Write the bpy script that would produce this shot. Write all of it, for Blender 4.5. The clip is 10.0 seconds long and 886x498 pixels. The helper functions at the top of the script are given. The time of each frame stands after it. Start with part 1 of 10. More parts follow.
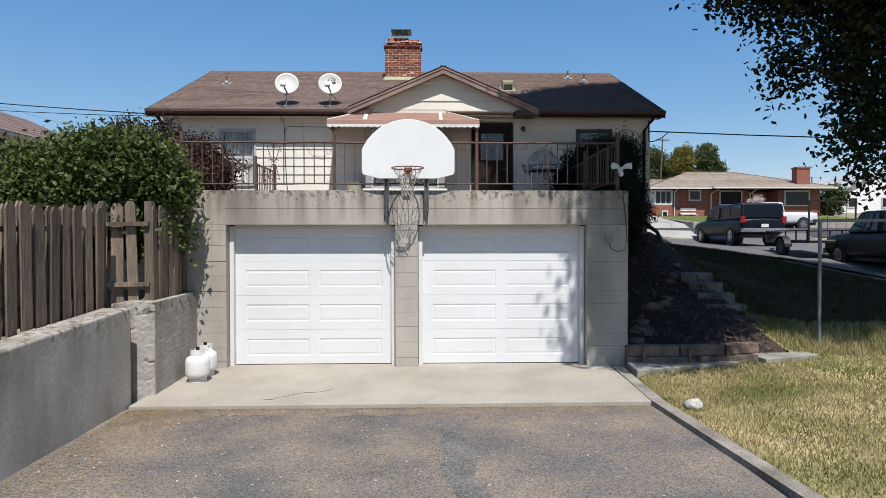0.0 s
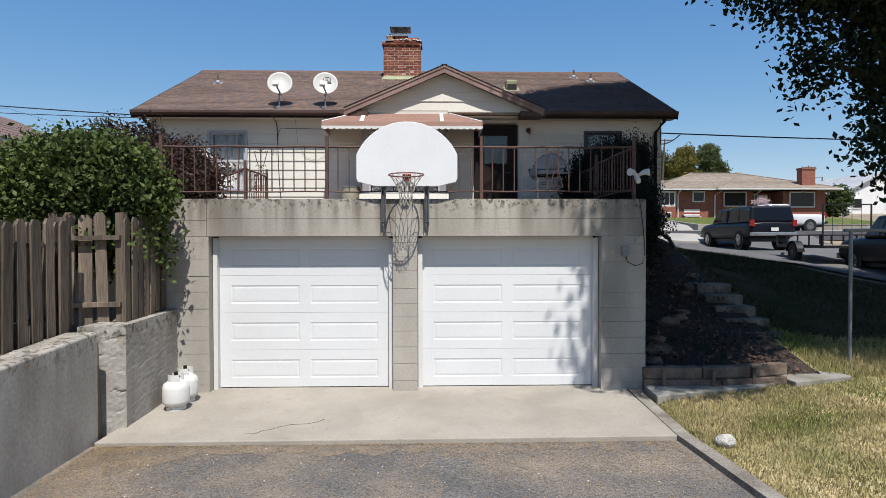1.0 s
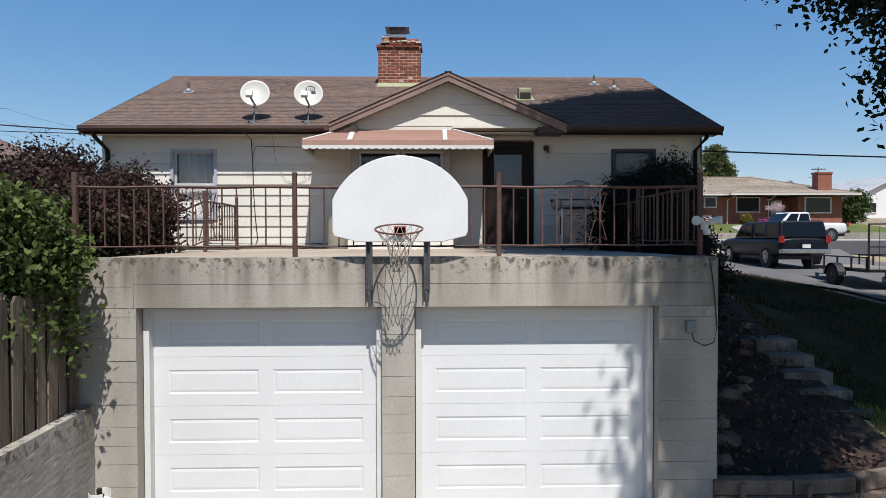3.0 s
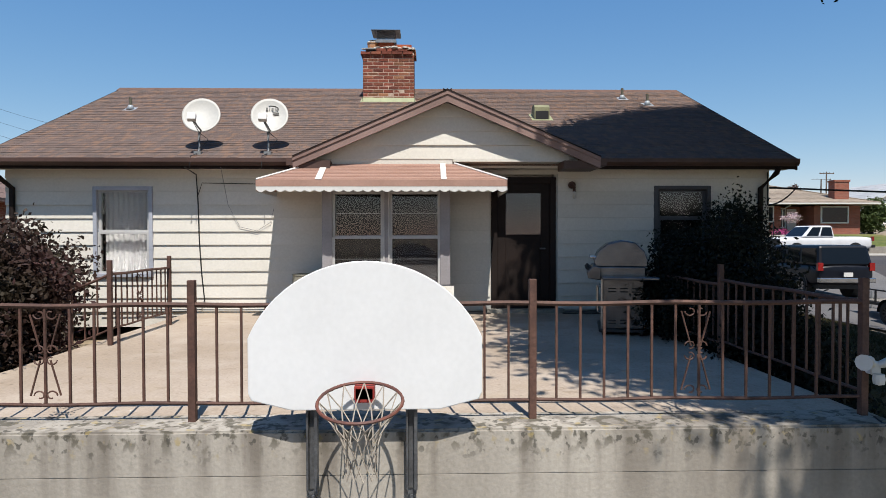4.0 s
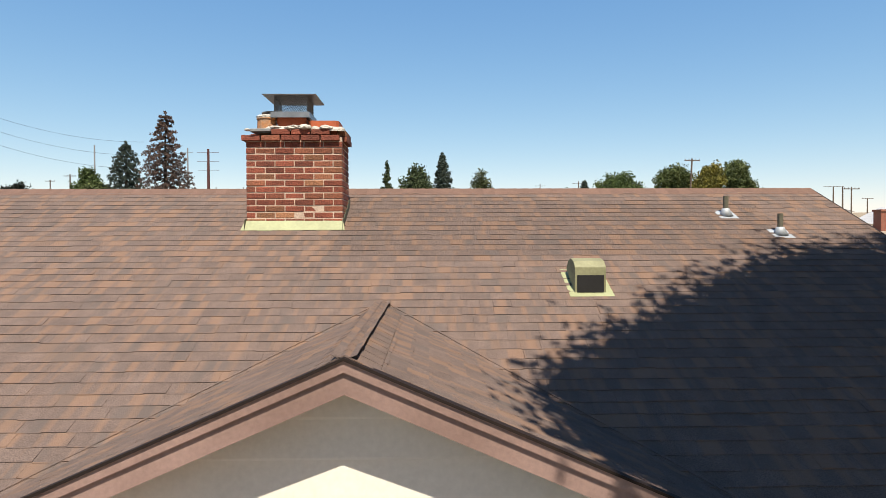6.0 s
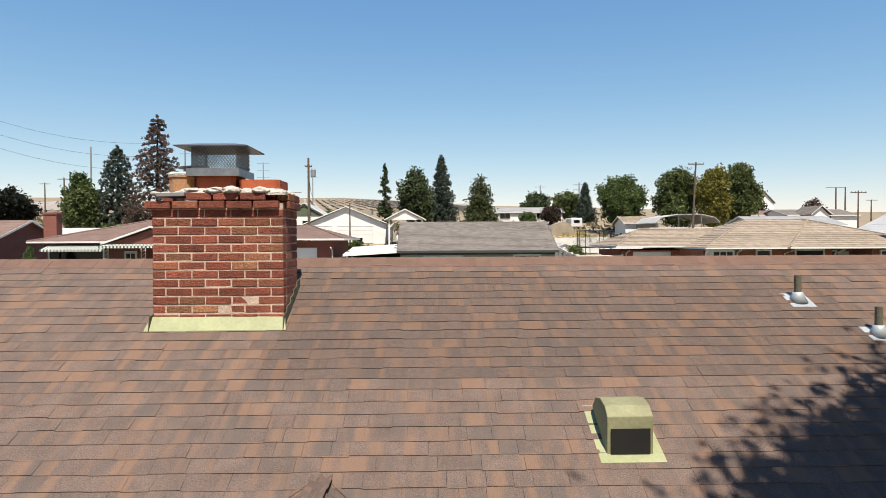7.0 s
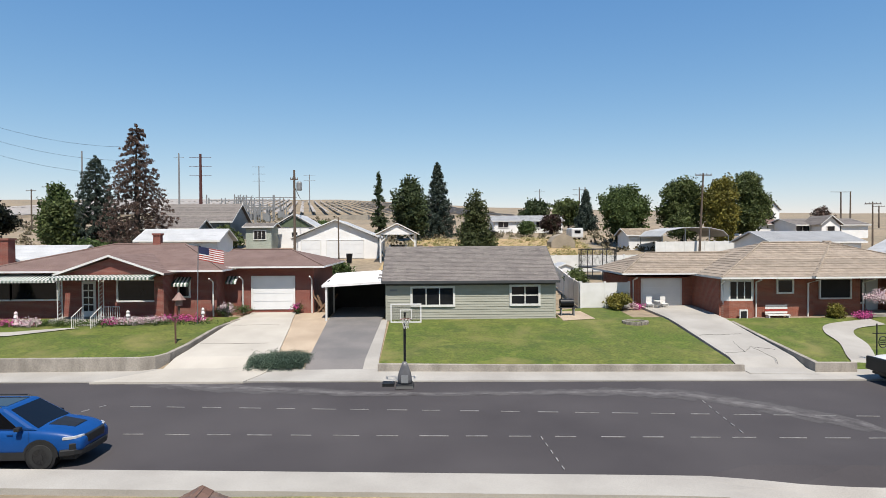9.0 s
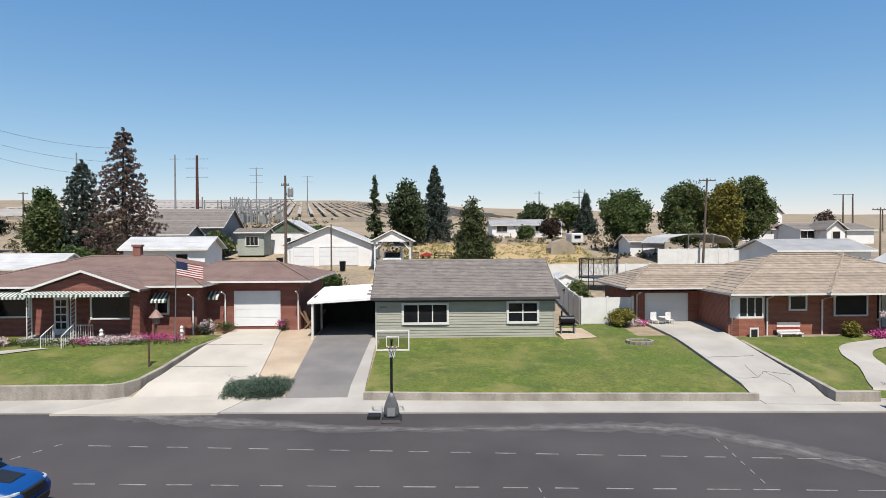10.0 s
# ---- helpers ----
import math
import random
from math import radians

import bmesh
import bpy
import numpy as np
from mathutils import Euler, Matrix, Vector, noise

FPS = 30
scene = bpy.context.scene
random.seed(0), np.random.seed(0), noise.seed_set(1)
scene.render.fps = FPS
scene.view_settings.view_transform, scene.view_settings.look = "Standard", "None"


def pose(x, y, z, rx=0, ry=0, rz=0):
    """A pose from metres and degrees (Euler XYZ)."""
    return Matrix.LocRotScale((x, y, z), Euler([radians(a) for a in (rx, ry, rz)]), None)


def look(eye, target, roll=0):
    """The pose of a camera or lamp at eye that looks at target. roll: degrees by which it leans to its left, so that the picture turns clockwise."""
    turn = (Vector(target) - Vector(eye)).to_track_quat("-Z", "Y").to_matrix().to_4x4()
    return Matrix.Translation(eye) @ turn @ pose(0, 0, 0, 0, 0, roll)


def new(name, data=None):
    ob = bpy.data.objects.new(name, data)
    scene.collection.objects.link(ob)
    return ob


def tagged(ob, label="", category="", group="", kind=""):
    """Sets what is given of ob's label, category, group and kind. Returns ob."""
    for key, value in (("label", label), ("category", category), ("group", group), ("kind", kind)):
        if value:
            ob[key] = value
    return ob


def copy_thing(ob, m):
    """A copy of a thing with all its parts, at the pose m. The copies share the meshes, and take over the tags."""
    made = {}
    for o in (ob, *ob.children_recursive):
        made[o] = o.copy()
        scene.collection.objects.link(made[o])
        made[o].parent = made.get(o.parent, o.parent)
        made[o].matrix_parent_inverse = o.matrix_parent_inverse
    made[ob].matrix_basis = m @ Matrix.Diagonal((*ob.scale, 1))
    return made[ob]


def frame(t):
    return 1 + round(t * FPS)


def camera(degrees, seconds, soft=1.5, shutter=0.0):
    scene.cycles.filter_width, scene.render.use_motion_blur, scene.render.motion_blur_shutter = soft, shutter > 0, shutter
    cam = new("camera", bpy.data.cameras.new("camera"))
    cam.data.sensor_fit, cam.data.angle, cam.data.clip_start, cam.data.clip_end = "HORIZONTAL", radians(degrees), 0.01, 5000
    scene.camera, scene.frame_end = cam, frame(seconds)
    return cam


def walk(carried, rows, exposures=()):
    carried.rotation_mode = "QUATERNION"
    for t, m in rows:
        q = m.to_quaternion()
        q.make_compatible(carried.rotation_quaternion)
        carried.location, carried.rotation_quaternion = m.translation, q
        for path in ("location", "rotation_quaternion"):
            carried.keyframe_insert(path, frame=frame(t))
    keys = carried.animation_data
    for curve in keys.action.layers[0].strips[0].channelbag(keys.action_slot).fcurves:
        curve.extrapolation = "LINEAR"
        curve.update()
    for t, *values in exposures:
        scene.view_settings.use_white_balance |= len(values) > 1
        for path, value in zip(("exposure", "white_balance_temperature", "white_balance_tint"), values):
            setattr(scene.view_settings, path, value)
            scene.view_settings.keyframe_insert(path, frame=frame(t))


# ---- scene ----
cam = camera(71.0, 10.0, soft=0.7)
# seconds, x, y, z, yaw, pitch, roll
PATH = [
    (0, 0.126, -8.851, 1.832, -1.51, -1.01, 0.06),
    (0.5, 0.136, -8.511, 1.903, -1.50, -1.00, 0.08),
    (1, 0.124, -8.138, 1.996, -1.49, -1.00, 0.09),
    (1.5, 0.118, -7.743, 2.099, -1.46, -1.01, 0.11),
    (2, 0.130, -7.358, 2.238, -1.36, -1.07, 0.14),
    (3.5, 0.143, -5.015, 3.098, -1.41, -1.10, 0.13),
    (4, 0.212, -3.569, 3.627, -1.50, -1.12, 0.11),
    (4.5, 0.339, -1.955, 4.318, -1.52, -1.08, 0.07),
    (5, 0.559, -0.186, 5.151, -1.36, -0.95, 0.09),
    (5.5, 0.777, 1.358, 5.833, -1.30, -0.90, 0.14),
    (6, 0.885, 2.166, 6.175, -1.25, -0.94, 0.18),
    (7.5, 1.278, 4.851, 7.432, -1.26, -0.99, 0.30),
    (8, 1.480, 5.784, 7.874, -1.23, -1.01, 0.30),
    (8.5, 1.621, 6.815, 8.282, -1.29, -0.95, 0.33),
    (9, 1.837, 7.812, 8.713, -1.29, -0.93, 0.33),
    (9.5, 2.053, 8.866, 9.108, -1.32, -0.89, 0.31),
    (10, 2.258, 9.934, 9.498, -1.34, -0.90, 0.30),
]
walk(cam, [(t, pose(x, y, z, 90 + pitch, roll, yaw)) for t, x, y, z, yaw, pitch, roll in PATH],
     exposures=[(0, 0.51, 6200, 10), (1, 0.46, 6200, 10), (3.5, 0.44, 6200, 10), (4.2, 0.56, 6450, 10), (4.8, 0.81, 6600, 10), (5.5, 0.92, 7150, 10), (6.2, 0.86, 7200, 10), (7.5, 0.71, 6950, 10), (8.5, 0.56, 6550, 10), (10, 0.58, 6500, 10)])

# ---- light ----
SUN_WAY = Vector((0.10, -0.565, 1.0)).normalized()
world = bpy.data.worlds.new("sky")
scene.world = world
world.use_nodes = True
sky = world.node_tree.nodes.new("ShaderNodeTexSky")
sky.sky_type, sky.sun_disc = "NISHITA", False
sky.sun_elevation = math.asin(SUN_WAY.z)
sky.sun_rotation = math.atan2(SUN_WAY.x, SUN_WAY.y)
sky.altitude, sky.air_density, sky.dust_density, sky.ozone_density = 700, 1.0, 0.25, 1.8
backing = world.node_tree.nodes["Background"]
wn, wlink = world.node_tree.nodes, world.node_tree.links.new
split, joined = wn.new("ShaderNodeSeparateColor"), wn.new("ShaderNodeCombineColor")
wlink(sky.outputs[0], split.inputs[0])
for k, (scale, power) in enumerate(((0.70, 1.14), (1.215, 0.79), (2.42, 0.46))):
    bend, gain = wn.new("ShaderNodeMath"), wn.new("ShaderNodeMath")
    bend.operation, gain.operation = "POWER", "MULTIPLY"
    bend.inputs[1].default_value, gain.inputs[1].default_value = power, scale
    wlink(split.outputs[k], bend.inputs[0])
    wlink(bend.outputs[0], gain.inputs[0])
    wlink(gain.outputs[0], joined.inputs[k])
wlink(joined.outputs[0], backing.inputs[0])
backing.inputs[1].default_value = 0.092
sun_data = bpy.data.lights.new("sun", "SUN")
sun_data.energy, sun_data.angle, sun_data.color = 5.0, radians(0.5), (1.0, 0.94, 0.85)
sun = new("sun", sun_data)
sun.matrix_world = look(SUN_WAY * 60, (0, 0, 0))
scene.view_settings.exposure = 0.0

# ---- materials ----


def mat(name, col, col2=None, scale=2.0, rough=0.8, bump=0.15, fine=60.0, metal=0.0, rand=0.0, island=0.0, streak=1.0, grain=0.25, coat=0.0, spec=0.4, mid=0.5, tint=None):
    """A surface with two scales of variation; streak stretches the large one upwards; rand and island vary whole pieces."""
    m = bpy.data.materials.new(name)
    m.use_nodes = True
    t = m.node_tree
    n, link = t.nodes, t.links.new
    b = n["Principled BSDF"]
    b.inputs["Roughness"].default_value, b.inputs["Metallic"].default_value = rough, metal
    b.inputs["Specular IOR Level"].default_value, b.inputs["Coat Weight"].default_value = spec, coat
    co = n.new("ShaderNodeTexCoord")
    info = n.new("ShaderNodeObjectInfo")
    shift = n.new("ShaderNodeVectorMath")
    shift.operation = "MULTIPLY_ADD"
    link(info.outputs["Random"], shift.inputs[0])
    shift.inputs[1].default_value = (37, 19, 53) if rand else (0, 0, 0)
    link(co.outputs["Object"], shift.inputs[2])
    mp = n.new("ShaderNodeMapping")
    mp.inputs["Scale"].default_value = (1, 1, 1 / streak)
    link(shift.outputs[0], mp.inputs[0])
    big = n.new("ShaderNodeTexNoise")
    big.inputs["Scale"].default_value, big.inputs["Detail"].default_value = scale, 6
    link(mp.outputs[0], big.inputs[0])
    ramp = n.new("ShaderNodeMapRange")
    ramp.inputs["From Min"].default_value, ramp.inputs["From Max"].default_value = mid - 0.16, mid + 0.16
    link(big.outputs[0], ramp.inputs[0])
    mix = n.new("ShaderNodeMix")
    mix.data_type = "RGBA"
    col2 = col2 or tuple(c * 0.8 for c in col)
    col, col2 = tuple(c * (0.56 + 0.21 * c) for c in col), tuple(c * (0.56 + 0.21 * c) for c in col2)
    mix.inputs["A"].default_value, mix.inputs["B"].default_value = (*col, 1), (*col2, 1)
    link(ramp.outputs[0], mix.inputs["Factor"])
    out = mix.outputs["Result"]
    small = n.new("ShaderNodeTexNoise")
    small.inputs["Scale"].default_value, small.inputs["Detail"].default_value = fine, 4
    link(mp.outputs[0] if streak >= 8 else shift.outputs[0], small.inputs[0])
    sm = n.new("ShaderNodeMapRange")
    sm.inputs["To Min"].default_value, sm.inputs["To Max"].default_value = 1 - grain, 1 + grain
    sm.inputs["From Min"].default_value, sm.inputs["From Max"].default_value = 0.25, 0.75
    link(small.outputs[0], sm.inputs[0])
    val = sm.outputs[0]
    if rand or island:
        src = info.outputs["Random"]
        if island:
            src = n.new("ShaderNodeNewGeometry").outputs["Random Per Island"]
        a = rand or island
        vr = n.new("ShaderNodeMapRange")
        vr.inputs["To Min"].default_value, vr.inputs["To Max"].default_value = 1 - a, 1 + a
        link(src, vr.inputs[0])
        mu = n.new("ShaderNodeMath")
        mu.operation = "MULTIPLY"
        link(vr.outputs[0], mu.inputs[0])
        link(val, mu.inputs[1])
        val = mu.outputs[0]
        if tint:
            wn = n.new("ShaderNodeTexWhiteNoise")
            wn.noise_dimensions = "1D"
            link(src, wn.inputs["W"])
            th = n.new("ShaderNodeMapRange")
            th.inputs["From Min"].default_value, th.inputs["From Max"].default_value = 0.66, 1.0
            link(wn.outputs["Value"], th.inputs[0])
            m2 = n.new("ShaderNodeMix")
            m2.data_type = "RGBA"
            m2.inputs["B"].default_value = (*tint, 1)
            link(th.outputs[0], m2.inputs["Factor"])
            link(out, m2.inputs["A"])
            out = m2.outputs["Result"]
    mul = n.new("ShaderNodeVectorMath")
    mul.operation = "SCALE"
    link(out, mul.inputs[0])
    link(val, mul.inputs["Scale"])
    link(mul.outputs[0], b.inputs["Base Color"])
    if bump:
        bp = n.new("ShaderNodeBump")
        bp.inputs["Strength"].default_value, bp.inputs["Distance"].default_value = bump, 0.02
        link(small.outputs[0], bp.inputs["Height"])
        link(bp.outputs[0], b.inputs["Normal"])
    return m


def leaf_mat(name, col, col2):
    m = mat(name, col, col2, scale=0.8, rough=0.6, bump=0, fine=3, island=0.35, grain=0.15, spec=0.2)
    b = m.node_tree.nodes["Principled BSDF"]
    tr = m.node_tree.nodes.new("ShaderNodeBsdfTranslucent")
    ad = m.node_tree.nodes.new("ShaderNodeMixShader")
    ad.inputs[0].default_value = 0.22
    src = b.inputs["Base Color"].links[0].from_socket
    m.node_tree.links.new(src, tr.inputs[0])
    m.node_tree.links.new(b.outputs[0], ad.inputs[1])
    m.node_tree.links.new(tr.outputs[0], ad.inputs[2])
    m.node_tree.links.new(ad.outputs[0], m.node_tree.nodes["Material Output"].inputs[0])
    return m


def glass_mat(name):
    m = bpy.data.materials.new(name)
    m.use_nodes = True
    b = m.node_tree.nodes["Principled BSDF"]
    b.inputs["Transmission Weight"].default_value, b.inputs["Roughness"].default_value, b.inputs["IOR"].default_value = 1, 0.02, 1.45
    return m



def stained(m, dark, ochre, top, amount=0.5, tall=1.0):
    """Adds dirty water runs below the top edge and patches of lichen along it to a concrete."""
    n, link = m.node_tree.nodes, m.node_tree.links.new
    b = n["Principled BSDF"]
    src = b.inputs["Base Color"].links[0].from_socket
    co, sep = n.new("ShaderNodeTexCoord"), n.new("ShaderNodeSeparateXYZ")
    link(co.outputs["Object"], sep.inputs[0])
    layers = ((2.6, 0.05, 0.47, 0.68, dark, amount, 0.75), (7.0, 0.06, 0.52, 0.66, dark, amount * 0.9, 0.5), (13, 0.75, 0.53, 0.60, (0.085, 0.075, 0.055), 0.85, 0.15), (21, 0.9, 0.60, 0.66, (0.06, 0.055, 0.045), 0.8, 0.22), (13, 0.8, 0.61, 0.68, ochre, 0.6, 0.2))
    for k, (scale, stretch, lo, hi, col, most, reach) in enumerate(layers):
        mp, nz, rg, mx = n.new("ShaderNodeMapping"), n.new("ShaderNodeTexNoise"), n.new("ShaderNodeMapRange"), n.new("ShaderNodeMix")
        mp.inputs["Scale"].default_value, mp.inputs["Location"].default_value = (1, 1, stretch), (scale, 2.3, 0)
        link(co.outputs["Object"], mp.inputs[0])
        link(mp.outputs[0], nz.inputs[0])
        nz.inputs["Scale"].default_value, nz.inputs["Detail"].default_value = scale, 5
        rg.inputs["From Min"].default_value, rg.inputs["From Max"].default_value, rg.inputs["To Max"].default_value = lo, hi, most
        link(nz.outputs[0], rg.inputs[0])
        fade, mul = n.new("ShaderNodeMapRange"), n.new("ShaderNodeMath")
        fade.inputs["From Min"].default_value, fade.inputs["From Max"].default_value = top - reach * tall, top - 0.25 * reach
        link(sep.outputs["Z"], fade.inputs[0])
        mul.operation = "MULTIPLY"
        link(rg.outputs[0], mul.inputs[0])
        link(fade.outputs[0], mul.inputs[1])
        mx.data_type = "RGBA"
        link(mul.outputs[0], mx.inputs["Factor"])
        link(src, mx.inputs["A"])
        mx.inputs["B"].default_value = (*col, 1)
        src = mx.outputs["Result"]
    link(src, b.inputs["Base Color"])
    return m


def blotched(m, layers):
    """Adds patches of dust, damp and grit, each (scale, from, to, colour, amount)."""
    n, link = m.node_tree.nodes, m.node_tree.links.new
    b = n["Principled BSDF"]
    src = b.inputs["Base Color"].links[0].from_socket
    co = n.new("ShaderNodeTexCoord")
    for scale, lo, hi, col, most in layers:
        nz, rg, mx = n.new("ShaderNodeTexNoise"), n.new("ShaderNodeMapRange"), n.new("ShaderNodeMix")
        link(co.outputs["Object"], nz.inputs[0])
        nz.inputs["Scale"].default_value, nz.inputs["Detail"].default_value, nz.inputs["Distortion"].default_value = scale, 7, 0.5
        rg.inputs["From Min"].default_value, rg.inputs["From Max"].default_value, rg.inputs["To Max"].default_value = lo, hi, most
        link(nz.outputs[0], rg.inputs[0])
        mx.data_type = "RGBA"
        link(rg.outputs[0], mx.inputs["Factor"])
        link(src, mx.inputs["A"])
        mx.inputs["B"].default_value = (*col, 1)
        src = mx.outputs["Result"]
    link(src, b.inputs["Base Color"])
    return m


# Real stains, with the right end's shade also put into the wall's dark runs.
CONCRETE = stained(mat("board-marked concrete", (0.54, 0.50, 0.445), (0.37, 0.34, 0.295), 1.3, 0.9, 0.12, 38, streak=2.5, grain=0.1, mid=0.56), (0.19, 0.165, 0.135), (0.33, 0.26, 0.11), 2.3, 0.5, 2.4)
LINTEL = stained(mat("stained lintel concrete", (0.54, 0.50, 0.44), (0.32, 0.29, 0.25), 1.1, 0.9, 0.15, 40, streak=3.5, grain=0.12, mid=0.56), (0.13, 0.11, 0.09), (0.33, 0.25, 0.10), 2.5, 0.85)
WALL_OLD = stained(mat("old stained wall concrete", (0.52, 0.49, 0.45), (0.33, 0.30, 0.26), 1.8, 0.9, 0.1, 26, streak=2.0, grain=0.14, mid=0.55), (0.17, 0.15, 0.12), (0.33, 0.25, 0.10), 1.05, 0.55, 1.5)
CONCRETE_OLD = mat("old mossy concrete", (0.40, 0.385, 0.35), (0.24, 0.215, 0.15), 1.6, 0.9, 0.35, 40, streak=2.5, grain=0.22, mid=0.57)
SLAB = blotched(mat("pale concrete slab", (0.49, 0.45, 0.39), (0.38, 0.345, 0.295), 0.9, 0.9, 0.15, 60, grain=0.12), ((2.2, 0.54, 0.68, (0.34, 0.30, 0.25), 0.45), (7, 0.60, 0.72, (0.24, 0.20, 0.15), 0.4), (26, 0.64, 0.7, (0.16, 0.13, 0.10), 0.5)))
DECK = blotched(mat("sandy deck concrete", (0.53, 0.445, 0.365), (0.41, 0.33, 0.25), 0.5, 0.9, 0.1, 55, grain=0.16, mid=0.54), ((1.7, 0.50, 0.70, (0.52, 0.455, 0.385), 0.28), (4.5, 0.55, 0.70, (0.32, 0.255, 0.18), 0.4), (11, 0.60, 0.70, (0.22, 0.165, 0.11), 0.5), (24, 0.66, 0.72, (0.13, 0.10, 0.07), 0.6)))
KERB = mat("dirty kerb concrete", (0.42, 0.385, 0.335), (0.22, 0.19, 0.155), 3.0, 0.95, 0.6, 40, grain=0.35)
STRUT = mat("dull dark strut steel", (0.20, 0.205, 0.215), (0.10, 0.10, 0.105), 9, 0.5, 0.1, 50, metal=0.5, grain=0.25)
SCREEN = mat("grey insect screen", (0.075, 0.068, 0.068), (0.06, 0.055, 0.055), 2, 0.9, 0, 30, grain=0.08)
WALK = mat("pavement concrete", (0.50, 0.475, 0.435), (0.41, 0.385, 0.35), 0.5, 0.9, 0.1, 30, grain=0.1)
ASPHALT = mat("worn asphalt", (0.066, 0.057, 0.059), (0.094, 0.083, 0.084), 0.22, 0.9, 0.15, 40, grain=0.22)
LANE_GREY = mat("sun-bleached lane asphalt", (0.20, 0.19, 0.185), (0.14, 0.132, 0.13), 0.5, 0.9, 0.2, 40, grain=0.22)
GRAVEL = mat("gravelly old asphalt", (0.165, 0.158, 0.155), (0.33, 0.275, 0.22), 1.0, 0.95, 0.6, 75, grain=0.75, mid=0.53)
DARK_DRIVE = mat("dark driveway asphalt", (0.20, 0.19, 0.185), (0.26, 0.24, 0.23), 0.6, 0.9, 0.2, 30, grain=0.2)
DIRT = mat("bare dirt", (0.56, 0.46, 0.35), (0.44, 0.35, 0.26), 0.5, 0.95, 0.4, 20, grain=0.25)
EARTH = mat("dry sandy ground", (0.40, 0.315, 0.215), (0.27, 0.225, 0.16), 0.05, 0.95, 0.3, 1.5, grain=0.3)
LAWN = blotched(mat("green lawn", (0.105, 0.15, 0.017), (0.155, 0.168, 0.034), 0.35, 0.9, 0.6, 9, grain=0.4, mid=0.56), ((0.8, 0.50, 0.66, (0.042, 0.06, 0.012), 0.6), (0.3, 0.54, 0.68, (0.17, 0.15, 0.05), 0.65), (1.6, 0.55, 0.68, (0.15, 0.16, 0.03), 0.5), (3.5, 0.56, 0.7, (0.11, 0.115, 0.03), 0.5)))
LAWN_DRY = mat("patchy dry lawn", (0.25, 0.245, 0.09), (0.56, 0.46, 0.27), 1.1, 0.95, 0.6, 30, grain=0.4)
LAWN_FRONT = mat("half-dry front grass", (0.15, 0.175, 0.045), (0.44, 0.35, 0.19), 0.55, 0.95, 0.6, 14, grain=0.45, mid=0.5)
DRIVE_PALE = mat("clean pale driveway concrete", (0.58, 0.54, 0.48), (0.50, 0.465, 0.41), 0.5, 0.9, 0.1, 25, grain=0.08)
# Dark copy of the lawn: the tree's shade is put into its colour.
LAWN_SHADE = mat("thin lawn with tree shade in its colour", (0.060, 0.058, 0.022), (0.115, 0.088, 0.045), 0.8, 1.0, 0.6, 25, grain=0.4, spec=0.05)
BANK = mat("bark-mulched bank", (0.07, 0.043, 0.032), (0.035, 0.028, 0.022), 2.5, 0.95, 0.8, 22, grain=0.5)
SIDING = mat("cream siding", (0.78, 0.75, 0.69), (0.73, 0.70, 0.635), 0.9, 0.7, 0.05, 30, rand=0.035, grain=0.06)
SIDING_GREY = mat("grey-green siding", (0.46, 0.455, 0.39), (0.40, 0.395, 0.335), 0.7, 0.7, 0.03, 20, rand=0.04, grain=0.06)
WHITE = mat("white paint", (0.80, 0.79, 0.77), (0.72, 0.71, 0.68), 1.2, 0.5, 0.03, 30, grain=0.04)
WHITE_DOOR = mat("white painted steel", (0.82, 0.82, 0.82), (0.78, 0.78, 0.78), 1.2, 0.45, 0.03, 30, grain=0.03)
WHITE_WALL = mat("white wall paint", (0.88, 0.87, 0.86), (0.80, 0.79, 0.78), 0.6, 0.7, 0.05, 8, grain=0.06)
BROWN = mat("brown painted wood", (0.115, 0.062, 0.048), (0.085, 0.045, 0.034), 3, 0.55, 0.1, 40, grain=0.15)
FASCIA = mat("faded brown fascia", (0.37, 0.255, 0.225), (0.28, 0.185, 0.16), 2, 0.7, 0.1, 40, grain=0.12)
DARK_BROWN = mat("dark brown trim", (0.028, 0.017, 0.014), (0.019, 0.012, 0.01), 3, 0.7, 0.1, 40, grain=0.15, spec=0.2)
SALMON = mat("salmon awning metal", (0.50, 0.325, 0.26), (0.44, 0.275, 0.215), 2, 0.6, 0.05, 30, rand=0.05, grain=0.08)
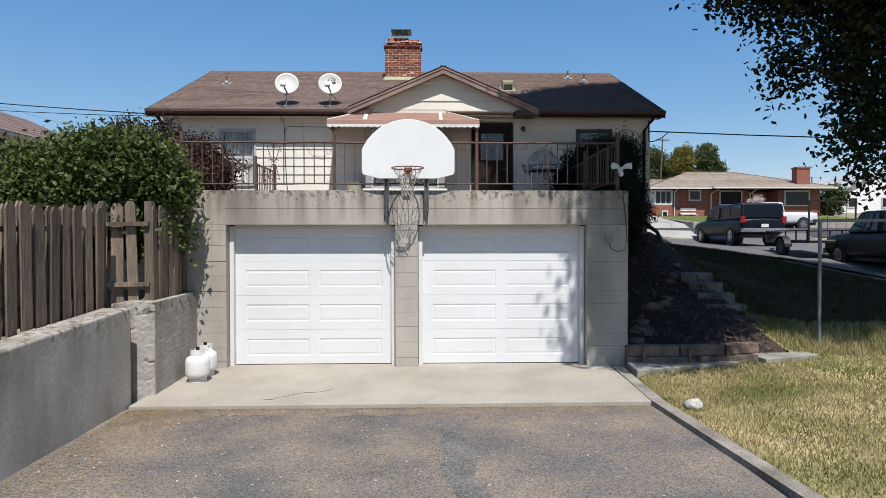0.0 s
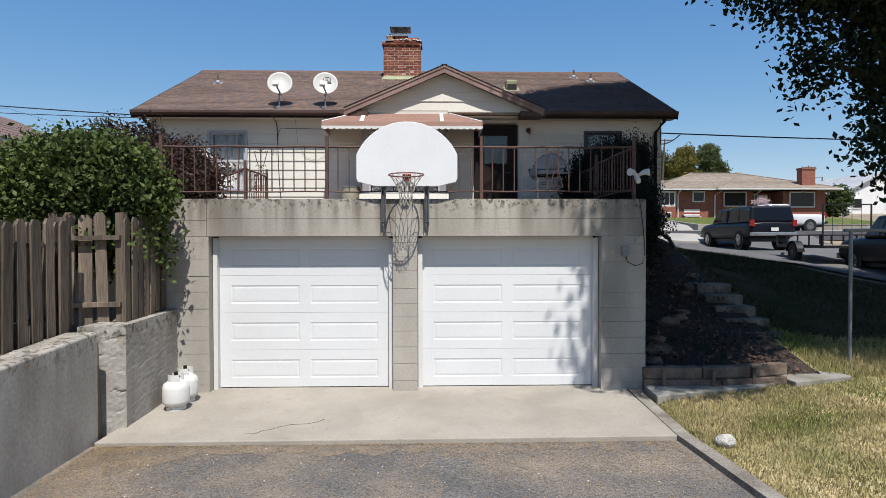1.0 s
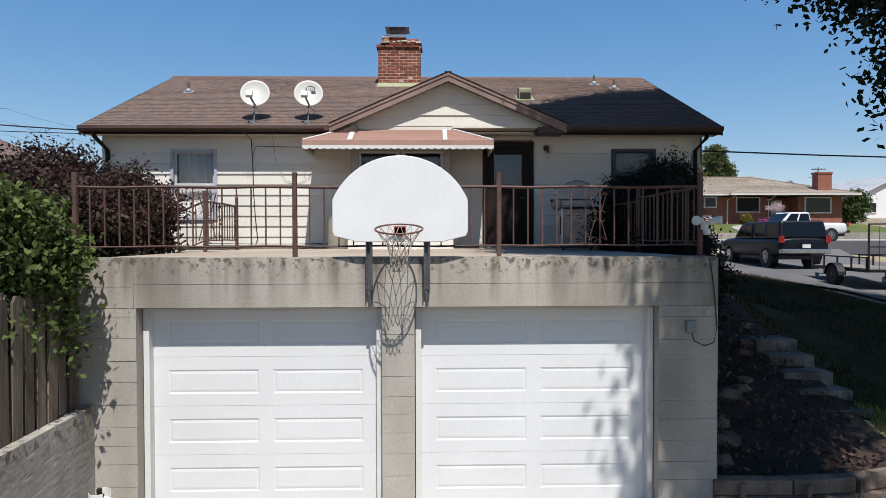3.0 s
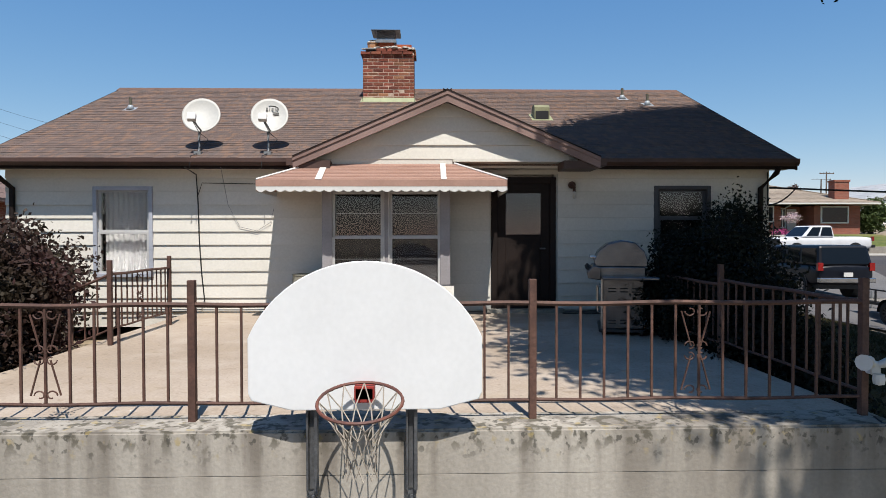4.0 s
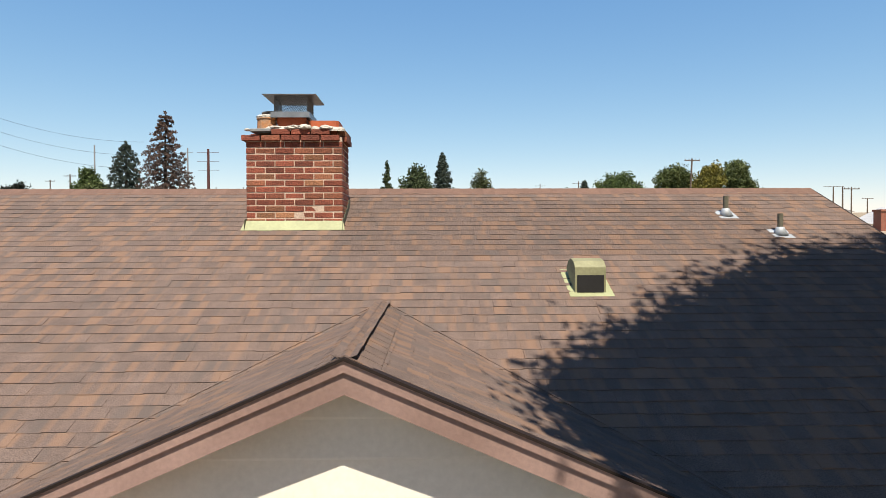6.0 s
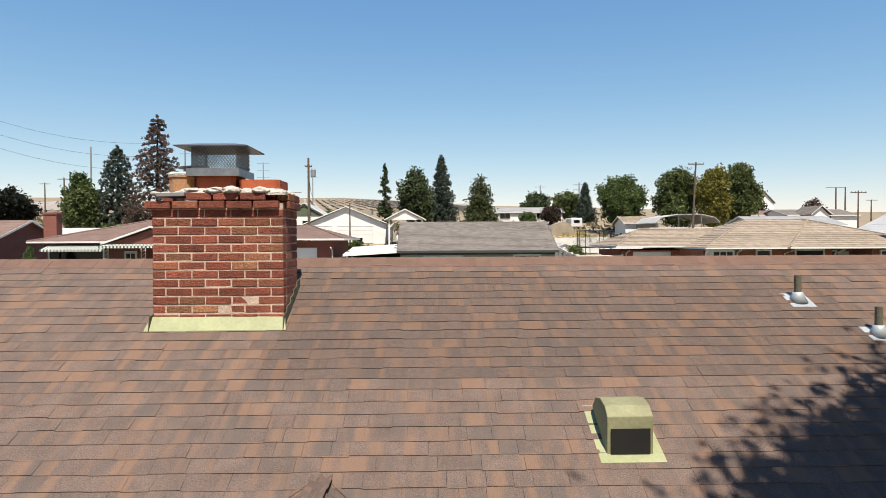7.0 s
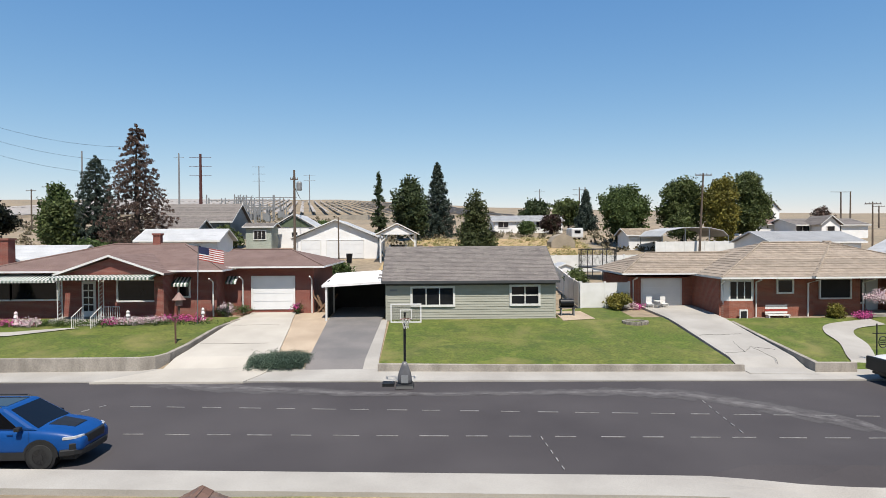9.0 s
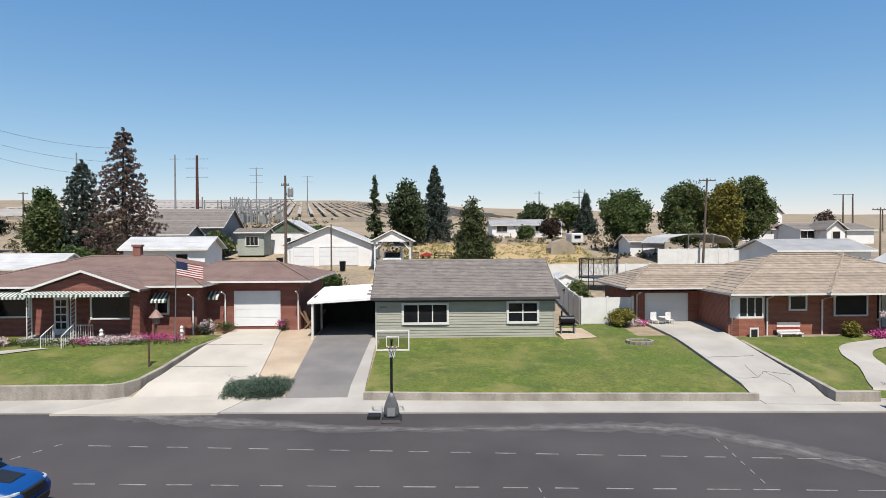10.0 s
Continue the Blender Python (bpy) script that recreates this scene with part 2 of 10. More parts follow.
def blended(m, row_axis, origin, pitch):
    """Warm granule bands that cross the tabs and start anew in each course."""
    n, link = m.node_tree.nodes, m.node_tree.links.new
    b = n["Principled BSDF"]
    src = b.inputs["Base Color"].links[0].from_socket
    sep = n.new("ShaderNodeSeparateXYZ")
    link(n.new("ShaderNodeNewGeometry").outputs["Position"], sep.inputs[0])
    row = n.new("ShaderNodeMath")
    row.operation = "SUBTRACT"
    link(sep.outputs[row_axis], row.inputs[0])
    row.inputs[1].default_value = origin
    div = n.new("ShaderNodeMath")
    div.operation = "DIVIDE"
    link(row.outputs[0], div.inputs[0])
    div.inputs[1].default_value = pitch
    fl = n.new("ShaderNodeMath")
    fl.operation = "FLOOR"
    link(div.outputs[0], fl.inputs[0])
    for step, scale, lo, hi, col, most in ((7.31, 6.5, 0.53, 0.62, (0.205, 0.126, 0.088), 0.62), (3.77, 5.0, 0.55, 0.66, (0.098, 0.083, 0.078), 0.6), (5.13, 11.0, 0.56, 0.64, (0.18, 0.115, 0.084), 0.42)):
        far, comb = n.new("ShaderNodeMath"), n.new("ShaderNodeCombineXYZ")
        far.operation = "MULTIPLY"
        link(fl.outputs[0], far.inputs[0])
        far.inputs[1].default_value = step
        along = n.new("ShaderNodeMath")
        along.operation = "MULTIPLY"
        link(sep.outputs[1 - row_axis], along.inputs[0])
        along.inputs[1].default_value = scale
        link(along.outputs[0], comb.inputs[0])
        link(far.outputs[0], comb.inputs[1])
        nz, rg, mx = n.new("ShaderNodeTexNoise"), n.new("ShaderNodeMapRange"), n.new("ShaderNodeMix")
        nz.inputs["Scale"].default_value, nz.inputs["Detail"].default_value = 1.0, 1.0
        link(comb.outputs[0], nz.inputs[0])
        rg.inputs["From Min"].default_value, rg.inputs["From Max"].default_value, rg.inputs["To Max"].default_value = lo, hi, most
        link(nz.outputs[0], rg.inputs[0])
        mx.data_type = "RGBA"
        link(rg.outputs[0], mx.inputs["Factor"])
        link(src, mx.inputs["A"])
        mx.inputs["B"].default_value = (*col, 1)
        src = mx.outputs["Result"]
    link(src, b.inputs["Base Color"])
    return m


def shingle_mat(name, row_axis, origin, pitch, **kw):
    return blended(mat(name, (0.24, 0.18, 0.158), (0.19, 0.146, 0.131), 6, 1.0, 0.6, 130, grain=0.35, spec=0.1, **kw), row_axis, origin, pitch)


SHINGLE = shingle_mat("brown asphalt shingle", 1, 5.40, 0.10902, rand=0.06)
SHINGLE_I = shingle_mat("brown asphalt shingles", 1, 5.40, 0.10902, island=0.06)
SHINGLE_GABLE = shingle_mat("brown gable shingles", 0, 0.0, 0.11016, island=0.06)
SHINGLE_CAP = mat("brown shingle caps", (0.24, 0.155, 0.125), (0.20, 0.13, 0.108), 6, 1.0, 0.3, 130, rand=0.05, grain=0.2, spec=0.1)
SHINGLE_RED = mat("red-brown roofing", (0.275, 0.19, 0.165), (0.225, 0.15, 0.128), 1.2, 0.95, 0.5, 22, grain=0.25)
SHINGLE_GREY = mat("grey-brown roofing", (0.25, 0.222, 0.205), (0.19, 0.168, 0.156), 1.6, 0.95, 0.3, 22, island=0.04, grain=0.35, tint=(0.165, 0.147, 0.132))
SHINGLE_TAN = mat("tan shake roofing", (0.42, 0.35, 0.28), (0.31, 0.255, 0.20), 2.2, 0.95, 0.5, 22, island=0.14, grain=0.25)
BRICK = mat("red brick", (0.31, 0.09, 0.055), (0.21, 0.065, 0.042), 9, 0.9, 0.6, 70, rand=0.30, grain=0.45, tint=(0.225, 0.105, 0.055))
MORTAR = mat("pale mortar", (0.68, 0.54, 0.45), (0.52, 0.41, 0.33), 8, 0.95, 0.5, 80, grain=0.2)
CEMENT = mat("rough cement cap", (0.70, 0.67, 0.62), (0.48, 0.45, 0.41), 8, 0.95, 0.9, 50, grain=0.25)
TERRACOTTA = mat("terracotta flue", (0.50, 0.13, 0.052), (0.38, 0.095, 0.04), 4, 0.8, 0.2, 40, grain=0.12)
STEEL = mat("galvanised steel", (0.42, 0.43, 0.44), (0.30, 0.31, 0.32), 5, 0.4, 0.05, 40, metal=0.8, grain=0.15)
GALV = mat("weathered zinc sheet", (0.52, 0.56, 0.60), (0.42, 0.46, 0.50), 6, 0.55, 0.05, 40, metal=0.25, grain=0.12)
GREY_METAL = mat("grey painted metal", (0.30, 0.31, 0.32), (0.25, 0.255, 0.26), 3, 0.5, 0.05, 40, grain=0.1)
BLACK = mat("black plastic", (0.02, 0.02, 0.022), (0.015, 0.015, 0.016), 4, 0.5, 0.05, 40, grain=0.1)
RUST = mat("rusty brown iron", (0.165, 0.085, 0.062), (0.10, 0.05, 0.037), 6, 0.7, 0.2, 60, grain=0.25)
WOOD_GREY = mat("weathered grey fence wood", (0.28, 0.22, 0.165), (0.11, 0.085, 0.065), 5, 0.9, 0.5, 60, rand=0.3, streak=14, grain=0.45)
TIMBER = mat("dark old timber", (0.29, 0.215, 0.165), (0.13, 0.09, 0.066), 4, 0.9, 0.6, 50, rand=0.2, grain=0.35)
POLE_WOOD = mat("pole wood", (0.17, 0.13, 0.10), (0.12, 0.09, 0.07), 2, 0.9, 0.3, 20, streak=8, grain=0.2)
BARK = mat("bark", (0.085, 0.065, 0.05), (0.05, 0.04, 0.03), 5, 0.95, 0.8, 25, streak=4, grain=0.35)
PALE_GREEN = mat("pale green painted metal", (0.42, 0.45, 0.27), (0.35, 0.37, 0.22), 4, 0.6, 0.1, 40, grain=0.1)
DISH = mat("pale grey dish enamel", (0.62, 0.61, 0.58), (0.56, 0.55, 0.52), 3, 0.5, 0.03, 30, grain=0.05)
GLASS = glass_mat("clear window glass")
DARK_GLASS = mat("dark reflecting glass", (0.018, 0.02, 0.024), (0.012, 0.014, 0.017), 1, 0.06, 0, 10, spec=0.3, grain=0.05)
# Near-black that stands in for the shade inside rooms.
UNLIT_ROOM = mat("dark colour of an unlit room", (0.03, 0.028, 0.028), (0.02, 0.019, 0.019), 1, 0.9, 0, 10, grain=0.1)
CURTAIN = mat("sheer curtain", (0.80, 0.80, 0.80), (0.62, 0.62, 0.63), 2.5, 0.9, 0.1, 20, streak=6, grain=0.1)
RUBBER = mat("tyre rubber", (0.02, 0.02, 0.02), (0.03, 0.03, 0.03), 6, 0.85, 0.2, 60, grain=0.2)
CHROME = mat("bright metal", (0.62, 0.62, 0.63), (0.5, 0.5, 0.5), 6, 0.25, 0, 60, metal=1, grain=0.1)
ORANGE_IRON = mat("rusted rim iron", (0.24, 0.085, 0.055), (0.14, 0.07, 0.06), 8, 0.6, 0.1, 50, grain=0.15)
NET = mat("weathered net cord", (0.52, 0.47, 0.40), (0.40, 0.35, 0.30), 8, 0.9, 0.1, 50, grain=0.15)
RED = mat("faded red", (0.42, 0.05, 0.035), (0.35, 0.04, 0.03), 4, 0.7, 0.05, 30, grain=0.1)
NAVY = mat("navy blue cloth", (0.02, 0.03, 0.10), (0.015, 0.02, 0.08), 4, 0.8, 0.05, 30, grain=0.1)
PINK = mat("pink petals", (0.62, 0.10, 0.30), (0.45, 0.06, 0.26), 3, 0.7, 0, 5, island=0.3, grain=0.1)
PETAL_WHITE = mat("pale petals", (0.75, 0.68, 0.68), (0.68, 0.45, 0.50), 3, 0.7, 0, 5, island=0.15, grain=0.1)
GREEN_PAINT = mat("dark green awning paint", (0.10, 0.16, 0.12), (0.08, 0.13, 0.10), 2, 0.6, 0, 20, grain=0.08)
PANEL_TOP = mat("pale panel rows", (0.50, 0.455, 0.41), (0.42, 0.38, 0.34), 0.2, 0.6, 0, 3, island=0.12, grain=0.1)
SAGE = mat("dry sagebrush", (0.17, 0.15, 0.095), (0.22, 0.185, 0.12), 0.3, 0.95, 0, 2, island=0.3, grain=0.2)
LEAF = leaf_mat("deep green leaves", (0.042, 0.062, 0.022), (0.024, 0.038, 0.015))
LEAF_LILAC = leaf_mat("bright shrub leaves", (0.14, 0.185, 0.05), (0.07, 0.105, 0.032))
LEAF_PLUM = leaf_mat("plum-coloured leaves", (0.085, 0.037, 0.036), (0.05, 0.05, 0.028))
LEAF_DARK = leaf_mat("dark shrub leaves", (0.014, 0.02, 0.011), (0.009, 0.013, 0.007))
LEAF_YELLOW = leaf_mat("yellow-green leaves", (0.30, 0.26, 0.05), (0.15, 0.15, 0.04))
LEAF_MID = leaf_mat("mid green leaves", (0.13, 0.18, 0.06), (0.08, 0.12, 0.04))
LEAF_FAR = leaf_mat("far tree leaves", (0.165, 0.20, 0.07), (0.085, 0.115, 0.042))
NEEDLE = leaf_mat("blue-green needles", (0.10, 0.13, 0.105), (0.06, 0.085, 0.065))
NEEDLE_DEAD = leaf_mat("brown dying needles", (0.22, 0.145, 0.115), (0.13, 0.095, 0.08))
NEEDLE_GREEN = leaf_mat("green needles", (0.095, 0.125, 0.055), (0.06, 0.085, 0.038))
GRASS = leaf_mat("grass blades", (0.27, 0.285, 0.09), (0.60, 0.50, 0.28))

# ---- building helpers ----


def box(bm, x0, x1, y0, y1, z0, z1):
    v = [bm.verts.new((x, y, z)) for x in (x0, x1) for y in (y0, y1) for z in (z0, z1)]
    for f in ((0, 1, 3, 2), (4, 6, 7, 5), (0, 4, 5, 1), (2, 3, 7, 6), (0, 2, 6, 4), (1, 5, 7, 3)):
        bm.faces.new([v[i] for i in f])
    return v


def boxes(*sizes):
    bm = bmesh.new()
    for s in sizes:
        box(bm, *s)
    return bm


def prism(bm, pts, axis, a, b):
    """A polygon swept along an axis from a to b; pts are the two other coordinates in order."""
    k = "xyz".index(axis)
    rings = []
    for w in (a, b):
        ring = []
        for p in pts:
            c = list(p)
            c.insert(k, w)
            ring.append(bm.verts.new(c))
        rings.append(ring)
    n = len(pts)
    bm.faces.new(rings[0])
    bm.faces.new(rings[1][::-1])
    for i in range(n):
        bm.faces.new((rings[0][i], rings[0][(i + 1) % n], rings[1][(i + 1) % n], rings[1][i]))
    return bm


def loft(bm, rings, closed=True, caps=True):
    vs = [[bm.verts.new(p) for p in r] for r in rings]
    n = len(vs[0])
    for a, b in zip(vs, vs[1:]):
        for i in range(n if closed else n - 1):
            bm.faces.new((a[i], a[(i + 1) % n], b[(i + 1) % n], b[i]))
    if caps and closed:
        bm.faces.new(vs[0][::-1])
        bm.faces.new(vs[-1])
    return vs


def tube(bm, pts, r, n=8, r1=None):
    """A round bar along points; r1: its radius at the end."""
    pts = [Vector(p) for p in pts]
    rings = []
    for i, p in enumerate(pts):
        d = (pts[min(i + 1, len(pts) - 1)] - pts[max(i - 1, 0)]).normalized()
        side = d.cross(Vector((0, 0, 1)) if abs(d.z) < 0.95 else Vector((1, 0, 0))).normalized()
        up = side.cross(d)
        k = r if r1 is None else r + (r1 - r) * i / (len(pts) - 1)
        rings.append([p + (side * math.cos(a) + up * math.sin(a)) * k for a in [j * math.tau / n for j in range(n)]])
    loft(bm, rings)
    return bm


def bar(bm, p0, p1, w):
    """A square bar between two points."""
    p0, p1 = Vector(p0), Vector(p1)
    d = (p1 - p0).normalized()
    s = d.cross(Vector((0, 0, 1)) if abs(d.z) < 0.9 else Vector((0, 1, 0))).normalized() * w / 2
    u = s.cross(d).normalized() * w / 2
    loft(bm, [[p + s + u, p - s + u, p - s - u, p + s - u] for p in (p0, p1)])
    return bm


def lathe(bm, profile, n=20, centre=(0, 0, 0)):
    """A turned form about the upright through centre; profile: radius, height."""
    c = Vector(centre)
    rings = [[c + Vector((r * math.cos(a), r * math.sin(a), z)) for a in [j * math.tau / n for j in range(n)]] for r, z in profile]
    loft(bm, rings)
    return bm


def thing(name, label, category, loc=(0, 0, 0), group="", kind="", rz=0.0):
    ob = new(name)
    ob.matrix_world = pose(*loc, 0, 0, rz)
    ob.empty_display_size = 0.2
    return tagged(ob, label, category, group, kind)


def root_of(ob):
    while ob.parent:
        ob = ob.parent
    return ob


def part(name, bm, material, parent=None, label="", local=False, smooth=False, bevel=0.0, label2=None):
    """Links a bmesh as one mesh object, under a thing or a part; the mesh is drawn in world places unless local."""
    me = bpy.data.meshes.new(name)
    bmesh.ops.recalc_face_normals(bm, faces=bm.faces)
    bm.to_mesh(me)
    bm.free()
    me.materials.append(material)
    if parent and not local:
        me.transform(Matrix.Translation(-root_of(parent).matrix_basis.translation))
    if smooth:
        for p in me.polygons:
            p.use_smooth = True
    ob = new(name, me)
    if parent:
        ob.parent = parent
    if bevel:
        md = ob.modifiers.new("edges", "BEVEL")
        md.width, md.segments, md.limit_method = bevel, 2, "ANGLE"
    if label:
        ob["label"] = label
    return ob


def piece(name, me, parent, m):
    """One of many alike pieces on a shared mesh, at a pose local to its parent."""
    ob = new(name, me)
    ob.parent = parent
    ob.matrix_basis = m
    return ob


def piece_mesh(name, bm, material):
    me = bpy.data.meshes.new(name)
    bmesh.ops.recalc_face_normals(bm, faces=bm.faces)
    bm.to_mesh(me)
    bm.free()
    me.materials.append(material)
    return me


def lerp_table(rows, v):
    if v <= rows[0][0]:
        return rows[0][1]
    for (a, p), (b, q) in zip(rows, rows[1:]):
        if v <= b:
            return p + (q - p) * (v - a) / (b - a)
    return rows[-1][1]


def soft(a, b, v):
    u = min(1, max(0, (v - a) / (b - a)))
    return u * u * (3 - 2 * u)

# ---- ground ----
EAST = ((-30, -0.15), (-1, -0.06), (0.3, 0.05), (1.6, 0.4), (6, 2.0), (12, 2.25), (20, 2.36), (24, 2.38))
YARD = ((-30, -0.15), (-1, -0.06), (1, 0.1), (2.5, 0.42), (6, 1.15), (10, 1.42), (14, 1.55), (20, 1.85), (23.4, 2.36))
LANE = ((-40, -0.9), (0, 0.1), (8.6, 0.72), (12, 1.12), (16, 1.42), (19.5, 1.5), (21.8, 1.58), (24.4, 2.37))
WEST = ((-30, 0.7), (-2, 0.92), (0, 1.15), (5, 2.1), (10, 2.3), (20, 2.36))
FAR = ((20, 2.37), (35.2, 2.38), (37.45, 2.5), (37.5, 2.72), (46, 3.72), (55, 4.1), (85, 6.4), (130, 9.8))


def near_kerb(x):
    return 24.35 - 0.063 * x


def far_kerb(x):
    return 35.25 - 0.034 * x


def level(x, y):
    """The ground's height."""
    if y > 20:
        yy = y - (far_kerb(x) - 35.25) * soft(24, 30, y)
        z = lerp_table(FAR, yy)
        if yy > 130:
            crest = lerp_table(((-0.7, 62), (-0.14, 60), (0.09, 48), (0.4, 43), (0.7, 37.5)), x / y)
            z = 9.8 + (crest - 9.8) * lerp_table(((130, 0), (230, 0.115), (330, 0.26), (500, 0.52), (800, 1)), yy)
            z += 0.8 * math.sin(x * 0.011 + 1) * soft(150, 400, y)
        if y < 24.4 and x > 8.5:
            z += (lerp_table(LANE, y) - z) * soft(8.5, 12.5, x)
        return z
    if x < -3.3:
        return lerp_table(WEST, y)
    if x < 3.02:
        return -0.06 if y < 5.75 else 2.35
    a, b = lerp_table(EAST, y), lerp_table(LANE, y)
    c = lerp_table(YARD, y)
    a += (c - a) * soft(5.3, 7.0, x)
    return a + (b - a) * soft(8.5, 12.5, x)


def sheet(name, xs, ys, off, material, label="", category="", kind="structure", height=None):
    bm = bmesh.new()
    height = height or level
    grid = [[bm.verts.new((x, y, height(x, y) + off)) for x in xs] for y in ys]
    for r, s in zip(grid, grid[1:]):
        for i in range(len(xs) - 1):
            bm.faces.new((r[i], r[i + 1], s[i + 1], s[i]))
    return tagged(part(name, bm, material), label, category, kind=kind)


def span(a, b, step):
    n = max(1, math.ceil(abs(b - a) / step))
    return [a + (b - a) * i / n for i in range(n + 1)]


def drape(name, edge_a, edge_b, off, material, label="", category="", thick=0.0, nu=4, step=0.7, kind="structure", parent=None):
    """A strip of paving between two polylines of as many points, laid on the ground."""
    bm = bmesh.new()
    rows = []
    for (a0, b0), (a1, b1) in zip(zip(edge_a, edge_b), list(zip(edge_a, edge_b))[1:]):
        n = max(1, math.ceil(max(math.dist(a0, a1), math.dist(b0, b1)) / step))
        for i in range(n + (1 if (a1, b1) == (edge_a[-1], edge_b[-1]) else 0)):
            u = i / n
            rows.append(((a0[0] + (a1[0] - a0[0]) * u, a0[1] + (a1[1] - a0[1]) * u), (b0[0] + (b1[0] - b0[0]) * u, b0[1] + (b1[1] - b0[1]) * u)))
    grid = []
    for a, b in rows:
        line = []
        for j in range(nu + 1):
            x, y = a[0] + (b[0] - a[0]) * j / nu, a[1] + (b[1] - a[1]) * j / nu
            line.append(bm.verts.new((x, y, level(x, y) + off)))
        grid.append(line)
    top = []
    for r, s in zip(grid, grid[1:]):
        for i in range(nu):
            top.append(bm.faces.new((r[i], r[i + 1], s[i + 1], s[i])))
    bmesh.ops.recalc_face_normals(bm, faces=bm.faces)
    if thick:
        rim = [e for e in bm.edges if e.is_boundary]
        made = bmesh.ops.extrude_edge_only(bm, edges=rim)
        for v in made["geom"]:
            if isinstance(v, bmesh.types.BMVert):
                v.co.z -= thick
    ob = part(name, bm, material, parent)
    return tagged(ob, label, category, kind=kind) if not parent else ob


def cuts(*spans):
    out = []
    for a, b, s in spans:
        out += span(a, b, s)
    return sorted(set(round(v, 3) for v in out))


gx = cuts((-2600, -600, 500), (-600, -120, 80), (-120, -30, 10), (-30, -4, 2), (-4, -3.4, 0.3), (-3.35, -3.28, 0.07), (-3.28, 2.9, 1.5), (3.0, 3.05, 0.05), (3.05, 14, 0.6), (14, 40, 2), (40, 120, 10), (120, 600, 80), (600, 2600, 500))
gy = cuts((-2600, -400, 500), (-400, -40, 40), (-40, -4, 3), (-4, 5.7, 0.5), (5.7, 5.8, 0.1), (5.8, 24, 1.2), (24, 37.4, 1.2), (37.5, 60, 1.5), (60, 160, 6), (160, 800, 40), (800, 4500, 700))
sheet("ground", gx, gy, -0.05, EARTH, "dry sandy ground rising to low hills", "ground")

# street, kerbs and pavements
xs = (-120, -60, -25, -12, 0, 8, 13.5, 18, 25, 60, 120)
drape("road", [(x, near_kerb(x) - 0.3) for x in xs], [(x, far_kerb(x) + 0.2) for x in xs], 0.0, ASPHALT, "grey worn asphalt street", "road", nu=8, step=3)
drape("road", [(7.6, 23.9), (8.3, 20), (10.2, 16), (12.3, 12), (13.0, 8.6), (14.2, 0), (15, -20)], [(20, 23.4), (20, 20), (20.5, 16), (21, 12), (21.5, 8.6), (22, 0), (24, -20)], 0.02, LANE_GREY, "grey asphalt side lane running downhill", "road", nu=8, step=1.5)
drape("pavement", [(x, near_kerb(x) - 1.3) for x in (-60, -30, -10, 0, 9, 14)], [(x, near_kerb(x)) for x in (-60, -30, -10, 0, 9, 14)], 0.12, WALK, "pale concrete pavement with a rolled kerb", "pavement", thick=0.2, nu=3, step=1.6)
drape("pavement", [(x, far_kerb(x)) for x in (-60, -30, -9.5, 0, 10, 22, 60)], [(x, far_kerb(x) + 2.15) for x in (-60, -30, -9.5, 0, 10, 22, 60)], 0.07, WALK, "pale concrete pavement across the street", "pavement", thick=0.2, nu=3, step=1.6)

# back yard
sheet("driveway", span(-3.25, 2.75, 0.5), span(-30, -1.95, 0.6), 0.0, GRAVEL, "gravelly worn asphalt driveway with tan grit", "driveway")
part_bm = bmesh.new()
prism(part_bm, [(-3.15, -1.98), (2.68, -1.93), (2.78, 0.3), (-3.15, 0.3)], "z", -0.12, -0.01)
tagged(part("apron", part_bm, SLAB, bevel=0.01), "pale cracked concrete apron before the garage", "slab", kind="structure")
drape("kerb", [(2.78, 0.0), (2.66, -1.9), (2.78, -4.5), (3.1, -9), (3.6, -20)], [(2.92, 0.0), (2.80, -1.9), (2.93, -4.5), (3.25, -9), (3.75, -20)], 0.06, KERB, "narrow dirty concrete kerb beside the lawn", "kerb", thick=0.2, nu=1)
drape("lawn", [(2.85, -20), (2.82, -4), (2.82, -0.5), (5.0, 0.2), (5.6, 1.6)], [(15.2, -20), (14.3, -4), (14.2, -0.5), (14.1, 0.2), (13.9, 1.6)], 0.0, LAWN_DRY, "patchy green and straw-coloured lawn", "lawn", nu=14, step=0.6)
drape("lawn", [(5.6, 1.6), (5.5, 6), (5.5, 18)], [(13.9, 1.6), (13.2, 6), (10.5, 18)], 0.0, LAWN_SHADE, "thin side lawn coloured dark for the tree's shade", "lawn", nu=8, step=0.8)
drape("lawn", [(5.5, 18), (5.0, 23.1)], [(10.5, 18), (9.6, 23.1)], 0.01, LAWN_FRONT, "dry tan side lawn running to the street", "lawn", nu=8, step=0.8)
drape("flower_bed", [(3.05, 0.15), (3.05, 3), (3.05, 6.2)], [(5.6, 0.25), (5.6, 3), (5.6, 6.2)], 0.03, BANK, "steep bank of dark bark mulch", "bank", nu=6, step=0.4)
drape("lawn", [(-14, 15), (-14, 23.4)], [(9.3, 15), (9.3, 22.9)], 0.0, LAWN_FRONT, "half-green, half-dry front lawn", "lawn", nu=16, step=0.8)

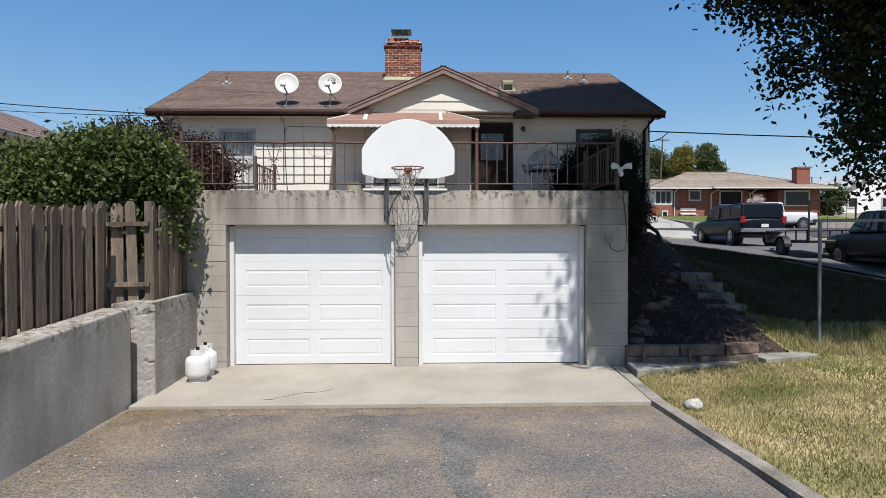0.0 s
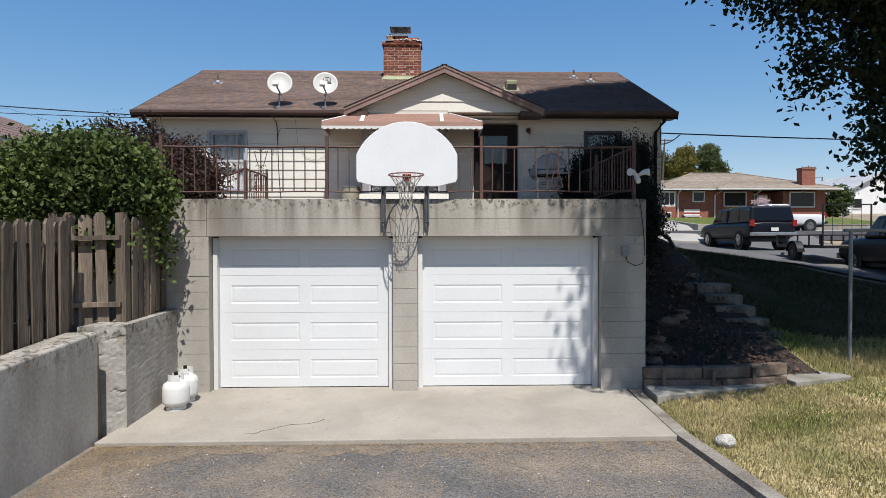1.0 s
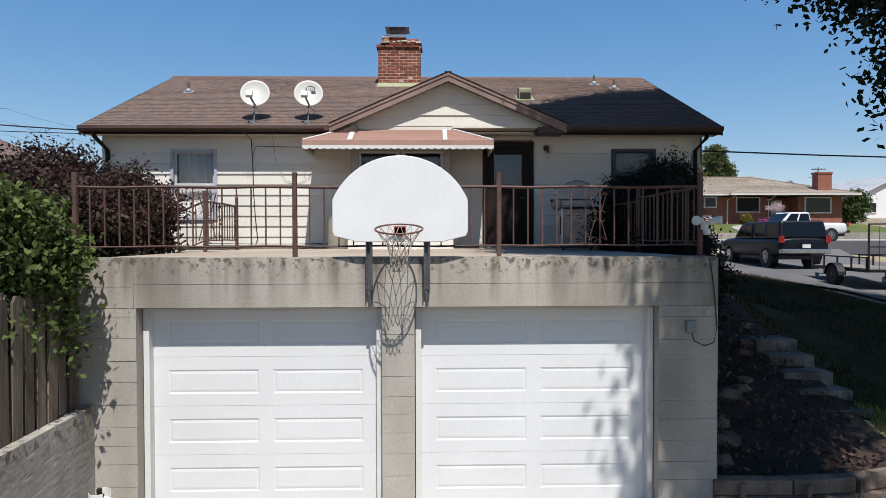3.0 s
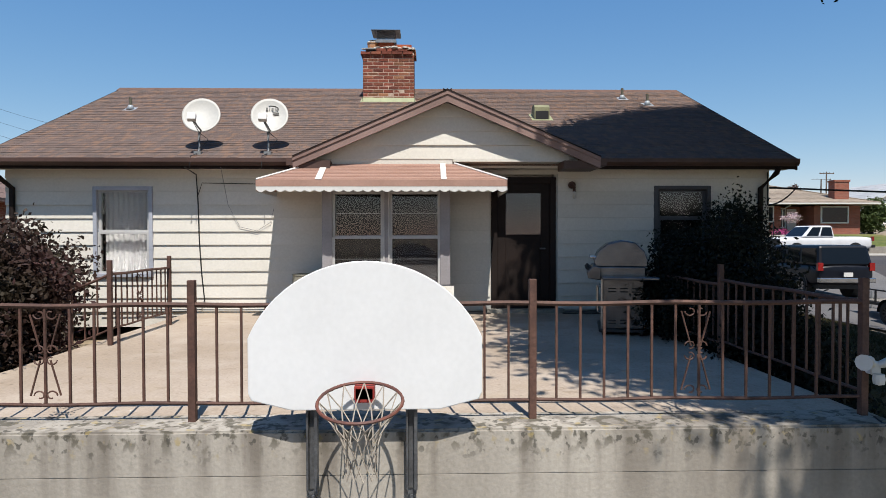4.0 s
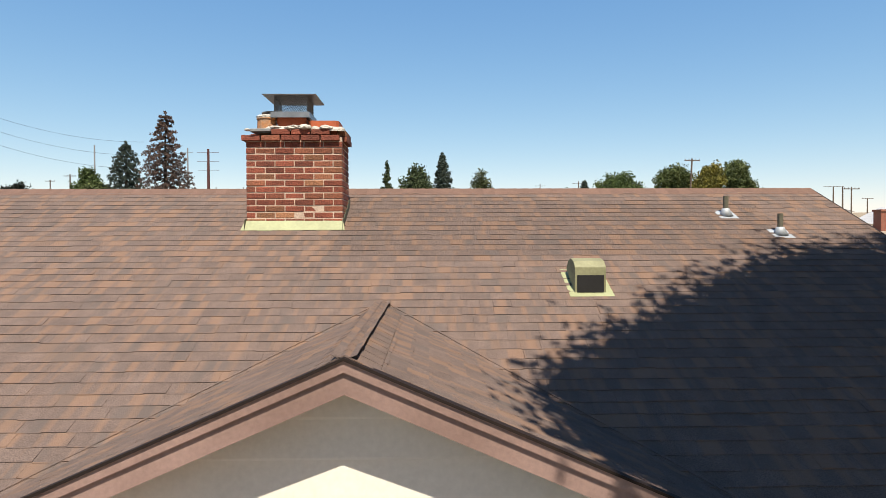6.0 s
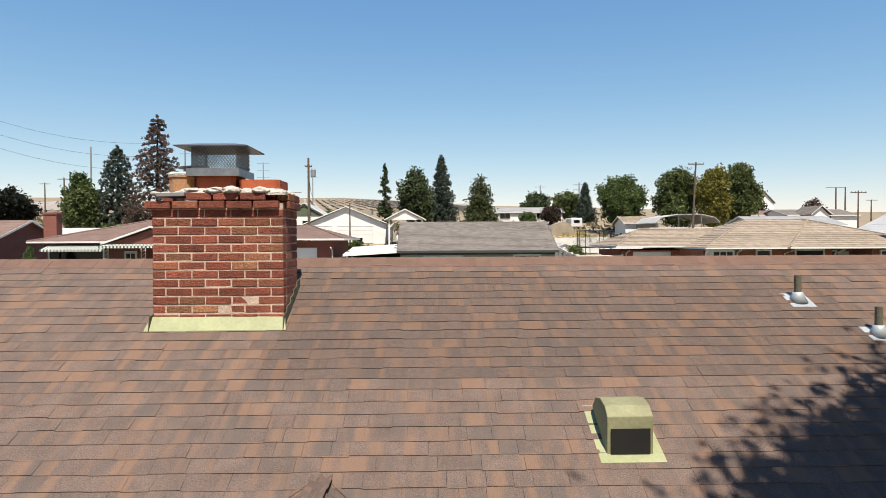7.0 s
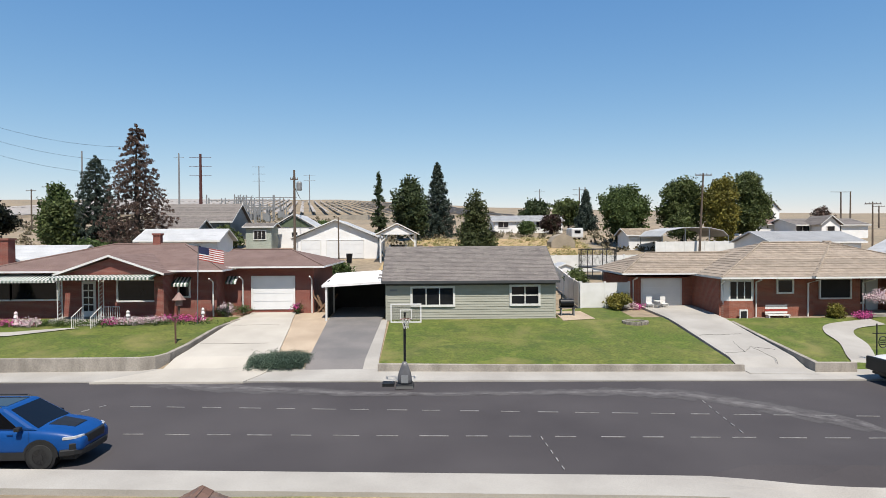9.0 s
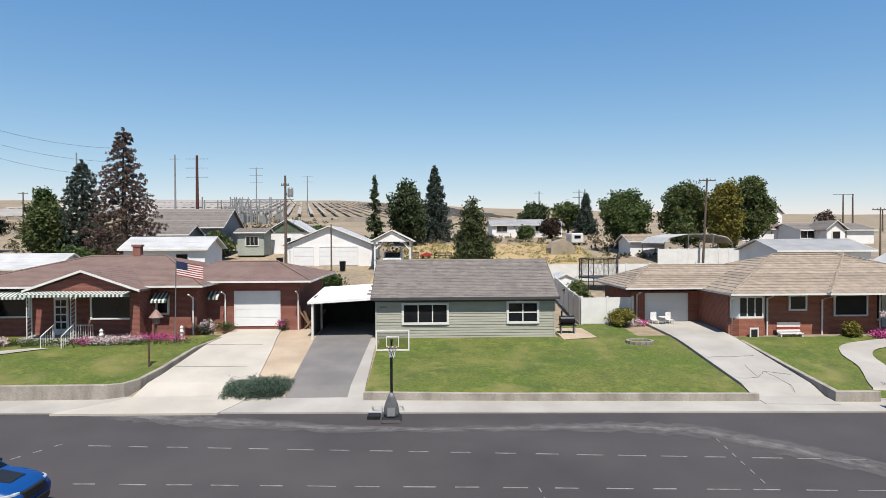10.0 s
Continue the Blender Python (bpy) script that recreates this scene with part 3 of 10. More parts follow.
# far lots
drape("lawn", [(-40, 37.7), (-40, 39), (-40, 44.3), (-40, 47)], [(-12.0, 37.7), (-11.05, 39), (-10.65, 44.3), (-9.9, 46.6)], 0.2, LAWN, "trimmed green lawn above a low wall", "lawn", nu=8, step=2)
drape("lawn", [(-0.6, 37.05), (16.3, 36.25)], [(-0.6, 46), (16.3, 46)], 0.04, LAWN, "sloping green front lawn", "lawn", nu=10, step=1.2)
drape("lawn", [(9.9, 45.9), (9.9, 49)], [(14.5, 45.9), (14.5, 51)], 0.02, LAWN, "green side lawn", "lawn", nu=4, step=1.2)
drape("lawn", [(19.6, 36.0), (36, 35.2)], [(19.9, 45.3), (36, 45.3)], 0.03, LAWN, "green front lawn before a brick house", "lawn", nu=8, step=1.2)
drape("driveway", [(-13.2, 35.45), (-11.6, 36.9), (-10.9, 37.7), (-10.6, 40), (-10.3, 44.3), (-9.85, 49.2)], [(-6.4, 35.3), (-5.95, 36.4), (-5.65, 37.7), (-5.9, 40), (-6.35, 44.3), (-7.0, 49.2)], 0.095, DRIVE_PALE, "pale concrete driveway", "driveway", thick=0.2, nu=4, step=1.2)
drape("dirt_strip", [(-5.6, 37.4), (-7.0, 49.2)], [(-4.1, 37.4), (-4.3, 49.2)], 0.03, DIRT, "bare dirt strip between driveways", "ground", nu=4, step=1.2)
drape("driveway", [(-4.1, 37.2), (-4.4, 46.1), (-4.4, 51.5)], [(-1.35, 37.2), (-1.1, 46.1), (-0.95, 51.5)], 0.05, DARK_DRIVE, "dark asphalt driveway under a carport", "driveway", nu=4, step=1.2)
drape("kerb", [(-1.35, 37.2), (-1.1, 46.0)], [(-0.62, 37.2), (-0.75, 46.0)], 0.06, WALK, "pale concrete strip beside a driveway", "path", nu=2, step=1.2)
drape("driveway", [(16.4, 35.6), (16.45, 44), (16.3, 50.4)], [(19.45, 35.4), (19.75, 44), (20.1, 50.4)], 0.095, WALK, "cracked pale concrete driveway", "driveway", thick=0.2, nu=4, step=1.2)

# ---- the house on the slope ----
DECK_Z, WALL_Y, EAVE_Y, EAVE_Z, RIDGE_Y, RIDGE_Z = 2.5, 5.75, 5.42, 4.755, 9.79, 6.765
SLOPE = (RIDGE_Z - EAVE_Z) / (RIDGE_Y - EAVE_Y)
ROOF_W, ROOF_E = -6.2, 5.62
NORTH_Y = 2 * RIDGE_Y - EAVE_Y


def roof_z(y):
    return RIDGE_Z - SLOPE * abs(y - RIDGE_Y)


house = thing("house", "low cream-sided house with a brown shingled gable roof", "house", (0, 9.8, 2.4))


def lapped(parent, x0, x1, z0, z1, y, holes=(), step=0.197, face=-1, material=None, m2=None):
    """Lap boards on a wall that faces south, cut round the openings."""
    z = z0
    while z < z1 - 0.01:
        top = min(z + step, z1)
        spans = [(x0, x1)]
        for a, b, c, d in holes:
            if c < top - 0.02 and d > z + 0.02:
                cut = []
                for s, e in spans:
                    if b <= s or a >= e:
                        cut.append((s, e))
                    else:
                        if a > s + 0.01:
                            cut.append((s, a))
                        if b < e - 0.01:
                            cut.append((b, e))
                spans = cut
        for a, b, c, d in holes:
            for lo_, hi_ in ((z, c), (d, top)):
                if c < top - 0.02 and d > z + 0.02 and hi_ - lo_ > 0.012 and lo_ >= z and hi_ <= top:
                    ya, yb = (face * (0.026 - 0.02 * (q - z) / step) for q in (lo_, hi_))
                    part("board", prism(bmesh.new(), [(y, lo_), (y + ya, lo_), (y + yb, hi_), (y, hi_)], "x", max(a, x0), min(b, x1)), material or SIDING, parent)
        for s, e in spans:
            bm = bmesh.new()
            prism(bm, [(y, z), (y + face * 0.026, z), (y + face * 0.026, z + 0.012), (y + face * 0.006, top), (y, top)], "x", s, e)
            part("board", bm, material or SIDING, parent)
        z += step


HOLES = [(-4.70, -3.83, 3.04, 4.38), (3.64, 4.50, 3.42, 4.39), (1.16, 2.18, 2.4, 4.56), (-1.22, 0.52, 2.9, 4.3)]
wall = part("wall", boxes((-5.95, 5.38, WALL_Y + 0.16, 6.0, 2.3, 4.72), (-5.95, -4.66, WALL_Y, 5.93, 2.3, 4.72), (-4.66, -3.87, WALL_Y, 5.93, 2.3, 3.07), (-3.87, -1.2, WALL_Y, 5.93, 2.3, 4.72), (0.5, 1.2, WALL_Y, 5.93, 2.3, 4.72), (2.13, 3.66, WALL_Y, 5.93, 2.3, 4.72), (3.66, 4.48, WALL_Y, 5.93, 2.3, 3.45), (4.48, 5.38, WALL_Y, 5.93, 2.3, 4.72)), SIDING, house)
lapped(wall, -5.97, 5.4, 2.53, 4.68, WALL_Y - 0.003, HOLES)
part("wall", boxes((-5.95, -5.7, 6.0, 13.8, 2.2, 4.9), (5.13, 5.38, 6.0, 13.8, 1.2, 4.9), (-5.7, 5.13, 13.6, 13.8, 2.2, 4.9)), SIDING, house)
for x0, x1 in ((-5.95, -5.75), (5.18, 5.38)):
    part("gable_wall", prism(bmesh.new(), [(6.0, 4.7), (13.6, 4.7), (RIDGE_Y, RIDGE_Z - 0.25)], "x", x0, x1), SIDING, house)

# roof: deck boards, fascia, gutters
bm = bmesh.new()
prism(bm, [(EAVE_Y, EAVE_Z), (RIDGE_Y, RIDGE_Z), (NORTH_Y, EAVE_Z), (NORTH_Y, EAVE_Z - 0.1), (RIDGE_Y, RIDGE_Z - 0.12), (EAVE_Y, EAVE_Z - 0.1)], "x", ROOF_W, ROOF_E)
roof = part("roof", bm, SHINGLE_I, house, "brown asphalt shingles over a low gable")
for x0, x1 in ((ROOF_W - 0.03, ROOF_W), (ROOF_E, ROOF_E + 0.03)):
    bm = bmesh.new()
    prism(bm, [(EAVE_Y, EAVE_Z + 0.01), (RIDGE_Y, RIDGE_Z + 0.01), (NORTH_Y, EAVE_Z + 0.01), (NORTH_Y, EAVE_Z - 0.16), (RIDGE_Y, RIDGE_Z - 0.17), (EAVE_Y, EAVE_Z - 0.16)], "x", x0, x1)
    part("fascia", bm, DARK_BROWN, house, "dark brown verge board")
for x0, x1 in ((ROOF_W, -1.62), (2.6, ROOF_E)):
    part("fascia", boxes((x0, x1, EAVE_Y - 0.02, EAVE_Y, EAVE_Z - 0.15, EAVE_Z + 0.005)), DARK_BROWN, house, "dark brown eaves board")
part("soffit", boxes((ROOF_W, ROOF_E, EAVE_Y, WALL_Y, EAVE_Z - 0.13, EAVE_Z - 0.1)), SIDING, house)
for gx0, gx1 in ((ROOF_W, -1.65), (2.62, ROOF_E)):
    bm = bmesh.new()
    ring = [(EAVE_Y - 0.02, EAVE_Z - 0.005), (EAVE_Y - 0.115, EAVE_Z - 0.005), (EAVE_Y - 0.115, EAVE_Z - 0.06), (EAVE_Y - 0.085, EAVE_Z - 0.105), (EAVE_Y - 0.02, EAVE_Z - 0.105), (EAVE_Y - 0.02, EAVE_Z - 0.095), (EAVE_Y - 0.08, EAVE_Z - 0.095), (EAVE_Y - 0.105, EAVE_Z - 0.055), (EAVE_Y - 0.105, EAVE_Z - 0.012), (EAVE_Y - 0.02, EAVE_Z - 0.012)]
    prism(bm, ring, "x", gx0, gx1)
    part("gutter", bm, BROWN, house, "brown metal gutter")
for x, s in ((5.25, 1), (-5.85, -1)):
    bm = bmesh.new()
    tube(bm, [(x + 0.1 * s, EAVE_Y - 0.06, EAVE_Z - 0.1), (x + 0.1 * s, EAVE_Y + 0.02, EAVE_Z - 0.2), (x, WALL_Y - 0.06, EAVE_Z - 0.4), (x, WALL_Y - 0.06, 2.3)], 0.04, 8)
    part("downpipe", bm, DARK_BROWN, house, "dark brown downpipe")

# gable over the garden window
GX, GZ, GY0, GY1 = 0.5, 5.63, 4.98, 7.35
GHALF = 2.05
GS = 0.432
GDROP = GHALF * GS
bm = bmesh.new()
top = [(GX - GHALF, GZ - GDROP), (GX, GZ), (GX + GHALF, GZ - GDROP), (GX + GHALF, GZ - GDROP - 0.1), (GX, GZ - 0.11), (GX - GHALF, GZ - GDROP - 0.1)]
rings = []
for y in (GY0, GY1):
    rings.append([(x, y if y == GY0 else EAVE_Y + max(0, (z - EAVE_Z) / SLOPE) + 0.25, z) for x, z in top])
loft(bm, rings)
gable_roof = part("roof", bm, SHINGLE_I, house, "small shingled gable over the garden window")
for s in (-1, 1):
    e = GX + s * (GHALF + 0.06)
    low = GZ - GDROP - 0.06 * GS
    part("bargeboard", prism(bmesh.new(), [(GX, GZ - 0.05), (e, low - 0.05), (e, low - 0.15), (GX, GZ - 0.155)], "y", GY0 - 0.03, GY0), FASCIA, house, "faded pink-brown bargeboard")
    part("trim_board", prism(bmesh.new(), [(GX, GZ + 0.002), (e, low + 0.002), (e, low - 0.05), (GX, GZ - 0.05)], "y", GY0 - 0.046, GY0), FASCIA, house, "narrow faded pink-brown trim board")
    part("drip_edge", prism(bmesh.new(), [(GX, GZ + 0.018), (e, low + 0.018), (e, low + 0.003), (GX, GZ + 0.003)], "y", GY0 - 0.056, GY0 - 0.002), DARK_BROWN, house, "dark brown drip edge")
    part("valley", bar(bmesh.new(), (GX, EAVE_Y + (GZ - EAVE_Z) / SLOPE + 0.03, GZ + 0.022), (GX + s * (GZ - EAVE_Z) / GS, EAVE_Y + 0.03, EAVE_Z + 0.022), 0.022), SHINGLE, house, "cut shingle edge along the valley")
    a, b = sorted((e - s * 0.02, e - s * 0.5))
    part("beam_end", boxes((a, b, GY0 + 0.004, 5.4, low - 0.15, low - 0.04)), BROWN, house, "brown boxed eaves end")
    a, b = sorted((e - s * 0.01, e + s * 0.09))
    part("gutter_end", boxes((a, b, GY0 - 0.02, 5.36, low - 0.11, low - 0.02)), BROWN, house, "brown gutter end")
# gable wall in four wide boards
GWY, GBASE = 5.185, 4.715
gable_wall = part("gable_wall", prism(bmesh.new(), [(GX - 1.85, GBASE - 0.02), (GX + 1.85, GBASE - 0.02), (GX + 1.85, GBASE + 0.05), (GX, GZ - 0.12), (GX - 1.85, GBASE + 0.05)], "y", GWY, GWY + 0.5), SIDING, house)
z = GBASE
while z < GZ - 0.2:
    z1 = min(z + 0.197, GZ - 0.13)
    h0, h1 = (GZ - 0.13 - z) / GS, max(0.02, (GZ - 0.13 - z1) / GS)
    h0 = min(h0, 1.9)
    bm = bmesh.new()
    lo, hi = GWY - 0.028, GWY - 0.006
    rings = [[(GX - h0, GWY, z), (GX - h0, lo, z), (GX - h0 + 0.01, lo, z + 0.012), (GX - h1, hi, z1), (GX - h1, GWY, z1)], [(GX + h0, GWY, z), (GX + h0, lo, z), (GX + h0 - 0.01, lo, z + 0.012), (GX + h1, hi, z1), (GX + h1, GWY, z1)]]
    loft(bm, rings)
    part("board", bm, SIDING, gable_wall)
    z += 0.197
part("board", boxes((GX - 1.75, 0.575, GWY - 0.02, GWY + 0.5, 4.35, GBASE - 0.001)), SIDING, gable_wall)
part("trim", boxes((0.58, GX + 1.72, GWY - 0.045, GWY + 0.55, GBASE - 0.035, GBASE - 0.003)), SIDING, house)


def sash_window(parent, x0, x1, z0, z1, y, frame, curtain=False, name="window", sash=None):
    w = part(name, boxes((x0 - 0.05, x0 + 0.008, y - 0.05, y + 0.06, z0 - 0.05, z1 + 0.05), (x1 - 0.008, x1 + 0.05, y - 0.05, y + 0.06, z0 - 0.05, z1 + 0.05), (x0 + 0.008, x1 - 0.008, y - 0.05, y + 0.06, z1 - 0.008, z1 + 0.05), (x0 + 0.008, x1 - 0.008, y - 0.065, y + 0.06, z0 - 0.05, z0 + 0.008)), frame, parent, "sash window in a grey-painted frame", bevel=0.006)
    zm = (z0 + z1) / 2
    for k, (a, b) in enumerate(((z0 + 0.008, zm), (zm, z1 - 0.008))):
        yy = y - 0.02 + 0.03 * k
        part("sash", boxes((x0 + 0.009, x0 + 0.05, yy, yy + 0.03, a, b), (x1 - 0.05, x1 - 0.009, yy, yy + 0.03, a, b), (x0 + 0.05, x1 - 0.05, yy, yy + 0.03, a, a + 0.03), (x0 + 0.05, x1 - 0.05, yy, yy + 0.03, b - 0.03, b)), sash or frame, w)
        pane = part("pane", boxes((x0 + 0.058, x1 - 0.058, yy + 0.012, yy + 0.017, a + 0.03, b - 0.03)), GLASS, w)
        pane.visible_shadow = False
    if curtain:
        bm = bmesh.new()
        n = 60
        pts = []
        for i in range(n + 1):
            u = i / n
            pts.append((x0 + 0.05 + (x1 - x0 - 0.1) * u, y + 0.13 + 0.012 * math.sin(u * 55) + 0.006 * math.sin(u * 23)))
        rows = [[(px, py, zz) for px, py in pts] for zz in (z0 + 0.03, z1 - 0.03)]
        loft(bm, rows, closed=False)
        part("curtain", bm, CURTAIN, w, "sheer pale curtain")
    # Thin dark panel in place of a room; its gloom is in the colour.
    part("interior", boxes((x0, x1, y + 0.15, y + 0.16, z0, z1)), UNLIT_ROOM, w)
    return w


FRAME = mat("grey window frame", (0.40, 0.38, 0.39), (0.34, 0.32, 0.33), 3, 0.6, 0.05, 40, grain=0.08)
FRAME_PALE = mat("pale blue-grey window frame", (0.50, 0.52, 0.58), (0.42, 0.44, 0.50), 3, 0.6, 0.05, 40, grain=0.08)
FRAME_DARK = mat("dark grey window frame", (0.11, 0.11, 0.12), (0.085, 0.085, 0.095), 3, 0.6, 0.05, 40, grain=0.08)
SASH = mat("pale grey sash paint", (0.60, 0.59, 0.58), (0.52, 0.51, 0.50), 3, 0.6, 0.05, 40, grain=0.08)
sash_window(house, -4.65, -3.88, 3.09, 4.33, WALL_Y, FRAME_PALE, True, sash=SASH)
sash_window(house, 3.69, 4.45, 3.47, 4.34, WALL_Y, FRAME_DARK)

# garden bay window
bay = part("bay_window", boxes((-1.24, 0.54, 5.09, WALL_Y, 2.915, 2.955)), FRAME, house, "grey-framed bay window with two sashes", bevel=0.006)
part("head", boxes((-1.1, 0.4, 5.08, WALL_Y, 4.25, 4.35)), FRAME, bay)
part("jamb", boxes((-1.24, -1.1, 5.08, WALL_Y, 2.957, 4.35)), FRAME, bay, bevel=0.006)
part("jamb", boxes((0.4, 0.54, 5.08, WALL_Y, 2.957, 4.35)), FRAME, bay, bevel=0.006)
for x0 in (-0.395, -0.325):
    part("mullion", boxes((x0, x0 + 0.02, 5.08, 5.16, 2.96, 4.25)), SASH, bay)
part("mullion", boxes((-0.375, -0.325, 5.1, 5.16, 2.96, 4.25)), FRAME, bay)
for x0, x1 in ((-1.1, -0.396), (-0.304, 0.4)):
    for k, (a, b) in enumerate(((2.96, 3.63), (3.62, 4.25))):
        yy = 5.1 + 0.03 * k
        part("sash", boxes((x0, x0 + 0.035, yy, yy + 0.03, a, b), (x1 - 0.035, x1, yy, yy + 0.03, a, b), (x0 + 0.035, x1 - 0.035, yy, yy + 0.03, a, a + 0.028), (x0 + 0.035, x1 - 0.035, yy, yy + 0.03, b - 0.028, b)), SASH, bay)
        pane = part("pane", boxes((x0 + 0.03, x1 - 0.03, yy + 0.012, yy + 0.017, a + 0.025, b - 0.025)), GLASS, bay)
        pane.visible_shadow = False
        part("muntin", boxes((x0 + 0.035, x1 - 0.035, yy + 0.004, yy + 0.011, (a + b) / 2 + 0.02, (a + b) / 2 + 0.027)), GREY_METAL, bay)
    part("insect_screen", boxes((x0 + 0.02, x1 - 0.02, 5.15, 5.155, 2.97, 3.62)), SCREEN, bay, "grey insect screen")
part("interior", boxes((-1.1, 0.4, 5.5, 5.52, 2.9, 4.3)), UNLIT_ROOM, bay)
skirt = part("skirt", boxes((-1.26, 0.55, 5.1, WALL_Y, 2.5, 2.92)), SIDING, bay)
for a, b, lean in ((2.5, 2.72, 0.0), (2.72, 2.94, 0.0)):
    bm = bmesh.new()
    prism(bm, [(5.1, a), (5.03, a), (5.035, a + 0.02), (5.07, b), (5.1, b)], "x", -1.3, 0.59)
    part("board", bm, SIDING, skirt)
bm = bmesh.new()
tube(bm, [(-0.35, 5.04, 2.65), (-0.35, 4.98, 2.65), (-0.35, 4.96, 2.62)], 0.014, 8)
tube(bm, [(-0.39, 4.99, 2.68), (-0.31, 4.99, 2.68)], 0.01, 6)
part("tap", bm, STEEL, bay, "small outdoor tap")

# back door in a dark frame
door = part("door_frame", boxes((1.18, 1.27, WALL_Y - 0.05, WALL_Y + 0.1, 2.5, 4.52), (2.06, 2.15, WALL_Y - 0.05, WALL_Y + 0.1, 2.5, 4.52), (1.27, 2.06, WALL_Y - 0.05, WALL_Y + 0.1, 4.42, 4.52)), DARK_BROWN, house, "dark brown back door with a storm panel", bevel=0.008)
part("leaf", boxes((1.27, 1.4, WALL_Y - 0.01, WALL_Y + 0.03, 2.52, 4.42), (1.93, 2.06, WALL_Y - 0.01, WALL_Y + 0.03, 2.52, 4.42), (1.4, 1.93, WALL_Y - 0.01, WALL_Y + 0.03, 2.52, 3.66), (1.4, 1.93, WALL_Y - 0.01, WALL_Y + 0.03, 4.28, 4.42)), DARK_BROWN, door, bevel=0.006)
pane = part("pane", boxes((1.4, 1.93, WALL_Y + 0.004, WALL_Y + 0.01, 3.66, 4.28)), GLASS, door)
pane.visible_shadow = False
part("kick_panel", boxes((1.42, 1.91, WALL_Y - 0.016, WALL_Y - 0.0105, 2.62, 3.52)), DARK_BROWN, door, bevel=0.004)
# Black panel close behind the pane, painted as the room's darkness.
part("interior", boxes((1.38, 1.95, WALL_Y + 0.08, WALL_Y + 0.09, 3.6, 4.3)), BLACK, door, "black panel standing for the unlit room")
bm = bmesh.new()
tube(bm, [(1.98, WALL_Y - 0.02, 3.45), (1.98, WALL_Y - 0.07, 3.45), (1.9, WALL_Y - 0.075, 3.45)], 0.012, 8)
part("handle", bm, STEEL, door, "metal lever handle")
part("threshold", boxes((1.1, 2.25, WALL_Y - 0.2, WALL_Y, 2.5, 2.55)), CONCRETE_OLD, house)

# garden awning
AW0, AW1, AT0, AT1, AFY, ABY, AFZ, ABZ = -2.01, 1.27, -1.36, 0.6, 4.6, 5.155, 4.37, 4.645
awning = thing("awning", "salmon metal window awning with white stripes and scalloped valance", "awning", (-0.35, 5.19, 4.4))
rows_n = 11
for i in range(rows_n):
    u0, u1 = i / rows_n, (i + 1) / rows_n
    bm = bmesh.new()
    y0, y1 = AFY + (ABY - AFY) * u0, AFY + (ABY - AFY) * u1
    z0, z1 = AFZ + (ABZ - AFZ) * u0, AFZ + (ABZ - AFZ) * u1
    a0, a1 = AW0 + (AT0 - AW0) * u0, AW1 + (AT1 - AW1) * u0
    b0, b1 = AW0 + (AT0 - AW0) * u1, AW1 + (AT1 - AW1) * u1
    loft(bm, [[(a0, y0, z0 + 0.012), (b0, y1 + 0.01, z1 + 0.004), (b0, y1 + 0.01, z1 - 0.004), (a0, y0, z0)], [(a1, y0, z0 + 0.012), (b1, y1 + 0.01, z1 + 0.004), (b1, y1 + 0.01, z1 - 0.004), (a1, y0, z0)]])
    part("slat", bm, SALMON, awning)
for s, xa, xb in ((-1, AW0, AT0), (1, AW1, AT1)):
    for i in range(rows_n):
        u0, u1 = i / rows_n, (i + 1) / rows_n
        bm = bmesh.new()
        p = lambda u, v: (xa + (xb - xa) * u, AFY + (ABY - AFY) * max(u, v), AFZ + (ABZ - AFZ) * u)
        loft(bm, [[p(u0, u0), p(u1, u1), (xb + (xa - xb) * (1 - u1), WALL_Y - 0.03, AFZ + (ABZ - AFZ) * u1), (xb + (xa - xb) * (1 - u0), WALL_Y - 0.03, AFZ + (ABZ - AFZ) * u0)], [tuple(np.add(q, (0, 0, -0.008))) for q in (p(u0, u0), p(u1, u1), (xb + (xa - xb) * (1 - u1), WALL_Y - 0.03, AFZ + (ABZ - AFZ) * u1), (xb + (xa - xb) * (1 - u0), WALL_Y - 0.03, AFZ + (ABZ - AFZ) * u0))]])
        part("slat", bm, SALMON, awning)


def awning_strip(x0, w):
    bm = bmesh.new()
    xt = x0
    loft(bm, [[(x0, AFY - 0.006, AFZ + 0.012), (x0 + w, AFY - 0.006, AFZ + 0.012), (x0 + w, AFY - 0.006, AFZ + 0.02), (x0, AFY - 0.006, AFZ + 0.02)], [(xt, ABY, ABZ + 0.008), (xt + w, ABY, ABZ + 0.008), (xt + w, ABY, ABZ + 0.018), (xt, ABY, ABZ + 0.018)]])
    part("stripe", bm, WHITE, awning, "white stripe")


awning_strip(-1.245, 0.085)
awning_strip(0.4, 0.075)
for xa, xb in ((AW0, AT0), (AW1, AT1)):
    bm = bmesh.new()
    tube(bm, [(xa, AFY, AFZ + 0.012), (xb, ABY, ABZ + 0.012)], 0.018, 6)
    part("edge", bm, WHITE, awning, "white corner strip")
bm = bmesh.new()


def scallop(bm, p0, p1, n, zt, zb, thick):
    p0, p1 = Vector(p0), Vector(p1)
    d = (p1 - p0)
    nrm = Vector((d.y, -d.x, 0)).normalized() * thick
    line = []
    for i in range(n * 6 + 1):
        u = i / (n * 6)
        line.append((p0 + d * u, zb - 0.028 * abs(math.sin(u * n * math.pi))))
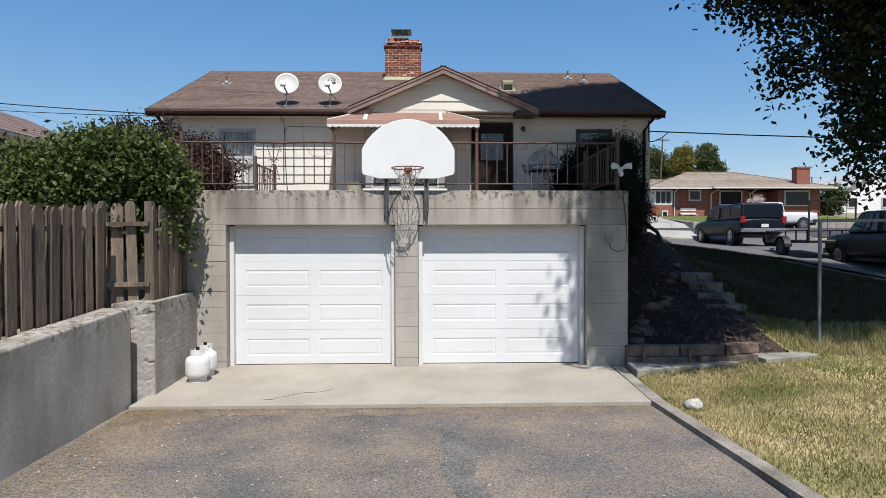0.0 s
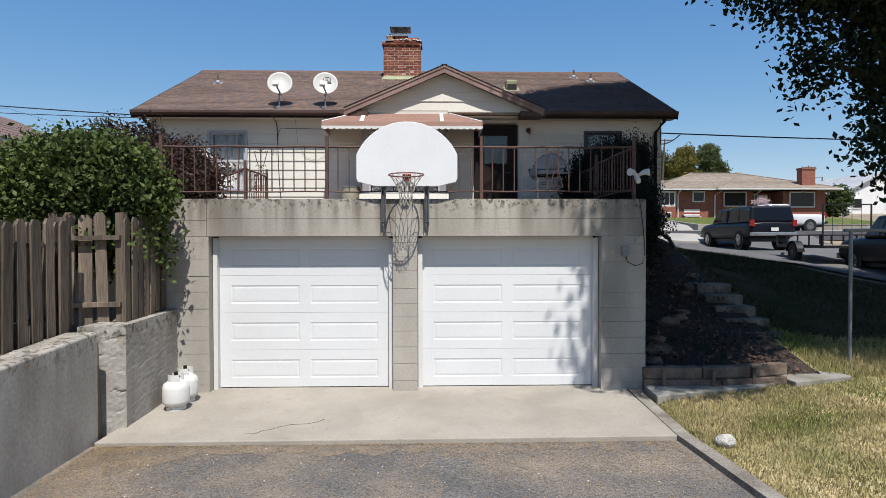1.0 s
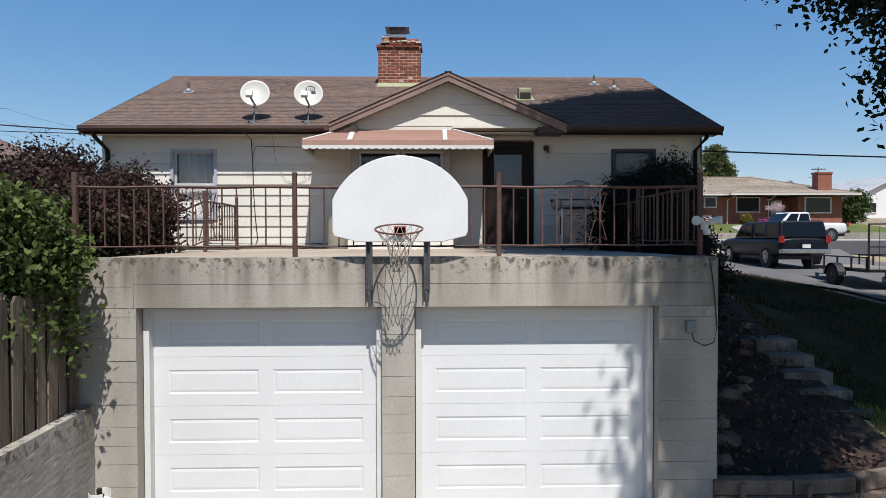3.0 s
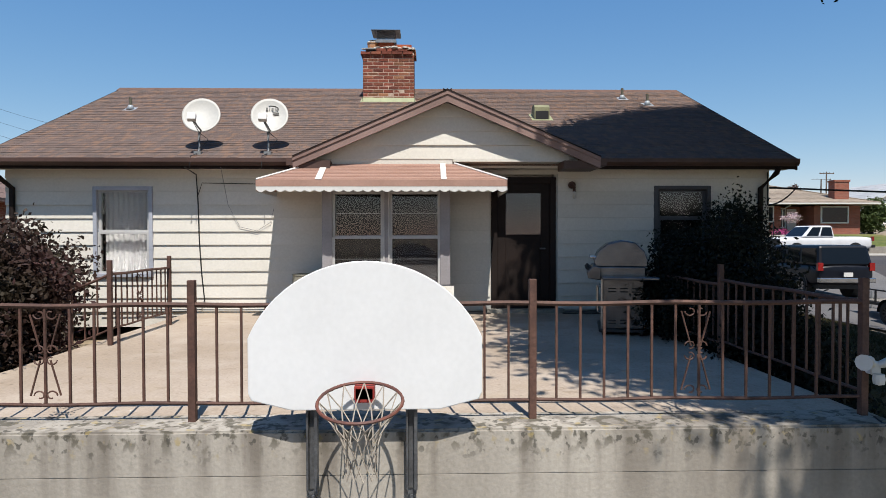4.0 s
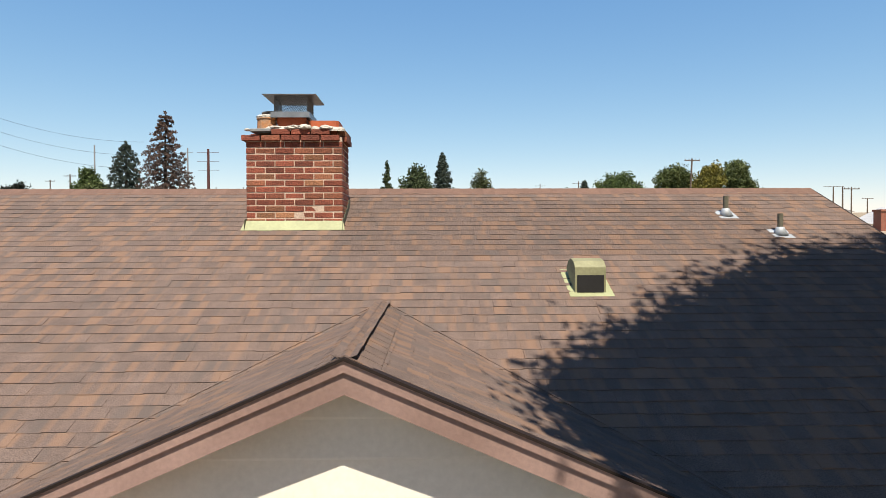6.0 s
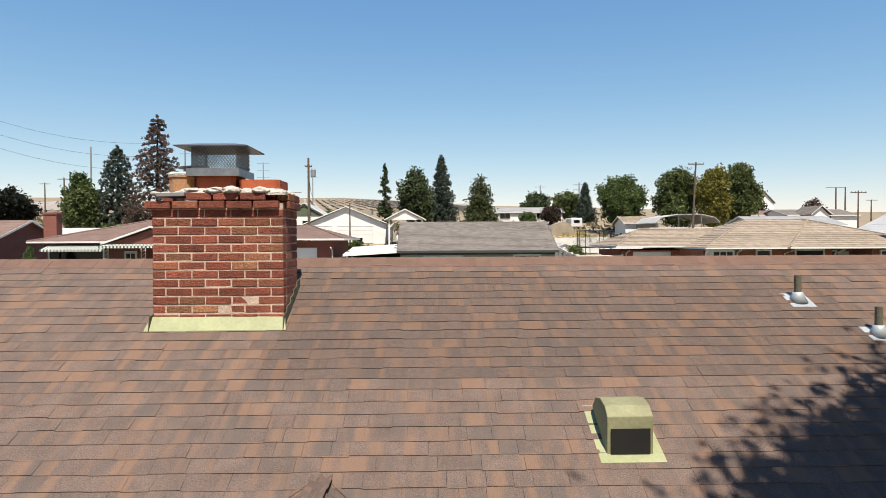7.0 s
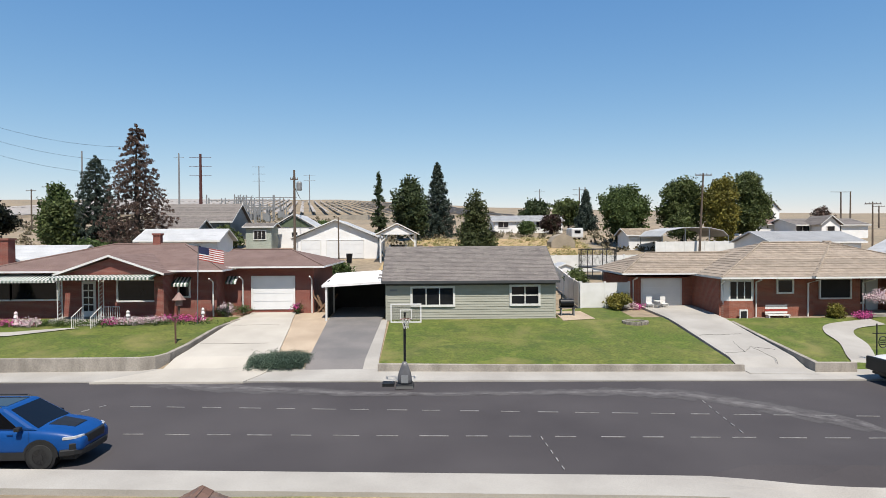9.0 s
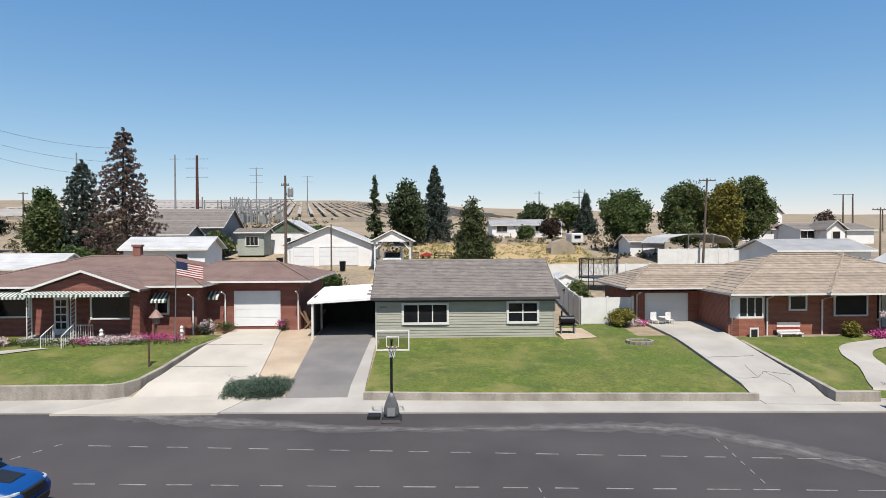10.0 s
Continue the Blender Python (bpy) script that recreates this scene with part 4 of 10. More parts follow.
    for (a, za), (b, zz) in zip(line, line[1:]):
        loft(bm, [[(a.x, a.y, zt), (b.x, b.y, zt), (b.x, b.y, zz), (a.x, a.y, za)], [(a.x + nrm.x, a.y + nrm.y, zt), (b.x + nrm.x, b.y + nrm.y, zt), (b.x + nrm.x, b.y + nrm.y, zz), (a.x + nrm.x, a.y + nrm.y, za)]])


scallop(bm, (AW0, AFY, 0), (AW1, AFY, 0), 26, 4.292, 4.245, 0.006)
scallop(bm, (AW0, WALL_Y - 0.03, 0), (AW0, AFY, 0), 9, 4.292, 4.245, 0.006)
scallop(bm, (AW1, AFY, 0), (AW1, WALL_Y - 0.06, 0), 9, 4.292, 4.245, 0.006)
part("valance", bm, WHITE, awning, "white scalloped valance")
part("valance_band", boxes((AW0, AW1, AFY - 0.008, AFY, 4.29, AFZ + 0.005), (AW0 - 0.006, AW0, AFY, WALL_Y - 0.03, 4.29, AFZ + 0.005), (AW1, AW1 + 0.006, AFY, WALL_Y - 0.06, 4.29, AFZ + 0.005)), SALMON, awning)

# flat black strips added on the deck along the wall
for x0, x1 in ((0.62, 1.14), (2.2, 3.1), (-2.3, -1.75)):
    tagged(part("mat_strip", boxes((x0, x1, 5.42, WALL_Y - 0.03, DECK_Z, DECK_Z + 0.012)), BLACK), "flat black strip on the deck along the wall", "mat")

# ---- garage and deck ----
garage = thing("garage", "double garage of board-marked concrete under a deck", "garage", (0, 0, 0))
rng = random.Random(4)


def formed(x0, x1, z0, z1, y, step=0.2):
    """One body of poured concrete whose face keeps the marks of its boards."""
    pts = [(y + 0.32, z0)]
    z = z0
    while z < z1 - 0.01:
        t = min(z1, z + step * rng.uniform(0.85, 1.15))
        if z1 - t < 0.06:
            t = z1
        d = rng.uniform(0, 0.007)
        pts += [(y + d + 0.006, z), (y + d + 0.006, z + 0.003), (y + d, z + 0.005), (y + d + rng.uniform(-0.002, 0.002), t)]
        z = t
    pts.append((y + 0.32, z1))
    return prism(bmesh.new(), pts, "x", x0, x1)


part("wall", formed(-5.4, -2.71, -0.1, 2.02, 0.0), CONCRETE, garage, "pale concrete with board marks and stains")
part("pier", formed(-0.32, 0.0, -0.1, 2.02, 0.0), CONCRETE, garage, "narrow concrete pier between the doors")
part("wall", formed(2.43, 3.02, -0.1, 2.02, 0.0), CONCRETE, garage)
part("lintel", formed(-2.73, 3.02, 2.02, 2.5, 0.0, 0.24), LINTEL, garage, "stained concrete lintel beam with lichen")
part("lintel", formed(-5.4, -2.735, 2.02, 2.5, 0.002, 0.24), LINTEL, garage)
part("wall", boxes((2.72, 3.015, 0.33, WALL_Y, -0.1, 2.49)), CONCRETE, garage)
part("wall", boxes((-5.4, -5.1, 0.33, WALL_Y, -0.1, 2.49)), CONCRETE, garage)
part("deck_slab", boxes((-3.35, 3.0, 0.33, WALL_Y, 2.3, DECK_Z - 0.001), (-4.7, -3.35, 2.4, 3.6, 2.2, DECK_Z - 0.2)), DECK, garage, "sandy-coloured concrete deck slab")
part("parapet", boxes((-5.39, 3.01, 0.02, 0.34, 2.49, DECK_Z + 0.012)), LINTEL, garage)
part("interior", boxes((-5.0, 2.7, 0.75, 0.8, -0.1, 2.3)), UNLIT_ROOM, garage)


def garage_door(x0, x1, z1, y):
    d = part("garage_door", boxes((x0, x1, y + 0.03, y + 0.06, 0.0, z1)), WHITE_DOOR, garage, "white steel garage door with embossed panels")
    h = z1 / 4
    for k in range(4):
        za, zb = k * h + 0.0012, (k + 1) * h - 0.0012
        s = bmesh.new()
        w = x1 - x0
        pans = [(x0 + 0.2, x0 + 0.2 + (w - 0.54) / 2), (x1 - 0.2 - (w - 0.54) / 2, x1 - 0.2)]
        pz0, pz1 = za + 0.12, zb - 0.13
        xcuts = [x0, pans[0][0], pans[0][1], pans[1][0], pans[1][1], x1]
        zcuts = [za, pz0, pz1, zb]
        for i in range(5):
            for j in range(3):
                xa, xb, zz0, zz1 = xcuts[i], xcuts[i + 1], zcuts[j], zcuts[j + 1]
                if i in (1, 3) and j == 1:
                    r, q = 0.018, 0.0065
                    loops = [[(xa, y, zz0), (xb, y, zz0), (xb, y, zz1), (xa, y, zz1)], [(xa + r, y + q, zz0 + r), (xb - r, y + q, zz0 + r), (xb - r, y + q, zz1 - r), (xa + r, y + q, zz1 - r)], [(xa + 2.4 * r, y + 0.003, zz0 + 2.4 * r), (xb - 2.4 * r, y + 0.003, zz0 + 2.4 * r), (xb - 2.4 * r, y + 0.003, zz1 - 2.4 * r), (xa + 2.4 * r, y + 0.003, zz1 - 2.4 * r)]]
                    vs = loft(s, loops, caps=False)
                    s.faces.new(vs[-1])
                else:
                    s.faces.new([s.verts.new(p) for p in ((xa, y, zz0), (xb, y, zz0), (xb, y, zz1), (xa, y, zz1))])
        bmesh.ops.remove_doubles(s, verts=s.verts, dist=0.0005)
        for z in (za, zb):
            s.faces.new([s.verts.new(p) for p in ((x0, y, z), (x1, y, z), (x1, y + 0.03, z), (x0, y + 0.03, z))])
        part("panel", s, WHITE_DOOR, d)
    part("bottom_seal", boxes((x0, x1, y + 0.002, y + 0.03, -0.012, 0.003)), BLACK, d, "black rubber seal")
    part("door_frame", boxes((x0 - 0.002, x0 + 0.055, y - 0.1, y + 0.03, -0.01, z1), (x1 - 0.055, x1 + 0.002, y - 0.1, y + 0.03, -0.01, z1), (x0 + 0.055, x1 - 0.055, y - 0.04, y + 0.03, z1 - 0.03, z1 + 0.03)), WHITE, garage, "white timber door jamb")
    return d


garage_door(-2.7, -0.33, 2.0, 0.24)
garage_door(0.01, 2.42, 2.0, 0.24)

# ---- deck railing ----
RAIL_Y = 0.22
railing = thing("deck_railing", "rusty brown iron railing with scroll panels along the deck edge", "railing", (0, RAIL_Y, DECK_Z))


def scroll(bm, base, wide, tall, along):
    """A wrought lyre: two S-curves with curled ends either side of the bar."""
    base, along = Vector(base), Vector(along)
    for s in (-1, 1):
        for zc, flip in ((tall * 0.09, 1), (tall * 0.91, -1), (tall * 0.45, -1), (tall * 0.55, 1)):
            pts = []
            for i in range(15):
                a = i / 14 * 1.6 * math.pi
                r = 0.035 * (1 - 0.5 * i / 14)
                pts.append(base + along * (s * (0.045 + r * math.cos(a) - 0.01)) + Vector((0, 0, zc + flip * r * math.sin(a) * 0.9)))
            tube(bm, pts, 0.005, 5)
        for lo, hi in ((0.09, 0.45), (0.55, 0.91)):
            pts = []
            for i in range(11):
                u = i / 10
                k = (1 - u if lo < 0.3 else u)
                pts.append(base + along * (s * (0.03 + wide * 0.5 * k)) + Vector((0, 0, tall * (lo + (hi - lo) * u))))
            tube(bm, pts, 0.006, 5)


def rail_run(p0, p1, top, bottom, posts, step=0.147, scrolls=(), parent=None, wavy=0.004):
    p0, p1 = Vector(p0), Vector(p1)
    d = p1 - p0
    n = max(2, round(d.length / step))
    for h, w in ((top, 0.026), (bottom, 0.018)):
        bm = bmesh.new()
        pts = [p0 + d * (i / n) + Vector((0, 0, h + wavy * math.sin(i * 0.9 + p0.x * 3))) for i in range(n + 1)]
        tube(bm, pts, w * 0.62, 6)
        part("rail", bm, RUST, parent or railing)
    for i in range(1, n):
        q = p0 + d * (i / n)
        part("baluster", bar(bmesh.new(), q + Vector((0, 0, bottom)), q + Vector((0, 0, top)), 0.0135), RUST, parent or railing)
    for u in posts:
        q = p0 + d * u
        part("post", bar(bmesh.new(), q, q + Vector((0, 0, top + 0.15)), 0.045), RUST, parent or railing, bevel=0.004)
    for u in scrolls:
        q = p0 + d * u
        bm = bmesh.new()
        scroll(bm, q + Vector((0, 0, bottom)), 0.12, top - bottom, d.normalized())
        part("scroll", bm, RUST, parent or railing, "curled wrought-iron scroll")


rail_run((-3.4, RAIL_Y, DECK_Z), (-1.21, RAIL_Y, DECK_Z), 0.718, 0.12, (0.0, 1.0), scrolls=(0.6,))
rail_run((-1.21, RAIL_Y, DECK_Z), (0.86, RAIL_Y, DECK_Z), 0.718, 0.12, (1.0,))
rail_run((0.86, RAIL_Y, DECK_Z), (2.93, RAIL_Y, DECK_Z), 0.718, 0.125, (1.0,), scrolls=(0.49,))
side_rail = thing("deck_railing", "rusty iron railing along the shrub side of the deck", "railing", (2.93, 2.2, DECK_Z))
rail_run((2.93, RAIL_Y, DECK_Z), (2.93, 2.1, DECK_Z), 0.72, 0.16, (1.0,), parent=side_rail)
rail_run((2.93, 2.1, DECK_Z), (2.95, 4.6, DECK_Z), 0.68, 0.14, (1.0,), parent=side_rail)
stair_rail = thing("deck_railing", "short iron railing with scrolls beside the deck steps", "railing", (-3.1, 3.8, DECK_Z))
rail_run((-3.1, 4.5, DECK_Z), (-3.1, 3.0, DECK_Z), 0.74, 0.17, (0.0, 1.0), 0.125, (0.55,), parent=stair_rail, wavy=0.003)
rail_run((-3.1, 3.0, DECK_Z), (-4.4, 3.0, DECK_Z - 0.55), 0.74, 0.17, (1.0,), 0.14, parent=stair_rail, wavy=0.003)

# ---- basketball hoop on the garage ----
hoop = thing("basketball_hoop", "white fan-shaped backboard with rusty rim above the garage", "basketball hoop", (-0.13, -0.1, 2.7))
HX = -0.13
outline = [(HX - 0.41, 2.665), (HX + 0.41, 2.665), (HX + 0.63, 2.72), (HX + 0.65, 2.76), (HX + 0.65, 3.069)]
for i in range(1, 24):
    a = math.radians(23.5 + 133 * i / 24)
    outline.append((HX + 0.709 * math.cos(a), 2.786 + 0.709 * math.sin(a)))
outline += [(HX - 0.65, 3.069), (HX - 0.65, 2.76), (HX - 0.63, 2.72)]
BOARD_WHITE = mat("bright white board", (0.86, 0.86, 0.86), (0.80, 0.80, 0.80), 1.5, 0.45, 0.02, 30, grain=0.03)
part("backboard", prism(bmesh.new(), outline, "y", -0.125, -0.095), BOARD_WHITE, hoop, "white fan-shaped backboard", bevel=0.006)
RZ, RYC, SAG = 2.785, -0.40, 0.22
bm = bmesh.new()
tube(bm, [(HX + 0.218 * math.cos(a), RYC + 0.218 * math.sin(a), RZ + 0.218 * SAG * math.sin(a)) for a in [i * math.tau / 32 for i in range(33)]], 0.009, 6)
part("rim", bm, ORANGE_IRON, hoop, "rusty orange iron rim")
bm = boxes((HX - 0.055, HX + 0.055, -0.2, -0.126, RZ - 0.045, RZ + 0.03), (HX - 0.05, HX + 0.05, -0.2, -0.19, RZ - 0.06, RZ + 0.02))
part("rim_bracket", bm, RED, hoop, "faded red rim bracket", bevel=0.004)
bm = bmesh.new()
ND = 12
levels = ((0.214, 0.0), (0.155, -0.085), (0.11, -0.16), (0.085, -0.24), (0.08, -0.32), (0.09, -0.385))
for s in (-1, 1):
    for k in range(ND):
        pts = []
        for j, (r, z) in enumerate(levels):
            a = (k + 0.5 * s * j) * math.tau / ND
            pts.append((HX + r * math.cos(a), RYC + r * math.sin(a), RZ + z + r * SAG * math.sin(a) * (1 - j / 5)))
        tube(bm, pts, 0.0038, 4)
part("net", bm, NET, hoop, "frayed pale cord net")
for x in (-0.435, 0.125):
    part("bracket", boxes((x - 0.032, x - 0.02, -0.095, -0.045, 2.2, 2.9), (x + 0.012, x + 0.032, -0.095, -0.088, 2.2, 2.9), (x - 0.02, x + 0.032, -0.06, -0.05, 2.2, 2.9), (x - 0.026, x + 0.026, -0.05, -0.012, 2.16, 2.5), (x - 0.012, x + 0.012, -0.05, -0.01, 2.08, 2.16)), STRUT, hoop, "galvanised mounting strut", bevel=0.003)

# ---- dishes on the roof ----


def dish(x, tilt, label, marks):
    d = thing("satellite_dish", label, "satellite dish", (x, 5.6, roof_z(5.6)), "dishes on the roof")
    cx, cy, cz = x - 0.015, 5.75, 5.44
    part("foot", boxes((x - 0.05, x + 0.05, 5.53, 5.67, roof_z(5.6) - 0.05, roof_z(5.6) + 0.035)), GREY_METAL, d)
    bm = bmesh.new()
    tube(bm, [(x, 5.6, roof_z(5.6) + 0.02), (x - 0.02, 5.68, 5.16), (x - 0.01, 5.80, 5.36)], 0.02, 8)
    part("mast", bm, GREY_METAL, d, "grey tubular mast")
    m = Matrix.Translation((cx, cy, cz)) @ Euler((radians(90 - tilt), 0, radians(8))).to_matrix().to_4x4()
    bm = bmesh.new()
    rings = []
    for r, z in ((0.02, 0.055), (0.1, 0.05), (0.18, 0.036), (0.24, 0.014), (0.272, 0.0)):
        rings.append([m @ Vector((r * math.cos(a), r * 1.08 * math.sin(a), -z)) for a in [i * math.tau / 36 for i in range(36)]])
    back = [[p + (m.to_3x3() @ Vector((0, 0, -0.012))) for p in ring] for ring in rings[::-1]]
    loft(bm, rings + back)
    part("reflector", bm, DISH, d, "round pale grey reflector", smooth=True)
    tip = m @ Vector((-0.06, -0.235, 0.27))
    bm = bmesh.new()
    tube(bm, [m @ Vector((0.02, -0.27, -0.02)), m @ Vector((0.0, -0.29, 0.12)), tip], 0.014, 6)
    part("arm", bm, GREY_METAL, d, "grey feed arm")
    bm = bmesh.new()
    box(bm, -0.06, 0.06, -0.05, 0.06, -0.04, 0.04)
    bm.transform(Matrix.Translation(tip) @ m.to_3x3().to_4x4())
    part("feed_horn", bm, WHITE, d, "pale plastic feed horn", bevel=0.012)
    bm = bmesh.new()
    tube(bm, [tip + Vector((0, 0, -0.03)), tip + Vector((0.07, 0.1, -0.2)), tip + Vector((0.16, 0.2, -0.28)), (x, 5.55, roof_z(5.55) + 0.03), (x - 0.02, EAVE_Y - 0.1, EAVE_Z + 0.02), (x - 0.02, EAVE_Y - 0.13, EAVE_Z - 0.15)], 0.006, 5)
    part("cable", bm, BLACK, d, "black coaxial cable")
    if marks:
        bm = bmesh.new()
        for x0, x1, y0, y1 in ((-0.06, -0.03, 0.1, 0.15), (-0.01, 0.0, 0.1, 0.16), (0.02, 0.05, 0.1, 0.15), (0.07, 0.08, 0.1, 0.17), (0.09, 0.115, 0.1, 0.14)):
            box(bm, x0, x1, y0, y1, -0.035, -0.028)
        ring = [(0.02 + 0.1 * math.cos(i / 11 * 2.2 - 0.2), 0.13 + 0.055 * math.sin(i / 11 * 2.2 - 0.2), -0.030) for i in range(12)]
        tube(bm, ring, 0.005, 4)
        for x0, x1, y0, y1 in ((0.04, 0.13, 0.065, 0.07), (0.04, 0.13, 0.03, 0.035), (0.04, 0.045, 0.035, 0.065), (0.125, 0.13, 0.035, 0.065), (0.06, 0.11, 0.045, 0.055)):
            box(bm, x0, x1, y0, y1, -0.045, -0.030)
        bm.transform(m)
        part("printed_mark", bm, BLACK, d, "small dark printed emblem")


dish(-3.105, 24, "pale round satellite dish on a roof mast", False)
dish(-2.10, 24, "pale round satellite dish with a dark emblem", True)

# ---- roof fittings ----


def pipe_vent(x, y, h=0.22):
    v = thing("vent_pipe", "grey plumbing vent with shiny metal flashing", "vent pipe", (x, y, roof_z(y)), "roof vents")
    z = roof_z(y)
    bm = bmesh.new()
    p = [(x - 0.1, y - 0.11), (x + 0.1, y - 0.11), (x + 0.1, y + 0.09), (x - 0.1, y + 0.09)]
    prism_pts = [[(a, b, roof_z(b) + o) for a, b in p] for o in (0.008, 0.018)]
    loft(bm, prism_pts)
    part("flashing", bm, GALV, v, "bluish galvanised flashing")
    bm = bmesh.new()
    lathe(bm, [(0.085, 0.0), (0.045, 0.07), (0.04, 0.09)], 14, (x, y, z - 0.01))
    part("collar", bm, GALV, v, smooth=True)
    bm = bmesh.new()
    lathe(bm, [(0.028, 0.05), (0.028, h), (0.022, h), (0.022, h - 0.03)], 12, (x, y, z))
    part("pipe", bm, mat("dull iron pipe", (0.16, 0.15, 0.11), None, 4, 0.8, 0.1), v, smooth=False)


pipe_vent(4.2, 9.05)
pipe_vent(4.55, 8.58)
pipe_vent(-5.25, 8.1)
vent = thing("roof_vent", "pale green metal hood vent on the roof", "roof vent", (2.26, 7.58, roof_z(7.58)))
bm = bmesh.new()
loft(bm, [[(x, y, roof_z(y) + o) for x, y in ((2.08, 7.4), (2.46, 7.4), (2.46, 7.85), (2.08, 7.85))] for o in (0.01, 0.018)])
OLIVE_METAL = mat("olive painted metal", (0.33, 0.33, 0.20), (0.25, 0.245, 0.145), 5, 0.65, 0.1, 40, grain=0.15)
part("base_plate", bm, PALE_GREEN, vent)
prof = [(7.46, roof_z(7.46) + 0.0), (7.46, 5.93), (7.52, 5.98), (7.62, 6.0), (7.72, 5.98), (7.8, 5.9)]
part("hood", prism(bmesh.new(), prof, "x", 2.13, 2.40), OLIVE_METAL, vent, bevel=0.006)
# The hood is solid; a black panel paints the shade of its opening.
part("mouth", boxes((2.15, 2.38, 7.452, 7.458, roof_z(7.46) + 0.02, 5.86)), BLACK, vent, "black panel standing for the mouth's shade")

# ---- chimney ----
CX0, CY0, CLAY = -1.035, 8.74, 0.0675
chimney = thing("chimney", "red brick chimney with clay flues and a metal cowl", "chimney", (-0.53, 9.0, 6.3))
part("core", boxes((CX0 + 0.004, CX0 + 1.0035, CY0 + 0.004, CY0 + 0.49, 5.9, 7.25)), MORTAR, chimney, "pale mortar joints")
FULL, HALF = 0.1935, 0.092


def brick_mesh(w, d, h):
    bm = bmesh.new()
    box(bm, 0, w, 0, d, 0, h)
    bmesh.ops.bevel(bm, geom=list(bm.edges), offset=0.004, segments=1, affect="EDGES")
    return piece_mesh("brick", bm, BRICK)


B_FULL, B_HALF = brick_mesh(FULL, 0.092, 0.056), brick_mesh(HALF, 0.092, 0.056)
rb = random.Random(9)
base = chimney.matrix_basis.translation


def lay(me, x, y, z, turn=0):
    m = Matrix.Translation(Vector((x, y, z)) - base) @ pose(0, 0, 0, rb.uniform(-0.4, 0.4), rb.uniform(-0.4, 0.4), turn + rb.uniform(-0.5, 0.5))
    piece("brick", me, chimney, m)


courses = 14
for k in range(-1, courses):
    z = 6.265 + k * CLAY
    j = rb.uniform(-0.002, 0.002)
    if k % 2:
        xs_ = [(B_FULL, CX0 + i * 0.2030) for i in range(5)]
    else:
        xs_ = [(B_HALF, CX0)] + [(B_FULL, CX0 + 0.1015 + i * 0.203) for i in range(4)] + [(B_HALF, CX0 + 0.9135)]
    for me, x in xs_:
        lay(me, x, CY0 + rb.uniform(-0.003, 0.003) + j, z)
    for side in (0, 1):
        x = CX0 + 1.0075 if side else CX0 + 0.092
        ys = [(B_FULL, 0.1), (B_FULL, 0.303)] if k % 2 else [(B_FULL, 0.0 + 0.1), (B_HALF, 0.303), (B_HALF, 0.405)]
        for me, y in ys:
            lay(me, x, CY0 + y, z, 90)
# the two oversailing courses
for k, out, zz in ((0, 0.04, 7.208), (1, 0.03, 7.272)):
    x = CX0 - out + 0.30 * k
    while x < CX0 + 1.0 + out - 0.18:
        lay(B_FULL, x, CY0 - out, zz)
        x += 0.2065
    y = CY0 - out + 0.1
    while y < CY0 + 0.42 + out:
        lay(B_FULL, CX0 + 1.0075 + out, y, zz, 90)
        if k == 0 or y > CY0 + 0.2:
            lay(B_FULL, CX0 + 0.092 - out, y, zz, 90)
        y += 0.203
bm = bmesh.new()
nx, ny = 26, 14
grid = []
for i in range(nx + 1):
    row = []
    for j in range(ny + 1):
        u, v = i / nx, j / ny
        e = min(u, 1 - u, v * 0.6, (1 - v) * 0.6) * 10
        z = 7.332 + 0.03 * min(1, e * 2) + 0.02 * noise.noise(Vector((u * 9, v * 6, 3))) + 0.012 * noise.noise(Vector((u * 25, v * 15, 8)))
        row.append(bm.verts.new((CX0 + 0.2 + 0.83 * u, CY0 - 0.022 + 0.52 * v, z)))
    grid.append(row)
for a, b in zip(grid, grid[1:]):
    for j in range(ny):
        bm.faces.new((a[j], a[j + 1], b[j + 1], b[j]))
made = bmesh.ops.extrude_edge_only(bm, edges=[e for e in bm.edges if e.is_boundary])
for v in made["geom"]:
    if isinstance(v, bmesh.types.BMVert):
        v.co.z = 7.31
part("cap", bm, CEMENT, chimney, "crumbling pale cement cap")
# bent sheet and mortar lumps over the broken corner
bm = bmesh.new()
loft(bm, [[(CX0 + 0.06, CY0 - 0.07, z), (CX0 + 0.27, CY0 - 0.055, z + 0.006), (CX0 + 0.27, CY0 + 0.3, z + 0.012), (CX0 + 0.05, CY0 + 0.3, z + 0.008)] for z in (7.295, 7.325)])
part("corner_sheet", bm, GREY_METAL, chimney, "bent grey sheet over the broken corner", bevel=0.004)
for lx, ly, lr in ((0.11, 0.02, 0.028), (0.18, 0.04, 0.035), (0.30, 0.02, 0.045), (0.01, 0.03, 0.03), (0.49, 0.0, 0.05), (0.62, -0.01, 0.055), (0.83, 0.0, 0.05)):
    bm = bmesh.new()
    bmesh.ops.create_icosphere(bm, subdivisions=2, radius=lr)
    for v in bm.verts:
        v.co += v.co * 0.5 * noise.noise(v.co * 22 + Vector((lx * 9, ly * 9, 0)))
        v.co = Vector((v.co.x * 1.5, v.co.y, v.co.z * 0.5)) + Vector((CX0 + lx, CY0 + ly, 7.275 if lx < 0 else 7.33 if lx < 0.27 else 7.35))
    part("mortar_lump", bm, CEMENT, chimney)


def flue(x0, x1, y0, y1, z1, name="flue"):
    bm = bmesh.new()
    t, c = 0.025, 0.03

    def ring(i, z):
        a, b, d, e = x0 + i, x1 - i, y0 + i, y1 - i
